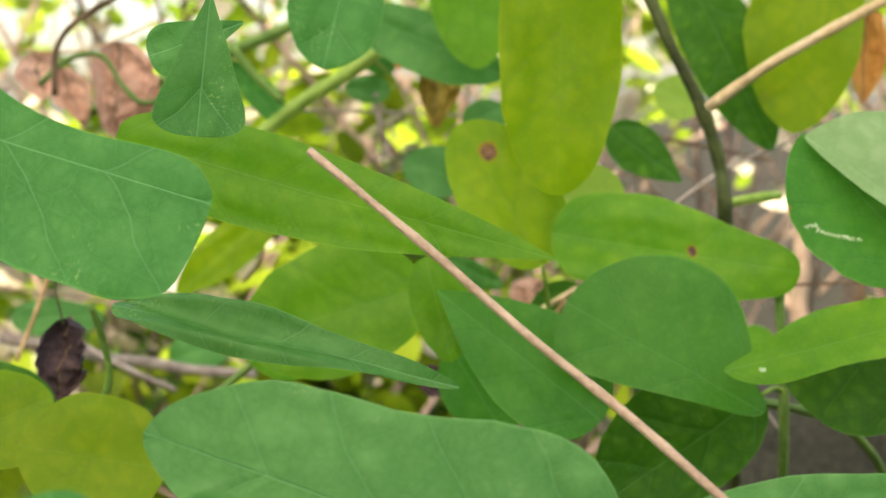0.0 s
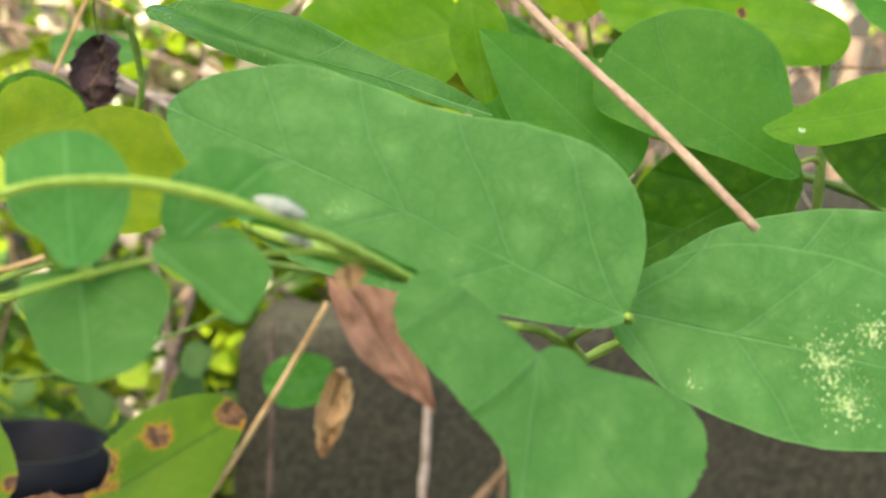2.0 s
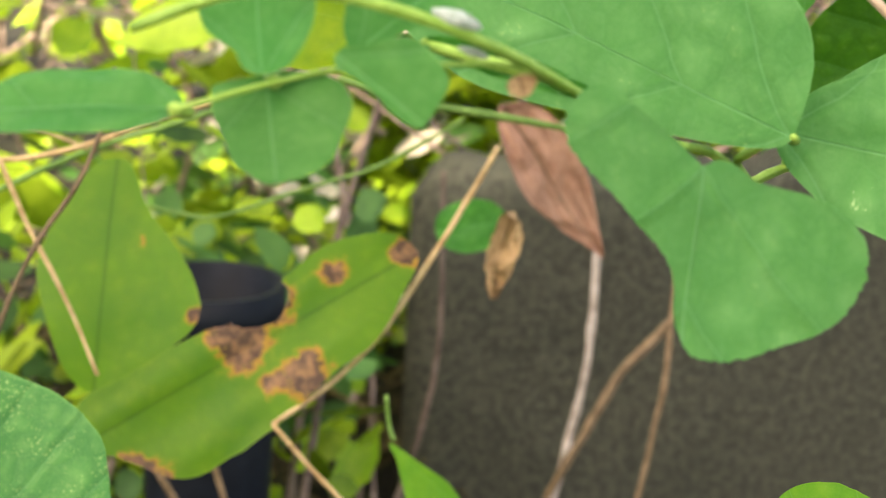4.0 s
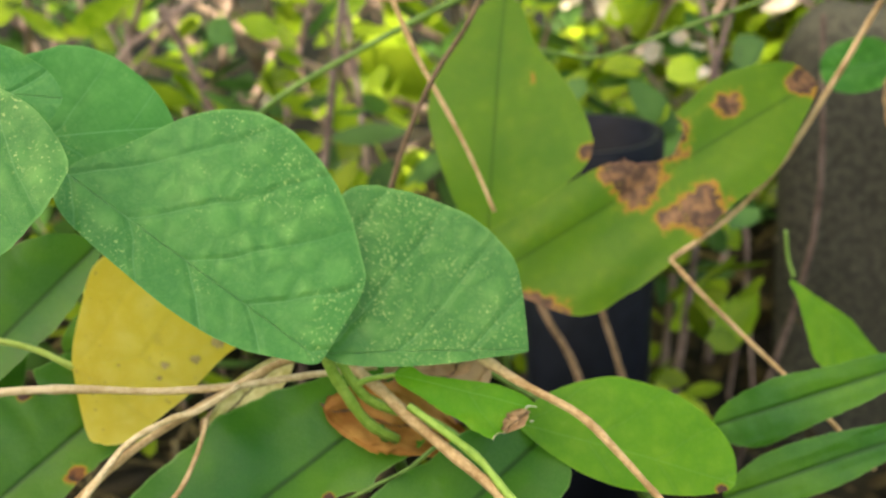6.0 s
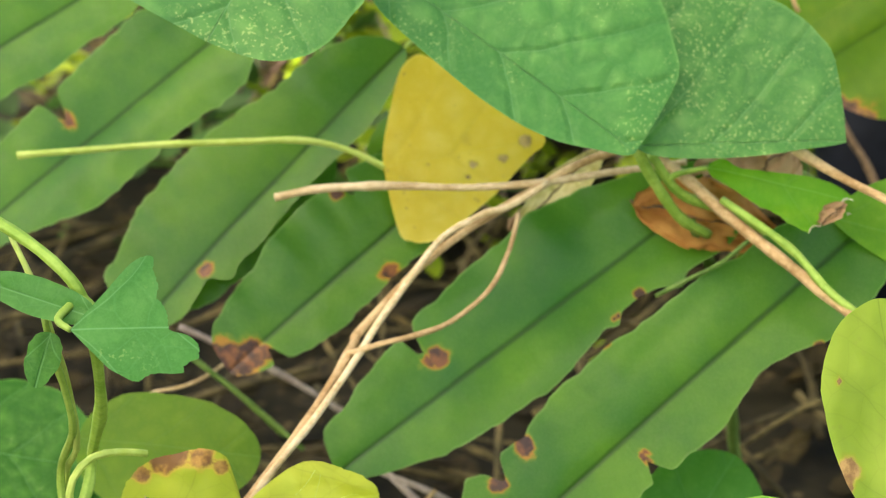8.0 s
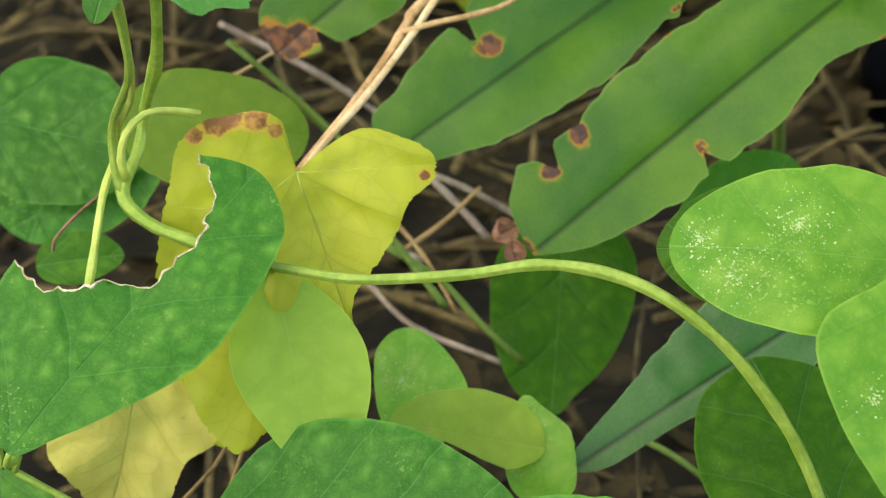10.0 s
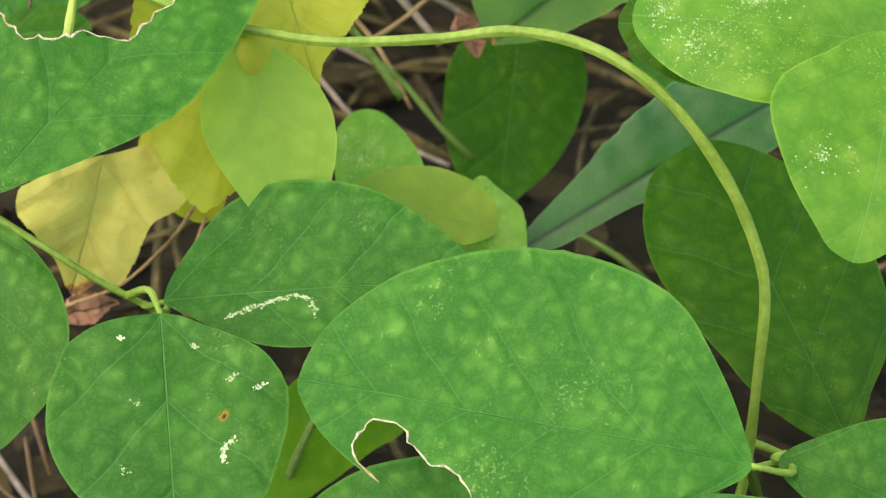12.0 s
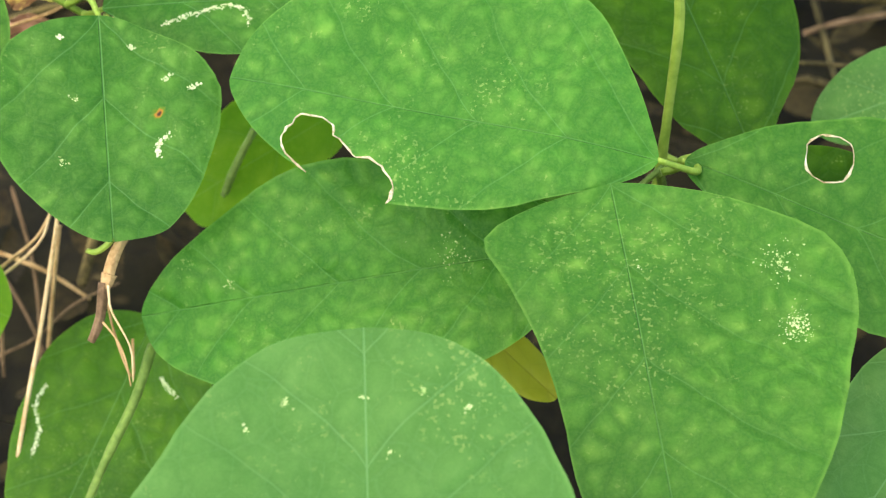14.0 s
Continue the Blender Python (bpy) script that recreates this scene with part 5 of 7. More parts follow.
leaf(fern_big, LEAF["fern"], (-0.1499, 0.4362, 0.2371), (-0.1998, 0.3863, 0.2049), (0.311, -0.715, 0.626), 0.0114, 0.0205, shape=((3.7, 7.3, 10.6, 10.4, 11.3, 11.4, 9.0, 6.1, 3.0), (13.9, 17.7, 19.6, 20.2, 20.5, 17.6, 15.4, 12.8, 9.1)), cup=.42, wave=.012, ripple=.08, ragged=.04, name="blade", blights=[((-0.1614, 0.4159, 0.2196), 0.0030), ((-0.2051, 0.3869, 0.2082), 0.0050), ((-0.2002, 0.3884, 0.2075), 0.0054), ((-0.1954, 0.3908, 0.2078), 0.0050), ((-0.1912, 0.3923, 0.2075), 0.0024), ((-0.1768, 0.4258, 0.2386), 0.0020)], bumps=[(0.387, -1, 0.00, 0.02), (0.844, -1, -0.74, 0.02), (0.263, 1, -0.33, 0.02)], fine=3.0)
leaf(fern_big, LEAF["fern"], (-0.1633, 0.4611, 0.2699), (-0.2326, 0.4020, 0.2103), (0.096, -0.760, 0.642), 0.0102, 0.0244, shape=((3.4, 6.8, 10.2, 9.6, 9.2, 10.0, 6.4, 7.2, 3.9), (6.3, 12.6, 16.7, 18.9, 22.8, 24.4, 24.0, 19.0, 17.6)), cup=.42, wave=.012, ripple=.08, ragged=.04, name="blade", blights=[((-0.2144, 0.4138, 0.2215), 0.0022)], bumps=[(0.789, -1, -0.26, 0.022), (0.752, -1, 0.46, 0.035), (0.895, -1, 0.09, 0.03)], fine=3.0)
leaf(fern_big, LEAF["fern"], (-0.2108, 0.4613, 0.2798), (-0.2865, 0.4113, 0.2322), (0.097, -0.760, 0.642), 0.0189, 0.0195, shape=((10.7, 17.2, 18.0, 17.3, 18.9, 18.4, 13.0, 9.2, 7.3), (7.0, 14.0, 19.5, 19.2, 17.8, 16.7, 15.0, 10.3, 5.2)), cup=.42, wave=.012, ripple=.08, ragged=.04, name="blade", blights=[((-0.2585, 0.4364, 0.2576), 0.0021)], bumps=[(0.569, 1, -0.56, 0.02), (0.569, 1, -0.04, 0.03)], fine=3.0)
leaf(fern_big, LEAF["fern"], (-0.2407, 0.4762, 0.2961), (-0.3096, 0.4254, 0.2652), (0.260, -0.730, 0.633), 0.0151, 0.0153, peak=.5, heel=3.6, point=3.0, cup=.42, wave=.012, ripple=.08, ragged=.04, name="blade", fine=3.0)
leaf(fern_big, LEAF["fern"], (0.0694, 0.4874, 0.2248), (0.0111, 0.4792, 0.2069), (0.033, -0.945, 0.325), 0.0100, 0.0079, shape=((2.0, 3.9, 5.6, 6.9, 7.9, 8.9, 10.0, 7.7, 3.9), (2.2, 4.5, 5.6, 6.1, 7.1, 7.9, 7.0, 5.2, 2.6)), cup=.15, wave=.012, ripple=.08, ragged=.04, name="blade", fine=3.0)
leaf(fern_big, LEAF["fern"], (0.0726, 0.4649, 0.2153), (0.0132, 0.4518, 0.1972), (0.109, -0.940, 0.323), 0.0070, 0.0082, shape=((1.4, 2.7, 4.1, 5.5, 6.9, 7.0, 6.2, 4.7, 2.4), (1.6, 3.2, 4.8, 6.3, 7.6, 8.2, 7.5, 5.3, 2.7)), cup=.15, wave=.012, ripple=.08, ragged=.04, blights=[((0.0520, 0.4571, 0.1995), 0.0015)], name="blade", fine=3.0)
leaf(fern_big, LEAF["fernsheen"], (-0.0435, 0.3607, 0.1655), (-0.1088, 0.3108, 0.1382), (0.153, -0.621, 0.768), 0.0101, 0.0171, shape=((3.3, 6.7, 10.0, 10.1, 8.9, 5.2, 4.4, 4.1, 2.2), (5.9, 11.8, 15.2, 17.1, 15.0, 11.6, 7.7, 5.0, 2.9)), cup=.2, wave=.012, ripple=.08, ragged=.04, blights=[((-0.0687, 0.3544, 0.1655), 0.0010)], name="blade", fine=3.0)
leaf(fern_big, LEAF["fern"], (-0.1222, 0.5089, 0.2625), (-0.1808, 0.4740, 0.2319), (0.186, -0.804, 0.565), 0.0106, 0.0106, heel=3.4, point=3.0, cup=.15, wave=.012, ripple=.08, ragged=.04, name="blade", fine=3.0)
leaf(fern_big, LEAF["fern"], (-0.1896, 0.4572, 0.2456), (-0.2316, 0.4149, 0.2120), (0.275, -0.765, 0.582), 0.0154, 0.0155, heel=3.4, point=3.0, cup=.15, wave=.012, ripple=.08, ragged=.04, name="blade", fine=3.0)
stem(fern_pale, STEM["moss"], 0.00153, 0.00156, (-0.0627, 0.5605, 0.2246), (-0.0566, 0.5879, 0.1790), (-0.0527, 0.6294, 0.1118))
leaf(fern_pale, LEAF["fernlight"], (-0.0607, 0.5636, 0.2393), (-0.0559, 0.5917, 0.3151), (-0.091, -0.932, 0.351), 0.0229, 0.0335, shape=((5.2, 10.4, 14.9, 19.2, 22.9, 20.5, 16.3, 11.1, 5.5), (6.0, 12.7, 24.3, 33.5, 30.5, 22.0, 11.8, 7.8, 4.4)), cup=.1, blights=[((-0.0273, 0.5703, 0.2656), 0.0031), ((-0.0456, 0.5806, 0.2883), 0.0015)], name="blade")
leaf(fern_pale, LEAF["fernlight"], (-0.0672, 0.5476, 0.2237), (0.0482, 0.5731, 0.2899), (-0.026, -0.917, 0.398), 0.0173, 0.0282, shape=((6.6, 13.2, 12.7, 12.8, 12.0, 14.6, 17.3, 13.8, 8.2), (2.6, 8.6, 26.0, 28.2, 26.5, 21.3, 19.0, 10.1, 4.0)), cup=.12, ragged=.015, bites=[((-0.0074, 0.5675, 0.2733), 0.0113), ((-0.0186, 0.5667, 0.2706), 0.0075)], blights=[((-0.0102, 0.5604, 0.2569), 0.0083), ((-0.0158, 0.5628, 0.2620), 0.0083), ((0.0095, 0.5577, 0.2518), 0.0064), ((-0.0102, 0.5642, 0.2655), 0.0098), ((-0.0017, 0.5662, 0.2708), 0.0075), ((0.0199, 0.5706, 0.2822), 0.0049), ((0.0114, 0.5562, 0.2484), 0.0083), ((0.0002, 0.5557, 0.2466), 0.0045), ((0.0454, 0.5733, 0.2903), 0.0064), ((-0.0446, 0.5449, 0.2188), 0.0064), ((-0.0372, 0.5439, 0.2171), 0.0045)], name="blade", rim=DRY["rust"])
leaf(fern_pale, LEAF["green"], (0.1017, 0.7571, 0.2525), (0.0697, 0.7584, 0.2479), (-0.089, -0.932, 0.351), 0.0119, 0.0115, peak=.5, point=2.4)
leaf(fern_pale, LEAF["bright"], (0.0403, 0.5658, 0.2216), (0.0761, 0.5544, 0.1916), (0.040, -0.917, 0.398), 0.0036, 0.0142, shape=((0.5, 1.0, 1.5, 2.6, 3.6, 2.3, 1.5, 1.0, 0.5), (1.0, 2.0, 5.4, 9.8, 14.2, 12.9, 8.7, 5.4, 2.7)))
stem(fern_pale, STEM["moss"], 0.00076, 0.00077, (0.0384, 0.5652, 0.2392), (0.0397, 0.5670, 0.2283), (0.0416, 0.5652, 0.2228))
stem(near_vine, STEM["green"], 0.00059, 0.00082, (-0.0174, 0.2123, 0.4162), (-0.0098, 0.2115, 0.4195), (-0.0034, 0.2106, 0.4213), (0.0062, 0.2089, 0.4217), (0.0160, 0.2098, 0.4198), (0.0265, 0.2132, 0.4157), (0.0414, 0.2304, 0.4067), (0.0568, 0.2464, 0.3971), (0.0676, 0.2590, 0.3929), (0.0777, 0.2712, 0.3854))
stem(near_vine, STEM["green"], 0.00073, 0.00069, (0.0777, 0.2712, 0.3854), (0.0736, 0.2647, 0.3903), (0.0757, 0.2597, 0.3938), (0.0775, 0.2579, 0.3969))
stem(near_vine, STEM["green"], 0.00039, 0.00038, (-0.0121, 0.2095, 0.4069), (-0.0095, 0.2092, 0.4077), (-0.0007, 0.2111, 0.4101), (0.0085, 0.2138, 0.4118), (0.0200, 0.2149, 0.4125), (0.0307, 0.2179, 0.4120), (0.0401, 0.2316, 0.4066))
stem(near_vine, STEM["green"], 0.00082, 0.00097, (0.0782, 0.2731, 0.3849), (0.0884, 0.2798, 0.3868), (0.1083, 0.2867, 0.3883), (0.1435, 0.2958, 0.3898), (0.1735, 0.3107, 0.3891))
leaf(near_vine, LEAF["sprout"], (-0.0013, 0.2105, 0.4113), (-0.0030, 0.2156, 0.4268), (-0.250, -0.928, 0.276), 0.0072, 0.0072, shape=((1.2, 2.3, 3.0, 5.9, 7.0, 7.2, 7.1, 6.5, 3.4), (2.6, 4.0, 5.5, 6.7, 7.2, 7.0, 5.9, 4.2, 2.2)), cup=.1, wave=.02)
leaf(near_vine, LEAF["sprout"], (-0.0009, 0.2158, 0.4104), (0.0006, 0.2051, 0.3992), (-0.205, -0.723, 0.660), 0.0101, 0.0069, shape=((3.3, 6.6, 9.1, 10.1, 10.1, 8.8, 7.7, 6.3, 4.1), (5.8, 6.7, 6.9, 6.7, 5.9, 5.3, 4.5, 2.7, 1.4)), cup=.1, wave=.025, ragged=.02)
leaf(near_vine, LEAF["sprout"], (0.0099, 0.2130, 0.4137), (0.0210, 0.2146, 0.4234), (-0.112, -0.952, 0.284), 0.0061, 0.0045, shape=((1.4, 3.2, 4.7, 5.8, 5.8, 6.1, 5.4, 3.9, 2.1), (0.2, 0.5, 0.7, 1.3, 1.9, 3.1, 4.5, 4.4, 3.2)), wave=.02, ragged=.02, petiole=False)
leaf(near_vine, LEAF["sprout"], (0.0077, 0.2064, 0.4149), (0.0183, 0.2007, 0.4077), (-0.236, -0.899, 0.369), 0.0071, 0.0012, shape=((1.0, 2.0, 3.3, 5.9, 7.1, 6.9, 6.5, 5.8, 3.8), (0.6, 1.2, 0.9, 0.7, 0.7, 1.1, 1.2, 1.0, 0.5)), wave=.02, petiole=False)
leaf(near_vine, LEAF["glaucous"], (0.0785, 0.2514, 0.3971), (0.0105, 0.2688, 0.4253), (-0.074, -0.918, 0.389), 0.0135, 0.0211, shape=((2.5, 5.0, 7.5, 9.7, 12.4, 13.5, 10.5, 6.7, 2.9), (10.9, 18.1, 21.1, 19.9, 16.7, 15.6, 14.1, 9.3, 4.5)), cup=.1, wave=.02)
lobed_leaf(near_vine, LEAF["glaucous"], (0.0582, 0.2234, 0.3984), (-0.149, -0.442, -0.884), (0.214, -0.888, 0.408), [(-126, 0.0022), (-86, 0.0083), (-84, 0.0109), (-89, 0.0151), (-86, 0.0214), (-80, 0.0254), (-74, 0.0273), (-64, 0.0286), (-51, 0.0283), (-34, 0.0266), (-15, 0.0265), (-4, 0.0258), (3, 0.0222), (7, 0.0174), (15, 0.0144), (32, 0.0131), (59, 0.0142), (75, 0.0171), (86, 0.0197), (96, 0.0208), (106, 0.0201), (115, 0.0182), (118, 0.0160), (117, 0.0138), (111, 0.0111), (109, 0.0074), (119, 0.0017)], petiole=False, cup=.05)
leaf(near_vine, LEAF["glaucous"], (0.0789, 0.2627, 0.3958), (0.1336, 0.2405, 0.3893), (-0.295, -0.864, 0.407), 0.0151, 0.0139, peak=.5, heel=1.7, point=2, cup=.1, wave=.02, flecks=[((0.1096, 0.2498, 0.3909), 0.0052, 210), ((0.1122, 0.2462, 0.3854), 0.0043, 200), ((0.1167, 0.2495, 0.3955), 0.0039, 120), ((0.0900, 0.2543, 0.3860), 0.0017, 20)])
leaf(near_vine, LEAF["glaucous"], (0.0883, 0.2721, 0.3948), (0.1432, 0.2572, 0.4050), (-0.306, -0.861, 0.406), 0.0123, 0.0055, peak=.45, heel=2.0, point=2.2, cup=.1)
leaf(near_vine, LEAF["sprout"], (-0.0111, 0.2140, 0.4062), (-0.0381, 0.2187, 0.4055), (-0.128, -0.570, 0.812), 0.0054, 0.0059, peak=.5, heel=1.7, point=2.2, cup=.3)
leaf(near_vine, LEAF["bright"], (0.1147, 0.2874, 0.3108), (0.0949, 0.2930, 0.3196), (0.004, -0.841, 0.541), 0.0076, 0.0088)
leaf(near_vine, LEAF["green"], (0.0207, 0.2353, 0.4123), (0.0444, 0.2298, 0.4063), (-0.151, -0.947, 0.283), 0.0019, 0.0015)
stem(upper_vine, STEM["moss"], 0.00088, 0.00092, (0.0055, 0.4670, 0.4240), (0.0082, 0.4709, 0.4146), (0.0093, 0.4748, 0.4020), (0.0030, 0.4852, 0.3855))
stem(upper_vine, STEM["moss"], 0.00127, 0.00140, (0.1944, 0.4642, 0.4225), (0.1944, 0.4621, 0.3987), (0.1954, 0.4646, 0.3724), (0.2110, 0.5030, 0.3222))
stem(upper_vine, STEM["moss"], 0.00125, 0.00134, (0.1010, 0.5494, 0.4247), (0.1238, 0.5230, 0.4104), (0.1415, 0.4980, 0.3990), (0.1897, 0.4870, 0.3883), (0.2302, 0.4979, 0.3742), (0.2735, 0.5474, 0.3366))
stem(upper_vine, STEM["moss"], 0.00111, 0.00125, (-0.0047, 0.5068, 0.3789), (0.0276, 0.5207, 0.3813), (0.0631, 0.5354, 0.4046), (0.1010, 0.5494, 0.4247))
leaf(upper_vine, LEAF["blue"], (-0.0264, 0.3183, 0.4731), (0.0234, 0.2985, 0.4578), (-0.266, -0.912, 0.313), 0.0091, 0.0203, shape=((3.2, 6.4, 9.1, 6.7, 5.4, 5.5, 6.2, 5.6, 2.8), (4.4, 8.7, 13.1, 17.9, 20.0, 20.2, 20.3, 18.4, 14.1)), cup=.08)
leaf(upper_vine, LEAF["bright"], (0.0118, 0.4127, 0.4673), (0.1065, 0.3801, 0.4397), (-0.244, -0.932, 0.267), 0.0107, 0.0119, peak=.32, heel=3, point=1.2)
leaf(upper_vine, LEAF["blue"], (0.0096, 0.3951, 0.4303), (0.0788, 0.3587, 0.4182), (-0.189, -0.627, 0.756), 0.0072, 0.0063, peak=.35, point=1.2)
leaf(upper_vine, LEAF["bright"], (0.0982, 0.4858, 0.4235), (0.0472, 0.4935, 0.4108), (-0.213, -0.936, 0.281), 0.0177, 0.0188, peak=.5, point=2)
leaf(upper_vine, LEAF["bright"], (0.0925, 0.4580, 0.4343), (0.0972, 0.4509, 0.4071), (-0.335, -0.924, 0.184), 0.0083, 0.0068, peak=.4)
leaf(upper_vine, LEAF["smooth"], (0.1318, 0.4315, 0.3927), (0.0936, 0.4474, 0.4269), (-0.144, -0.949, 0.281), 0.0141, 0.0157, peak=.35, point=1.2)
leaf(upper_vine, LEAF["smooth"], (0.1695, 0.4149, 0.3957), (0.1227, 0.4290, 0.4243), (-0.085, -0.942, 0.325), 0.0138, 0.0256, shape=((1.7, 3.5, 5.2, 7.5, 9.9, 12.2, 13.8, 13.5, 8.4), (2.7, 5.5, 14.8, 22.3, 25.6, 24.9, 20.8, 14.8, 7.4)))
leaf(upper_vine, LEAF["shade"], (0.1859, 0.4563, 0.3934), (0.1392, 0.4573, 0.3640), (-0.073, -0.993, 0.088), 0.0143, 0.0197, peak=.5)
leaf(upper_vine, LEAF["bright"], (0.1548, 0.4038, 0.4083), (0.2173, 0.4032, 0.4216), (-0.118, -0.844, 0.523), 0.0095, 0.0069, shape=((1.1, 2.3, 4.4, 7.7, 9.5, 8.9, 7.7, 6.4, 3.3), (2.9, 5.4, 6.6, 6.1, 5.9, 6.9, 5.9, 4.2, 2.1)), mines=[[(0.1630, 0.4023, 0.4077), (0.1644, 0.4022, 0.4079)]])
leaf(upper_vine, LEAF["shade"], (0.2218, 0.4292, 0.4071), (0.1819, 0.4313, 0.4025), (-0.070, -0.980, 0.185), 0.0193, 0.0090)
leaf(upper_vine, LEAF["bright"], (0.1344, 0.4853, 0.4383), (0.1971, 0.4559, 0.4276), (-0.316, -0.837, 0.447), 0.0150, 0.0148, shape=((7.1, 11.4, 14.2, 15.0, 13.7, 10.8, 8.4, 6.6, 3.9), (6.1, 12.1, 13.9, 14.8, 13.8, 12.9, 10.4, 7.8, 4.8)), blights=[((0.1701, 0.4694, 0.4335), 0.0014)])
# lit half of the next leaflet, added as a paler piece
leaf(upper_vine, LEAF["pale"], (0.2134, 0.3972, 0.4380), (0.1844, 0.4225, 0.4663), (-0.225, -0.830, 0.511), 0.0031, 0.0215, peak=.5, heel=2, point=1.5)
leaf(upper_vine, LEAF["smooth"], (0.2127, 0.4103, 0.4301), (0.1851, 0.4252, 0.4660), (-0.057, -0.935, 0.351), 0.0211, 0.0047, peak=.5, heel=2.2, point=1.5, blights=[((0.1771, 0.4183, 0.4457), 0.0009)], mines=[[(0.1805, 0.4165, 0.4414), (0.1836, 0.4166, 0.4420), (0.1855, 0.4158, 0.4403), (0.1905, 0.4150, 0.4390), (0.1955, 0.4144, 0.4382)]])
leaf(upper_vine, LEAF["olive"], (0.0231, 0.4541, 0.3824), (-0.0142, 0.4613, 0.3898), (-0.112, -0.932, 0.345), 0.0158, 0.0161, peak=.5)
leaf(upper_vine, LEAF["shade"], (-0.0282, 0.4751, 0.3920), (-0.0046, 0.4725, 0.4000), (-0.217, -0.914, 0.342), 0.0137, 0.0136)
leaf(upper_vine, LEAF["blue"], (0.0287, 0.3460, 0.4951), (0.0250, 0.3417, 0.4681), (-0.072, -0.983, 0.168), 0.0088, 0.0087, peak=.86, heel=.6, point=3, cup=.05)
leaf(upper_vine, LEAF["blue"], (0.0351, 0.3485, 0.4898), (0.0167, 0.3506, 0.4837), (-0.166, -0.971, 0.171), 0.0056, 0.0050, peak=.8, heel=.8, point=2.5)
leaf(upper_vine, LEAF["blue"], (0.0777, 0.4810, 0.5153), (0.0690, 0.4767, 0.4847), (-0.108, -0.980, 0.169), 0.0122, 0.0129, peak=.5)
leaf(upper_vine, LEAF["olive"], (0.1349, 0.4975, 0.4275), (0.1147, 0.5129, 0.4696), (-0.258, -0.941, 0.220), 0.0132, 0.0157, peak=.45, point=2, blights=[((0.1221, 0.5087, 0.4604), 0.0026)])
leaf(upper_vine, LEAF["lime"], (0.1638, 0.5203, 0.4353), (0.1434, 0.5320, 0.4524), (-0.288, -0.916, 0.280), 0.0124, 0.0142)
leaf(upper_vine, LEAF["bright"], (0.0722, 0.5243, 0.4123), (0.0518, 0.5266, 0.3994), (-0.218, -0.961, 0.172), 0.0135, 0.0102)
leaf(upper_vine, LEAF["olive"], (-0.0271, 0.4716, 0.3910), (-0.0053, 0.4674, 0.4008), (-0.299, -0.916, 0.267), 0.0121, 0.0135)
leaf(upper_vine, LEAF["smooth"], (0.1054, 0.4871, 0.4053), (0.1194, 0.4791, 0.3801), (-0.236, -0.956, 0.172), 0.0095, 0.0095)
leaf(upper_vine, LEAF["shade"], (0.1545, 0.5777, 0.4111), (0.1710, 0.5739, 0.3955), (-0.066, -0.984, 0.168), 0.0117, 0.0116)
stem(shrub, STEM["green"], 0.00267, 0.00281, (0.1514, 0.6894, 0.5205), (0.1273, 0.6829, 0.5034), (0.1045, 0.6814, 0.4865), (0.0778, 0.6806, 0.4692), (0.0603, 0.6830, 0.4527))
stem(shrub, STEM["moss"], 0.00238, 0.00238, (0.0059, 0.6960, 0.4726), (0.0296, 0.6919, 0.4845), (0.0532, 0.6876, 0.4938), (0.0832, 0.6822, 0.5058), (0.1090, 0.6777, 0.5187))
stem(shrub, STEM["moss"], 0.00147, 0.00126, (0.0621, 0.6656, 0.4982), (0.0700, 0.6632, 0.4886), (0.0799, 0.6603, 0.4779))
stem(shrub, STEM["dark"], 0.00157, 0.00245, (0.1773, 0.5294, 0.5096), (0.1844, 0.5266, 0.4920), (0.1949, 0.5280, 0.4727), (0.2022, 0.5303, 0.4548), (0.2046, 0.5334, 0.4350), (0.2175, 0.5636, 0.3947), (0.2537, 0.6525, 0.3155))
stem(shrub, STEM["green"], 0.00145, 0.00148, (0.2081, 0.5383, 0.4419), (0.2152, 0.5369, 0.4432), (0.2280, 0.5445, 0.4438))
stem(shrub, STEM["moss"], 0.00102, 0.00102, (-0.0079, 0.6589, 0.4853), (0.0023, 0.6574, 0.4943), (0.0143, 0.6549, 0.4955), (0.0210, 0.6527, 0.4848), (0.0277, 0.6508, 0.4782), (0.0358, 0.6493, 0.4805), (0.0381, 0.6497, 0.4926))
leaf(shrub, LEAF["olive"], (0.1402, 0.4875, 0.5318), (0.1352, 0.4825, 0.4486), (-0.255, -0.964, 0.073), 0.0171, 0.0172, peak=.5, point=2, cup=.05, blights=[((0.1276, 0.4865, 0.4749), 0.0005)])
leaf(shrub, LEAF["olive"], (0.2507, 0.5685, 0.5371), (0.2407, 0.5625, 0.4640), (-0.344, -0.931, 0.124), 0.0196, 0.0188, peak=.55, point=1.5)
leaf(shrub, LEAF["shade"], (0.2136, 0.6005, 0.5267), (0.2397, 0.5783, 0.4585), (-0.332, -0.928, 0.172), 0.0136, 0.0133, peak=.5, point=1.3)
leaf(shrub, LEAF["blue"], (0.1061, 0.6414, 0.5090), (0.1553, 0.6197, 0.4867), (-0.289, -0.919, 0.267), 0.0100, 0.0125, peak=.5, point=1.4)
leaf(shrub, LEAF["bright"], (0.1389, 0.6126, 0.5296), (0.1425, 0.6050, 0.4880), (-0.118, -0.978, 0.169), 0.0139, 0.0139)
leaf(shrub, LEAF["shade"], (0.1871, 0.5973, 0.4666), (0.2100, 0.5880, 0.4472), (-0.242, -0.955, 0.172), 0.0083, 0.0089, peak=.4, point=1.0)
leaf(shrub, LEAF["olive"], (0.0716, 0.6185, 0.4398), (0.0359, 0.6234, 0.4121), (-0.262, -0.949, 0.172), 0.0084, 0.0080, peak=.45, point=1.3)
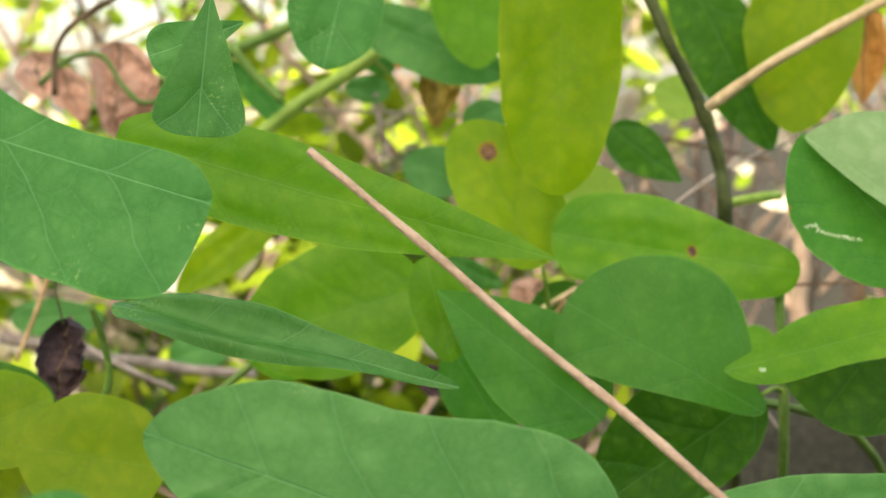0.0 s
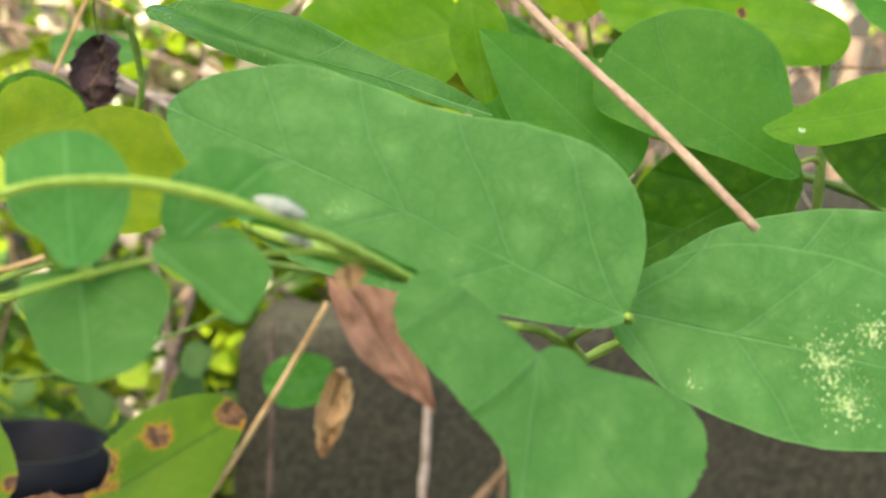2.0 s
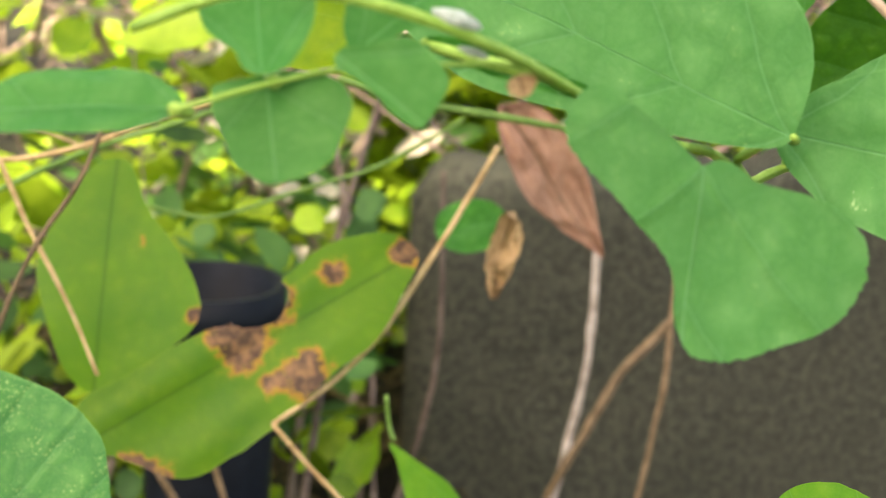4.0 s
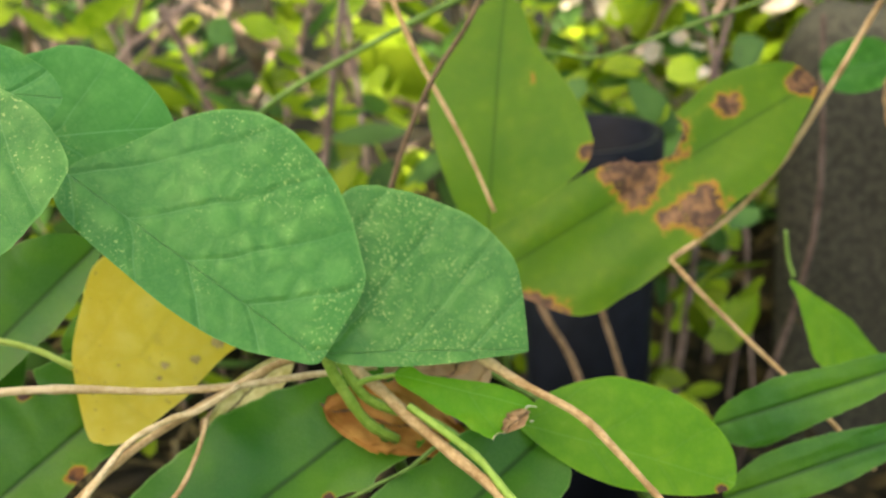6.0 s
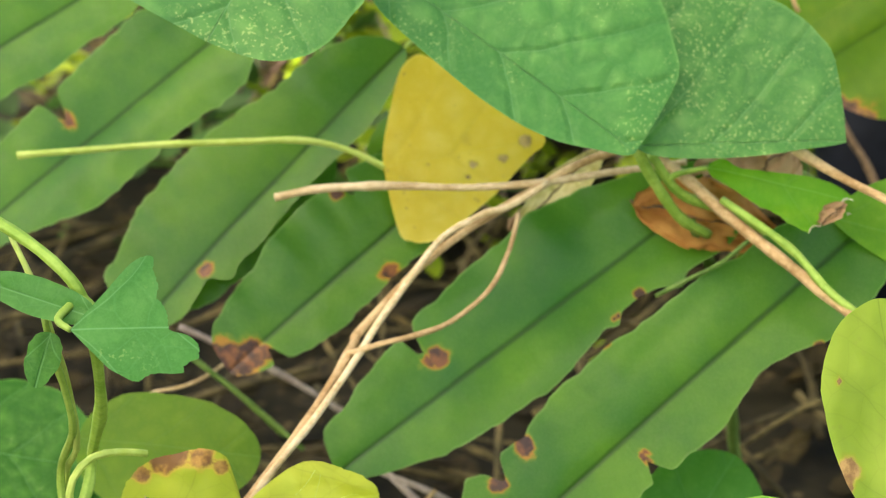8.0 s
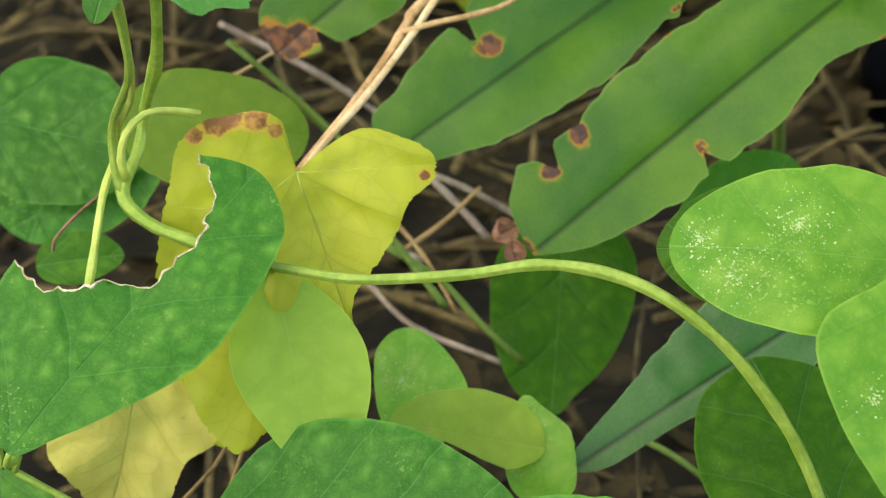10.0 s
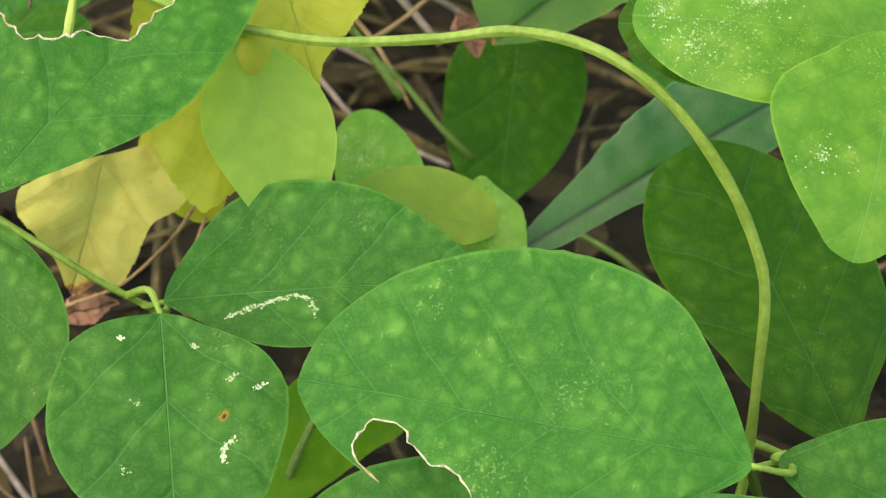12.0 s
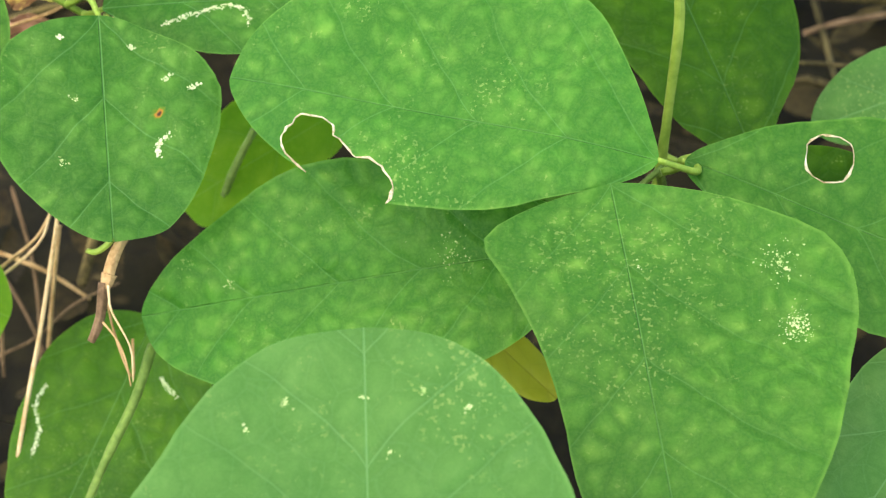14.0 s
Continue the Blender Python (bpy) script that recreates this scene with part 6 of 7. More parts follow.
leaf(shrub, LEAF["blue"], (0.1443, 0.6427, 0.4475), (0.1230, 0.6513, 0.4552), (-0.317, -0.933, 0.172), 0.0095, 0.0095)
leaf(shrub, LEAF["blue"], (0.1537, 0.6834, 0.4683), (0.1710, 0.6834, 0.4747), (-0.060, -0.984, 0.167), 0.0063, 0.0089)
leaf(shrub, LEAF["green"], (0.0819, 0.6784, 0.4706), (0.0628, 0.6870, 0.4937), (-0.224, -0.959, 0.172), 0.0048, 0.0065)
leaf(shrub, LEAF["blue"], (0.1261, 0.6910, 0.4821), (0.1090, 0.6964, 0.4836), (-0.286, -0.943, 0.172), 0.0056, 0.0056)
leaf(shrub, LEAF["lime"], (0.2522, 0.6834, 0.4734), (0.2357, 0.6910, 0.4829), (-0.328, -0.929, 0.172), 0.0092, 0.0092)
leaf(shrub, LEAF["green"], (0.1085, 0.7022, 0.5271), (0.1258, 0.6891, 0.4887), (-0.329, -0.929, 0.172), 0.0089, 0.0134)
leaf(shrub, LEAF["green"], (0.1297, 0.6069, 0.4213), (0.1477, 0.5977, 0.4125), (-0.280, -0.892, 0.356), 0.0036, 0.0044)
leaf(shrub, LEAF["bright"], (0.2285, 0.5813, 0.3921), (0.2412, 0.5790, 0.3909), (-0.138, -0.925, 0.355), 0.0051, 0.0051)
leaf(shrub, LEAF["blue"], (-0.0226, 0.7187, 0.3957), (0.0123, 0.7075, 0.3955), (-0.285, -0.890, 0.356), 0.0069, 0.0080)
leaf(shrub, LEAF["blue"], (0.0406, 0.7534, 0.3704), (0.0688, 0.7470, 0.3795), (-0.314, -0.880, 0.355), 0.0088, 0.0087)
petioles(STEM["green"])

# ---- twigs and dry stems ----
tagged(stem(None, STEM["pink"], 0.00071, 0.00072, (0.0401, 0.2957, 0.4655), (0.0571, 0.2855, 0.4499), (0.0730, 0.2757, 0.4351), (0.0866, 0.2665, 0.4227), (0.0997, 0.2574, 0.4095), name="twig"), "thin pinkish dry stem crossing the leaves", "twig")
tagged(stem(None, STEM["pale"], 0.00076, 0.00072, (0.1150, 0.2233, 0.4883), (0.1008, 0.2358, 0.4791), (0.0928, 0.2472, 0.4714), name="twig"), "pale dry twig close by", "twig")
tagged(stem(None, STEM["gray"], 0.00071, 0.00058, (0.0691, 0.7239, 0.4760), (0.1094, 0.7153, 0.4746), (0.1608, 0.7145, 0.4717), name="twig"), "grey dead twig among the vines", "twig")
tagged(stem(None, STEM["gray"], 0.00110, 0.00110, (0.1207, 0.6929, 0.4811), (0.1219, 0.6919, 0.4711), (0.1236, 0.6905, 0.4566), name="twig"), "short broken brown twig", "twig")
tagged(stem(None, STEM["brown"], 0.00110, 0.00098, (0.0243, 0.6340, 0.5177), (0.0066, 0.6370, 0.5072), (-0.0015, 0.6379, 0.4966), (-0.0028, 0.6370, 0.4808), name="twig"), "dark curved dead twig", "twig")
tagged(stem(None, STEM["tan"], 0.00039, 0.00039, (-0.0221, 0.6834, 0.4997), (0.0087, 0.6768, 0.4985), (0.0399, 0.6711, 0.5101), name="twig"), "thin tan tendril among the vines", "twig")
tagged(stem(None, STEM["gray"], 0.00061, 0.00050, (0.2050, 0.5899, 0.4374), (0.2247, 0.5867, 0.4512), (0.2522, 0.5919, 0.4605), name="twig"), "grey dead twig among the vines", "twig")
tagged(stem(None, STEM["brown"], 0.00055, 0.00056, (0.2215, 0.6703, 0.4638), (0.2474, 0.6644, 0.4573), (0.2773, 0.6679, 0.4515), name="twig"), "brown dead twig among the vines", "twig")
tagged(stem(None, STEM["tan"], 0.00069, 0.00069, (-0.0214, 0.5962, 0.4314), (-0.0037, 0.5918, 0.4222), (0.0088, 0.5938, 0.4151), name="twig"), "tan dry stem among the vines", "twig")
tagged(stem(None, STEM["tan"], 0.00066, 0.00066, (-0.0166, 0.5721, 0.3966), (-0.0109, 0.5720, 0.4107), (-0.0062, 0.5719, 0.4230), name="twig"), "tan dry stem among the vines", "twig")
tagged(stem(None, STEM["gray"], 0.00227, 0.00204, (-0.0279, 0.7376, 0.3848), (0.0055, 0.7301, 0.3784), (0.0394, 0.7326, 0.3708), (0.0743, 0.7350, 0.3653), name="twig"), "fallen grey branch among the vines", "twig")
tagged(stem(None, STEM["gray"], 0.00117, 0.00106, (-0.0009, 0.6709, 0.3914), (0.0192, 0.6658, 0.3806), (0.0380, 0.6714, 0.3704), name="twig"), "grey dead twig among the vines", "twig")
tagged(stem(None, STEM["tan"], 0.00071, 0.00060, (0.0329, 0.6030, 0.4018), (0.0439, 0.6003, 0.3959), (0.0578, 0.6071, 0.3896), name="twig"), "tan dry stem among the vines", "twig")
tagged(stem(None, STEM["gray"], 0.00078, 0.00079, (0.0990, 0.6530, 0.4336), (0.1112, 0.6501, 0.4292), (0.1357, 0.6548, 0.4250), name="twig"), "grey dead twig among the vines", "twig")
tagged(stem(None, STEM["pale"], 0.00083, 0.00071, (0.1450, 0.5795, 0.4027), (0.1563, 0.5773, 0.4063), (0.1677, 0.5754, 0.4127), name="twig"), "pale broken twig among the vines", "twig")
tagged(stem(None, STEM["tan"], 0.00095, 0.00083, (0.1541, 0.5770, 0.3958), (0.1599, 0.5764, 0.4034), (0.1638, 0.5760, 0.4090), name="twig"), "tan broken twig among the vines", "twig")
tagged(stem(None, STEM["brown"], 0.00063, 0.00063, (0.0615, 0.6388, 0.4130), (0.0677, 0.6381, 0.4210), (0.0701, 0.6385, 0.4332), name="twig"), "brown dead twig among the vines", "twig")
tagged(stem(None, STEM["pink"], 0.00549, 0.00568, (0.4691, 1.0839, 0.3896), (0.4661, 1.0818, 0.3528), (0.4629, 1.0792, 0.3087), (0.4610, 1.0815, 0.0590), (0.4596, 1.0848, -0.1763), name="twig"), "pinkish bare stem among the vines", "twig")
tagged(stem(None, STEM["brown"], 0.00379, 0.00391, (0.5223, 1.1129, 0.3785), (0.5232, 1.1104, 0.3480), (0.5236, 1.1069, 0.3023), (0.5260, 1.1077, 0.0442), (0.5289, 1.1095, -0.1988), name="twig"), "dark bare stem among the vines", "twig")
tagged(stem(None, STEM["brown"], 0.00049, 0.00049, (0.2299, 0.5786, 0.4087), (0.2454, 0.5755, 0.4108), (0.2778, 0.5687, 0.4123), name="twig"), "thin brown twig among the vines", "twig")
tagged(stem(None, STEM["gray"], 0.00059, 0.00047, (0.2257, 0.5559, 0.3745), (0.2293, 0.5545, 0.3679), (0.2348, 0.5527, 0.3613), name="twig"), "grey dead twig among the vines", "twig")
tagged(stem(None, STEM["tan"], 0.00101, 0.00093, (-0.1558, 0.5617, 0.3267), (-0.1341, 0.5624, 0.3288), (-0.1178, 0.5623, 0.3285), (-0.0918, 0.5675, 0.3184), (-0.0663, 0.5707, 0.3219), (-0.0445, 0.5783, 0.3293), (-0.0186, 0.5861, 0.3373), name="twig"), "tan woody vine stem", "twig")
tagged(stem(None, STEM["tan"], 0.00081, 0.00071, (-0.1124, 0.5824, 0.3257), (-0.0940, 0.5849, 0.3271), (-0.0793, 0.5870, 0.3238), (-0.0647, 0.5902, 0.3173), name="twig"), "tan woody tendril among the vines", "twig")
tagged(stem(None, STEM["tan"], 0.00091, 0.00067, (-0.0899, 0.5645, 0.3191), (-0.0822, 0.5589, 0.3017), (-0.0728, 0.5520, 0.2866), (-0.0634, 0.5436, 0.2701), (-0.0563, 0.5367, 0.2552), name="twig"), "hanging tan dry stem", "twig")
tagged(stem(None, STEM["brown"], 0.00077, 0.00088, (-0.0521, 0.5541, 0.3520), (-0.0556, 0.5481, 0.3335), (-0.0636, 0.5422, 0.3150), (-0.0741, 0.5374, 0.2999), (-0.0833, 0.5334, 0.2808), (-0.0894, 0.5305, 0.2621), name="twig"), "hanging reddish brown dry stem", "twig")
tagged(stem(None, STEM["moss"], 0.00122, 0.00147, (0.1383, 0.6118, 0.3191), (0.1087, 0.6132, 0.3234), (0.0792, 0.6145, 0.3277), (0.0476, 0.6160, 0.3323), (0.0200, 0.6183, 0.3394), name="twig"), "green creeping stem among the vines", "twig")
tagged(stem(None, STEM["moss"], 0.00117, 0.00099, (-0.1653, 0.6312, 0.2487), (-0.1453, 0.6319, 0.2670), (-0.1236, 0.6310, 0.2808), (-0.0960, 0.6304, 0.2951), (-0.0708, 0.6290, 0.3073), (-0.0440, 0.6271, 0.3176), (-0.0177, 0.6249, 0.3272), name="twig"), "long green climbing stem", "twig")
tagged(stem(None, STEM["moss"], 0.00065, 0.00077, (-0.0541, 0.6431, 0.2857), (-0.0373, 0.6421, 0.2827), (-0.0226, 0.6418, 0.2817), (0.0110, 0.6453, 0.2927), (0.0380, 0.6433, 0.3027), (0.0687, 0.6439, 0.3210), name="twig"), "green tendril among the vines", "twig")
tagged(stem(None, STEM["tan"], 0.00110, 0.00092, (0.0782, 0.6114, 0.3178), (0.0648, 0.5996, 0.2974), (0.0526, 0.5888, 0.2801), (0.0384, 0.5727, 0.2628), (0.0248, 0.5634, 0.2499), (0.0114, 0.5552, 0.2408), (0.0001, 0.5481, 0.2351), name="twig"), "ochre dry fern stalk", "twig")
tagged(stem(None, STEM["tan"], 0.00092, 0.00079, (0.0001, 0.5481, 0.2351), (0.0112, 0.5396, 0.2249), (0.0275, 0.5300, 0.2111), (0.0472, 0.5193, 0.1942), (0.0635, 0.5137, 0.1769), name="twig"), "tan dry stem among the vines", "twig")
tagged(stem(None, STEM["gray"], 0.00206, 0.00232, (0.1730, 0.9184, 0.1946), (0.1712, 0.9074, 0.1601), (0.1651, 0.8945, 0.1198), (0.1561, 0.8834, 0.0853), (0.1494, 0.8742, 0.0565), (0.1501, 0.8722, 0.0176), (0.1533, 0.8619, -0.0803), name="twig"), "pale grey bare stem before the slab", "twig")
tagged(stem(None, STEM["brown"], 0.00248, 0.00215, (0.2307, 0.8675, 0.1996), (0.2021, 0.8588, 0.1723), (0.1792, 0.8518, 0.1505), (0.1649, 0.8448, 0.1287), (0.1506, 0.8370, 0.1042), (0.1407, 0.8405, 0.0825), name="twig"), "mossy brown twig before the slab", "twig")
tagged(stem(None, STEM["brown"], 0.00160, 0.00161, (0.2092, 0.8806, 0.2405), (0.2049, 0.8614, 0.1805), (0.1992, 0.8474, 0.1369), (0.1878, 0.8317, 0.0878), (0.1812, 0.8277, 0.0425), name="twig"), "brown hanging twig before the slab", "twig")
tagged(stem(None, STEM["pale"], 0.00108, 0.00092, (-0.1847, 0.3990, 0.2489), (-0.1721, 0.4016, 0.2508), (-0.1541, 0.4061, 0.2498), (-0.1342, 0.4094, 0.2477), (-0.1145, 0.4144, 0.2473), (-0.0931, 0.4202, 0.2483), (-0.0804, 0.4254, 0.2484), name="twig"), "dry tan tendril with a cut end", "twig")
tagged(stem(None, STEM["tan"], 0.00118, 0.00110, (-0.1807, 0.3069, 0.1961), (-0.1709, 0.3259, 0.2064), (-0.1634, 0.3487, 0.2139), (-0.1582, 0.3675, 0.2214), (-0.1572, 0.3722, 0.2235), (-0.1446, 0.3897, 0.2338), (-0.1343, 0.3999, 0.2396), (-0.1235, 0.4082, 0.2439), (-0.1070, 0.4201, 0.2499), (-0.0934, 0.4311, 0.2509), name="twig"), "bundled thick dry tan stem", "twig")
tagged(stem(None, STEM["pale"], 0.00087, 0.00081, (-0.1730, 0.3148, 0.2035), (-0.1684, 0.3277, 0.2087), (-0.1615, 0.3461, 0.2146), (-0.1555, 0.3659, 0.2214), (-0.1526, 0.3721, 0.2255), (-0.1450, 0.3831, 0.2345), (-0.1386, 0.3926, 0.2411), (-0.1300, 0.4007, 0.2437), (-0.1238, 0.4049, 0.2442), (-0.1144, 0.4126, 0.2478), name="twig"), "bundled pale dry stem", "twig")
tagged(stem(None, STEM["tan"], 0.00068, 0.00062, (-0.1581, 0.3641, 0.2215), (-0.1504, 0.3679, 0.2227), (-0.1419, 0.3718, 0.2237), (-0.1344, 0.3767, 0.2250), (-0.1257, 0.3839, 0.2303), (-0.1220, 0.3927, 0.2370), (-0.1209, 0.4027, 0.2429), name="twig"), "thin curved dry tendril", "twig")
tagged(stem(None, STEM["tan"], 0.00144, 0.00127, (-0.0876, 0.4158, 0.2546), (-0.0783, 0.4099, 0.2493), (-0.0679, 0.4035, 0.2421), (-0.0549, 0.3970, 0.2336), (-0.0435, 0.3909, 0.2268), (-0.0351, 0.3853, 0.2228), (-0.0216, 0.3836, 0.2125), name="twig"), "thick dry tan stem", "twig")
tagged(stem(None, STEM["green"], 0.00097, 0.00093, (-0.0693, 0.4048, 0.2462), (-0.0590, 0.3991, 0.2411), (-0.0512, 0.3961, 0.2356), (-0.0434, 0.3895, 0.2290), (-0.0351, 0.3856, 0.2237), name="twig"), "green stalk among the vines", "twig")
tagged(stem(None, STEM["tan"], 0.00114, 0.00094, (-0.0517, 0.4115, 0.2572), (-0.0383, 0.4076, 0.2497), (-0.0258, 0.4050, 0.2433), (-0.0161, 0.4011, 0.2345), (-0.0031, 0.3951, 0.2214), name="twig"), "dry tan stem over the leaflet", "twig")
tagged(stem(None, STEM["pale"], 0.00046, 0.00046, (-0.0578, 0.4256, 0.2184), (-0.0417, 0.4243, 0.2110), (-0.0330, 0.4217, 0.2075), name="twig"), "pale dry stem end", "twig")
tagged(stem(None, STEM["moss"], 0.00092, 0.00093, (-0.2303, 0.4268, 0.1886), (-0.2158, 0.4255, 0.1767), (-0.2030, 0.4276, 0.1607), name="twig"), "green stalk in shade", "twig")
tagged(stem(None, STEM["moss"], 0.00072, 0.00072, (-0.2254, 0.4234, 0.1879), (-0.2093, 0.4218, 0.1742), (-0.1948, 0.4197, 0.1608), name="twig"), "green stalk in shade", "twig")
tagged(stem(None, STEM["gray"], 0.00103, 0.00092, (-0.2534, 0.4765, 0.1721), (-0.2265, 0.4774, 0.1578), (-0.1937, 0.4811, 0.1336), name="twig"), "grey stalk in shade", "twig")
tagged(stem(None, STEM["gray"], 0.00092, 0.00093, (-0.1769, 0.4237, 0.1533), (-0.1573, 0.4244, 0.1443), (-0.1387, 0.4277, 0.1298), name="twig"), "grey stalk in shade", "twig")
tagged(stem(None, STEM["moss"], 0.00089, 0.00090, (-0.1765, 0.3919, 0.1443), (-0.1615, 0.3901, 0.1361), (-0.1475, 0.3853, 0.1239), (-0.1381, 0.3866, 0.1132), name="twig"), "green stalk in shade", "twig")
tagged(stem(None, STEM["moss"], 0.00089, 0.00090, (-0.1054, 0.3782, 0.0981), (-0.0921, 0.3769, 0.0912), (-0.0771, 0.3774, 0.0774), name="twig"), "green stalk in shade", "twig")
tagged(stem(None, STEM["gray"], 0.00075, 0.00075, (-0.1941, 0.4185, 0.1172), (-0.1773, 0.4138, 0.1040), (-0.1518, 0.4174, 0.0910), name="twig"), "grey stalk in shade", "twig")
tagged(stem(None, STEM["tan"], 0.00050, 0.00043, (-0.1863, 0.2937, 0.1488), (-0.1923, 0.2919, 0.1394), (-0.2047, 0.2870, 0.1277), (-0.2194, 0.2845, 0.1204), name="twig"), "tan dry stem among the vines", "twig")
tagged(stem(None, STEM["tan"], 0.00042, 0.00044, (-0.1866, 0.3006, 0.1410), (-0.1937, 0.2996, 0.1239), (-0.2024, 0.2978, 0.1064), name="twig"), "tan dry stem among the vines", "twig")
tagged(stem(None, STEM["pale"], 0.00050, 0.00052, (-0.1874, 0.2353, 0.1053), (-0.1891, 0.2275, 0.0885), (-0.1911, 0.2177, 0.0693), (-0.1934, 0.2004, 0.0410), (-0.1940, 0.1929, 0.0243), name="twig"), "pale dry grass stalk", "twig")
tagged(stem(None, STEM["pale"], 0.00034, 0.00035, (-0.1928, 0.2426, 0.0996), (-0.1944, 0.2365, 0.0926), (-0.2044, 0.2329, 0.0828), (-0.2128, 0.2332, 0.0772), name="twig"), "pale thin tendril among the vines", "twig")
tagged(stem(None, STEM["tan"], 0.00059, 0.00050, (-0.2342, 0.2824, 0.0466), (-0.2177, 0.2819, 0.0420), (-0.2057, 0.2833, 0.0329), name="twig"), "tan dry stem among the vines", "twig")
tagged(stem(None, STEM["brown"], 0.00089, 0.00055, (-0.1666, 0.2292, 0.1089), (-0.1686, 0.2189, 0.1049), (-0.1681, 0.2109, 0.0999), (-0.1680, 0.2040, 0.0947), name="twig"), "brown withered flower stalk", "twig")
tagged(stem(None, STEM["green"], 0.00040, 0.00032, (-0.1745, 0.2197, 0.1073), (-0.1711, 0.2209, 0.1079), (-0.1684, 0.2235, 0.1104), name="twig"), "curled green tendril among the vines", "twig")
tagged(stem(None, STEM["tan"], 0.00032, 0.00024, (-0.1692, 0.2163, 0.1019), (-0.1658, 0.2104, 0.0940), (-0.1596, 0.2042, 0.0851), (-0.1610, 0.2098, 0.0921), name="twig"), "thin pale tendril among the vines", "twig")
tagged(stem(None, STEM["tan"], 0.00042, 0.00043, (-0.2132, 0.2254, 0.0761), (-0.2053, 0.2330, 0.0840), (-0.1978, 0.2412, 0.0894), (-0.1955, 0.2475, 0.0937), name="twig"), "tan dry grass stalk", "twig")
tagged(stem(None, STEM["gray"], 0.00099, 0.00088, (-0.2775, 0.3344, 0.0207), (-0.2606, 0.3255, 0.0036), (-0.2467, 0.3137, -0.0165), name="twig"), "grey stalk in shade", "twig")
tagged(stem(None, STEM["gray"], 0.00103, 0.00091, (-0.2727, 0.3416, -0.0052), (-0.2499, 0.3413, -0.0124), (-0.2218, 0.3356, -0.0286), name="twig"), "grey stalk in shade", "twig")
tagged(stem(None, STEM["tan"], 0.00062, 0.00054, (-0.1993, 0.2575, 0.0811), (-0.1986, 0.2491, 0.0695), (-0.1993, 0.2423, 0.0520), name="twig"), "tan dry stalk among the vines", "twig")
tagged(stem(None, STEM["gray"], 0.00099, 0.00088, (-0.2514, 0.3124, -0.0082), (-0.2423, 0.2983, -0.0274), (-0.2391, 0.2783, -0.0522), name="twig"), "grey stalk in shade", "twig")
tagged(stem(None, STEM["brown"], 0.00106, 0.00106, (-0.0171, 0.4563, 0.0460), (-0.0047, 0.4615, 0.0493), (0.0152, 0.4683, 0.0528), name="twig"), "brown stalk in shade", "twig")
tagged(stem(None, STEM["moss"], 0.00055, 0.00050, (-0.0865, 0.4006, 0.2213), (-0.0784, 0.4013, 0.2258), (-0.0699, 0.4039, 0.2294), (-0.0621, 0.4072, 0.2350), name="twig"), "knotty green stalk between fern blades", "twig")
tagged(stem(None, STEM["dark"], 0.00030, 0.00030, (-0.0017, 0.5088, 0.4145), (-0.0033, 0.5098, 0.4233), (-0.0033, 0.5105, 0.4328), name="twig"), "dark thread holding the dead leaf", "twig")
tagged(stem(None, STEM["brown"], 0.00152, 0.00152, (-0.0560, 0.6593, 0.2051), (-0.0471, 0.6511, 0.1796), (-0.0371, 0.6457, 0.1627), (-0.0293, 0.6396, 0.1436), (-0.0238, 0.6328, 0.1224), name="twig"), "brown stalk before the flower pot", "twig")
tagged(stem(None, STEM["brown"], 0.00140, 0.00140, (-0.0308, 0.6687, 0.2017), (-0.0241, 0.6604, 0.1759), (-0.0184, 0.6549, 0.1587), (-0.0116, 0.6487, 0.1393), (-0.0060, 0.6418, 0.1178), name="twig"), "brown stalk before the flower pot", "twig")
tagged(stem(None, STEM["brown"], 0.00056, 0.00045, (-0.2320, 0.2765, 0.0824), (-0.2246, 0.2634, 0.0711), (-0.2159, 0.2510, 0.0602), (-0.2114, 0.2388, 0.0424), name="twig"), "brown dry grass stalk", "twig")
tagged(stem(None, STEM["brown"], 0.00049, 0.00049, (-0.2515, 0.2886, 0.0534), (-0.2393, 0.2856, 0.0458), (-0.2263, 0.2791, 0.0330), (-0.2163, 0.2718, 0.0202), name="twig"), "brown dry grass stalk", "twig")
tagged(stem(None, STEM["brown"], 0.00046, 0.00038, (-0.2190, 0.2426, 0.0425), (-0.2068, 0.2491, 0.0475), (-0.1997, 0.2604, 0.0514), (-0.1905, 0.2702, 0.0531), name="twig"), "brown dry grass stalk", "twig")
tagged(stem(None, STEM["brown"], 0.00062, 0.00051, (-0.2385, 0.3091, 0.0481), (-0.2282, 0.2953, 0.0290), (-0.2230, 0.2815, 0.0111), (-0.2200, 0.2629, -0.0120), name="twig"), "brown dry grass stalk", "twig")
tagged(stem(None, STEM["brown"], 0.00059, 0.00049, (-0.2588, 0.3162, 0.0729), (-0.2495, 0.3110, 0.0623), (-0.2410, 0.3020, 0.0464), name="twig"), "brown dry grass stalk", "twig")
tagged(stem(None, STEM["moss"], 0.00105, 0.00097, (-0.1579, 0.2134, 0.0878), (-0.1599, 0.2054, 0.0786), (-0.1640, 0.1952, 0.0673), (-0.1673, 0.1869, 0.0581), name="twig"), "green stalk over the shaded leaf", "twig")
tagged(stem(None, STEM["tan"], 0.00069, 0.00059, (-0.1737, 0.3949, 0.1405), (-0.1616, 0.4020, 0.1480), (-0.1526, 0.4084, 0.1558), name="twig"), "tan dry stalk in shade", "twig")
tagged(stem(None, STEM["pale"], 0.00063, 0.00052, (-0.2422, 0.4247, 0.1754), (-0.2292, 0.4290, 0.1773), (-0.2145, 0.4364, 0.1852), name="twig"), "pale dry stalk in shade", "twig")
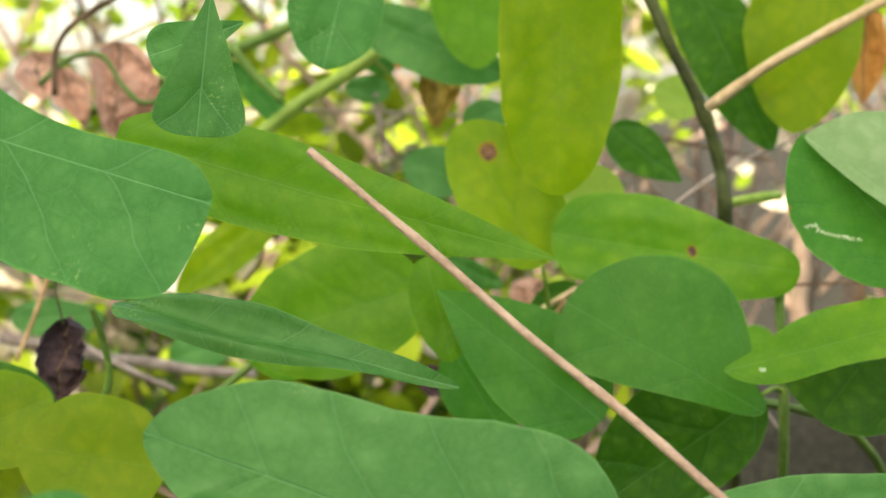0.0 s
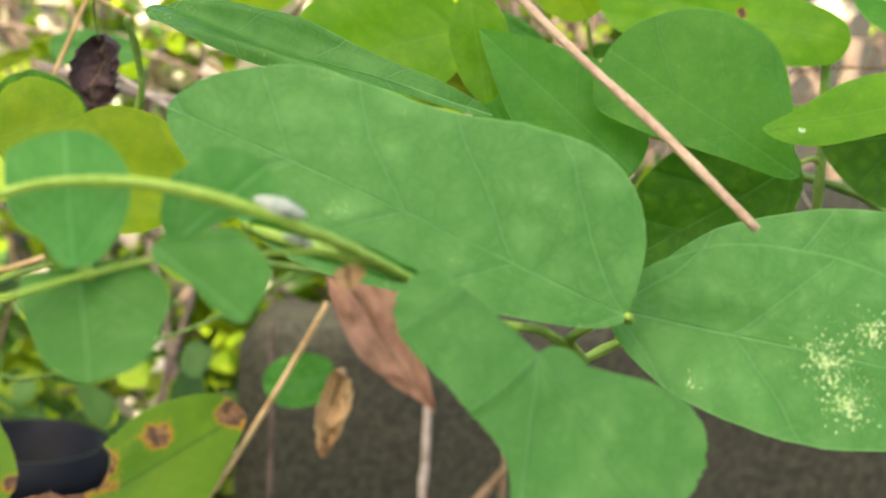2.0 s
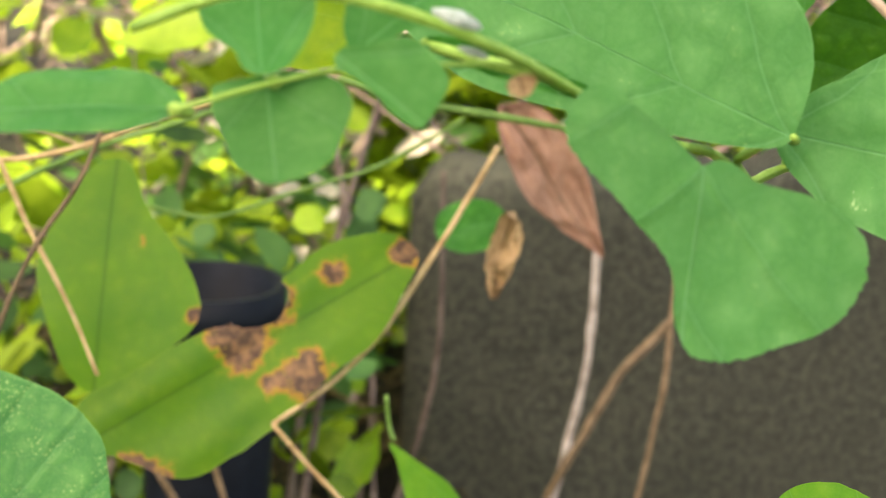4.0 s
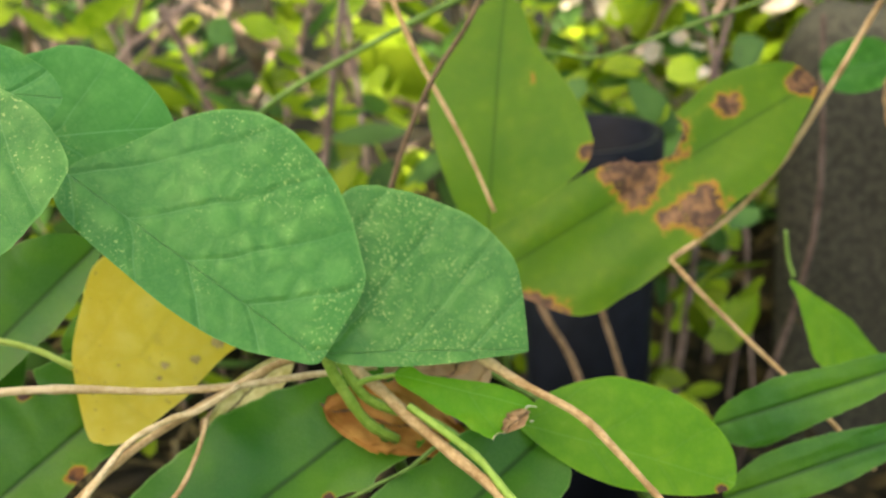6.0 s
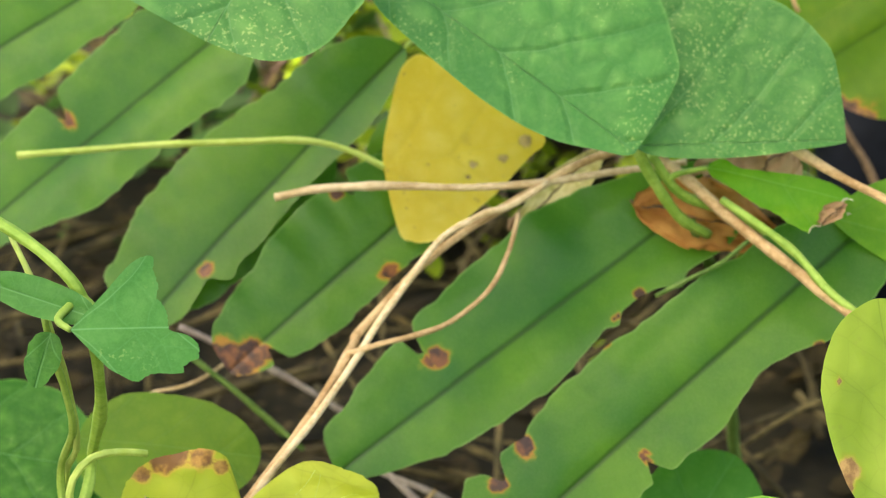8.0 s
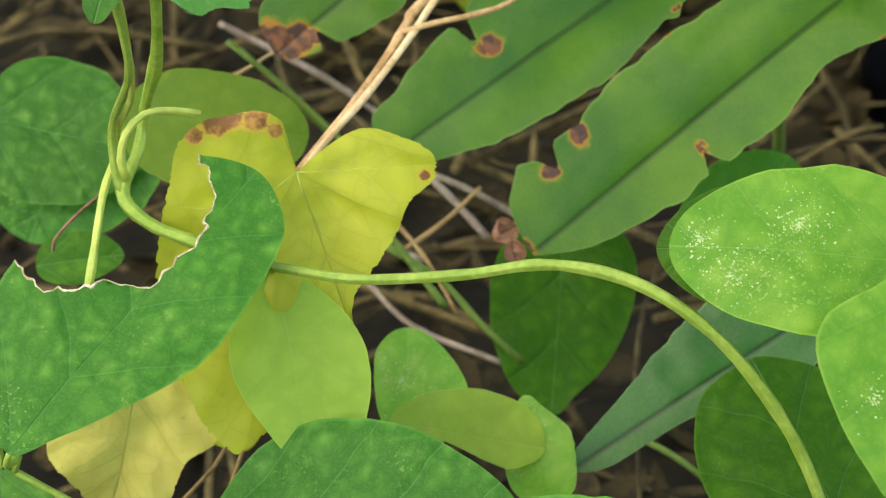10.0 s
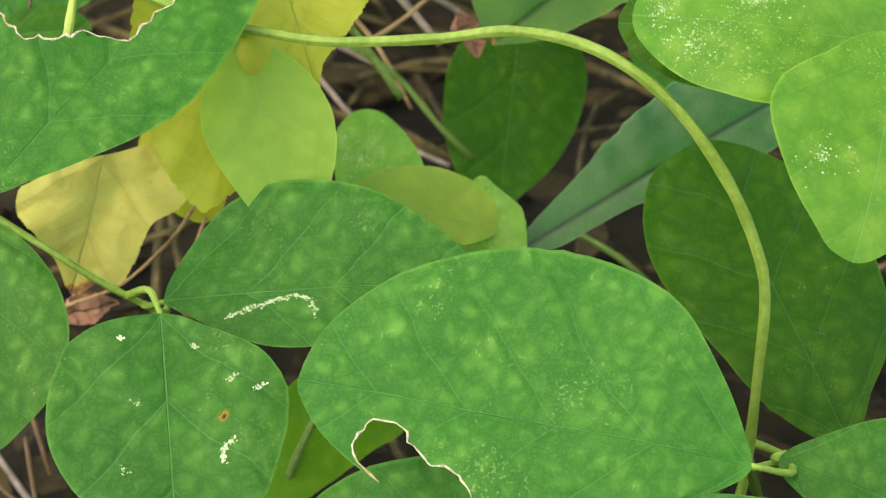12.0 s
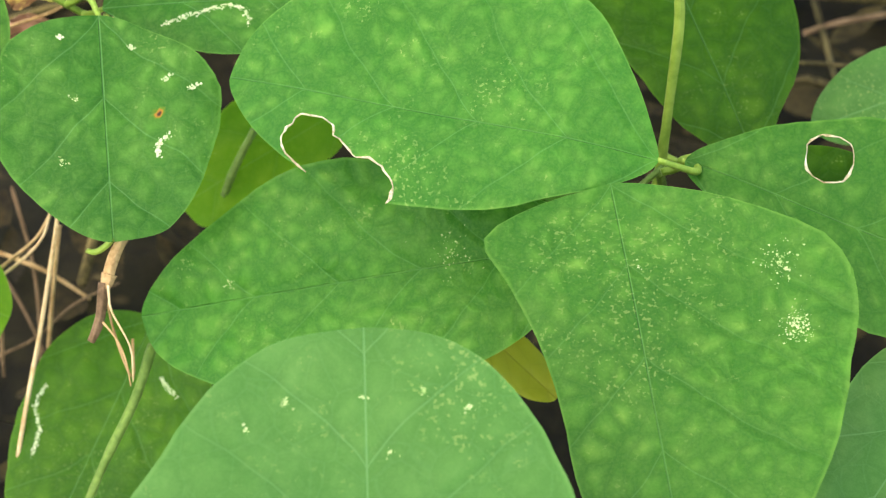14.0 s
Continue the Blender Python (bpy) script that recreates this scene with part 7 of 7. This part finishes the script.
tagged(stem(None, STEM["moss"], 0.00111, 0.00102, (-0.1743, 0.3727, 0.1652), (-0.1653, 0.3707, 0.1564), (-0.1533, 0.3666, 0.1421), name="twig"), "green stalk in shade", "twig")
tagged(stem(None, STEM["gray"], 0.00108, 0.00098, (-0.1921, 0.4503, 0.1456), (-0.1782, 0.4487, 0.1351), (-0.1608, 0.4447, 0.1181), name="twig"), "grey stalk in shade", "twig")
tagged(stem(None, STEM["gray"], 0.00087, 0.00087, (-0.2111, 0.4354, 0.1301), (-0.1965, 0.4339, 0.1226), (-0.1785, 0.4333, 0.1150), name="twig"), "grey stalk in shade", "twig")
tagged(stem(None, STEM["tan"], 0.00059, 0.00059, (-0.1776, 0.3971, 0.1522), (-0.1671, 0.3933, 0.1428), (-0.1558, 0.3861, 0.1280), name="twig"), "tan dry stalk in shade", "twig")

# ---- dead leaves ----
dry_leaf(DRY["rust"], (0.0889, 0.7141, 0.3117), (0.1367, 0.6967, 0.2553), (0.19, -0.88, 0.43), 0.0165, .7, "rust-brown withered leaf hanging from a stem", 1.3, rough=0.9)
dry_leaf(DRY["tan"], (0.0880, 0.6461, 0.2849), (0.0809, 0.6298, 0.2546), (0.19, -0.88, 0.43), 0.0085, 1.5, "curled tan dead leaf hanging before the slab", 2.7, rough=2.8)
dry_leaf(DRY["pink"], (-0.0099, 0.6815, 0.4974), (-0.0063, 0.6778, 0.4805), (-0.01, -0.98, 0.21), 0.0094, .9, "pinkish curled dead leaf", 3.1)
dry_leaf(DRY["pink"], (0.0002, 0.6790, 0.4920), (0.0077, 0.6741, 0.4698), (-0.01, -0.98, 0.21), 0.0073, .8, "pinkish curled dead leaf", 4.2)
dry_leaf(DRY["pink"], (0.0233, 0.6770, 0.5021), (0.0189, 0.6694, 0.4675), (-0.01, -0.98, 0.21), 0.0130, 1.0, "pinkish curled dead leaf", 5.5)
dry_leaf(DRY["pink"], (0.0319, 0.6836, 0.4896), (0.0265, 0.6790, 0.4684), (-0.01, -0.98, 0.21), 0.0064, 1.0, "pinkish curled dead leaf", 6.5)
dry_leaf(DRY["gold"], (0.1405, 0.6715, 0.4966), (0.1397, 0.6652, 0.4674), (-0.01, -0.98, 0.21), 0.0104, 1.2, "golden brown crumpled dead leaf", 7.7)
dry_leaf(DRY["orange"], (0.1274, 0.6951, 0.5133), (0.1306, 0.6903, 0.4909), (-0.01, -0.98, 0.21), 0.0071, 1.2, "orange brown dead leaf", 8.1)
dry_leaf(DRY["orange"], (0.2870, 0.6015, 0.5087), (0.2791, 0.5942, 0.4731), (-0.01, -0.98, 0.21), 0.0092, 1.0, "orange dead leaf on edge", 9.9)
dry_leaf(DRY["black"], (-0.0007, 0.5108, 0.4164), (-0.0028, 0.5053, 0.3916), (-0.01, -0.98, 0.21), 0.0095, 1.5, "blackened shrivelled pod-like leaf on a thread", 11.1, rough=2.2)
dry_leaf(DRY["orange"], (-0.0933, 0.4186, 0.2389), (-0.0540, 0.4234, 0.2273), (0.40, -0.78, 0.48), 0.0092, 0.5, "orange-brown curled dead leaf under the leaflets", 12.5, rough=1.9)
dry_leaf(DRY["tan"], (-0.0532, 0.4419, 0.2460), (-0.0840, 0.4288, 0.2360), (0.30, -0.80, 0.50), 0.0115, 0.6, "pale brown crumpled dead leaf behind the stems", 23.4, rough=1.6)
dry_leaf(DRY["rust"], (-0.1421, 0.3787, 0.1568), (-0.1364, 0.3841, 0.1591), (0.40, -0.67, 0.62), 0.0048, 1.4, "small rusty dead leaf scrap", 13.5)
dry_leaf(DRY["tan"], (0.0297, 0.2049, 0.4130), (0.0307, 0.2041, 0.4107), (0.01, -0.94, 0.33), 0.0017, .9, "tiny papery dry bract on the vine stem", 14.4)
dry_leaf(DRY["pink"], (0.1744, 0.6459, 0.4091), (0.1673, 0.6409, 0.3926), (0.00, -0.95, 0.30), 0.0126, .8, "pale dead leaf behind the leaflets", 16.2)
dry_leaf(DRY["black"], (0.1180, 0.6028, 0.3795), (0.1300, 0.6024, 0.3780), (-0.01, -0.98, 0.21), 0.0069, 1.4, "dark withered leaf scrap", 17.3)
dry_leaf(DRY["rust"], (-0.2217, 0.2851, 0.1162), (-0.2099, 0.2932, 0.1174), (0.37, -0.66, 0.65), 0.0056, 1.4, "rusty crumpled dead leaf", 18.3)
dry_leaf(DRY["tan"], (-0.1326, 0.4382, 0.2234), (-0.1135, 0.4507, 0.2268), (0.42, -0.76, 0.49), 0.0048, 1.4, "pale tan dead leaf scrap", 19.3)
dry_leaf(DRY["rust"], (-0.1309, 0.3507, 0.1735), (-0.1286, 0.3477, 0.1674), (0.41, -0.74, 0.53), 0.0031, 1.2, "brown crumbling tip of the fern blade", 21.3)
dry_leaf(DRY["cream"], (-0.1243, 0.4190, 0.2332), (-0.1015, 0.4335, 0.2506), (0.41, -0.74, 0.53), 0.0051, 0.6, "pale yellow withered leaf with dark spots", 22.7, rough=1.0)
dry_leaf(DRY["tan"], (-0.0450, 0.3990, 0.2422), (-0.0392, 0.4048, 0.2455), (0.23, -0.69, 0.68), 0.0020, 0.9, "pale dried shred on a chewed leaflet", 25.1, rough=2.4)

# a withered shoot that hangs under the round leaflet
withered = thing("withered_shoot", (-0.1568, 0.2027, 0.1305), "shrivelled brown shoot hanging under a round leaflet", "dead shoot")
stem(withered, STEM["tan"], 0.00105, 0.00128, (-0.1556, 0.2037, 0.1315), (-0.1571, 0.2007, 0.1282), (-0.1581, 0.1980, 0.1252), (-0.1586, 0.1950, 0.1216), name="withered_stalk", label="papery tan stalk", sides=9)
stem(withered, STEM["tan"], 0.00163, 0.00093, (-0.1582, 0.1963, 0.1231), (-0.1585, 0.1948, 0.1215), (-0.1590, 0.1938, 0.1203), name="node", label="swollen dry node", sides=9)
stem(withered, STEM["brown"], 0.00140, 0.00082, (-0.1590, 0.1949, 0.1216), (-0.1589, 0.1926, 0.1189), (-0.1588, 0.1901, 0.1159), (-0.1593, 0.1880, 0.1135), (-0.1600, 0.1865, 0.1118), name="withered_tip", label="dark crumbling tip", sides=9)
stem(withered, STEM["pale"], 0.00028, 0.00016, (-0.1576, 0.1932, 0.1225), (-0.1564, 0.1904, 0.1188), (-0.1537, 0.1883, 0.1157), (-0.1508, 0.1859, 0.1121), (-0.1494, 0.1819, 0.1069), name="thread", label="", sides=9)
stem(withered, STEM["tan"], 0.00021, 0.00014, (-0.1575, 0.1882, 0.1165), (-0.1542, 0.1867, 0.1138), (-0.1517, 0.1845, 0.1106), (-0.1497, 0.1812, 0.1062), name="thread", label="", sides=9)
stem(withered, STEM["green"], 0.00070, 0.00047, (-0.1585, 0.2018, 0.1298), (-0.1596, 0.2000, 0.1279), (-0.1617, 0.1984, 0.1266), (-0.1636, 0.1982, 0.1267), name="bract", label="small green curled bract", sides=9)

# ---- small details ----
def woolly_bud(parent, base, tip, r):
    """A hairy bud: overlapping pale scales with silky hairs."""
    base, tip = Vector(base), Vector(tip)
    along = (tip - base).normalized()
    long = (tip - base).length
    side = along.orthogonal().normalized()
    up = along.cross(side)
    bm = bmesh.new()
    path = [base + along * long * k / 14 for k in range(15)]
    tube_into(bm, path, [r * max(0.08, math.sin(math.pi * (0.06 + 0.88 * k / 14)) ** 0.8) for k in range(15)], 14, 0.15, 0.15)
    bud = part("flower_bud", bm, WOOL, parent, "pale woolly flower bud")
    bm = bmesh.new()
    for _ in range(160):
        s, a = rng.uniform(0.05, 0.9), rng.uniform(0, 6.3)
        way = math.cos(a) * side + math.sin(a) * up
        q = base + along * long * s + way * r * 0.9 * math.sin(math.pi * s)
        e = q + way * r * rng.uniform(0.1, 0.35) + along * r * rng.uniform(0.3, 0.8)
        tube_into(bm, [q, e], [0.00006, 0.00003], 3)
    part("hairs", bm, WOOL, bud)


WOOL = rough_material("woolly_bud", (0.25, 0.3, 0.2), (0.5, 0.52, 0.44), 400, 0.9)
woolly_bud(near_vine, (0.0194, 0.2102, 0.4200), (0.0256, 0.2117, 0.4179), 0.0011)
woolly_bud(near_vine, (0.0232, 0.2137, 0.4150), (0.0271, 0.2148, 0.4137), 0.0006)
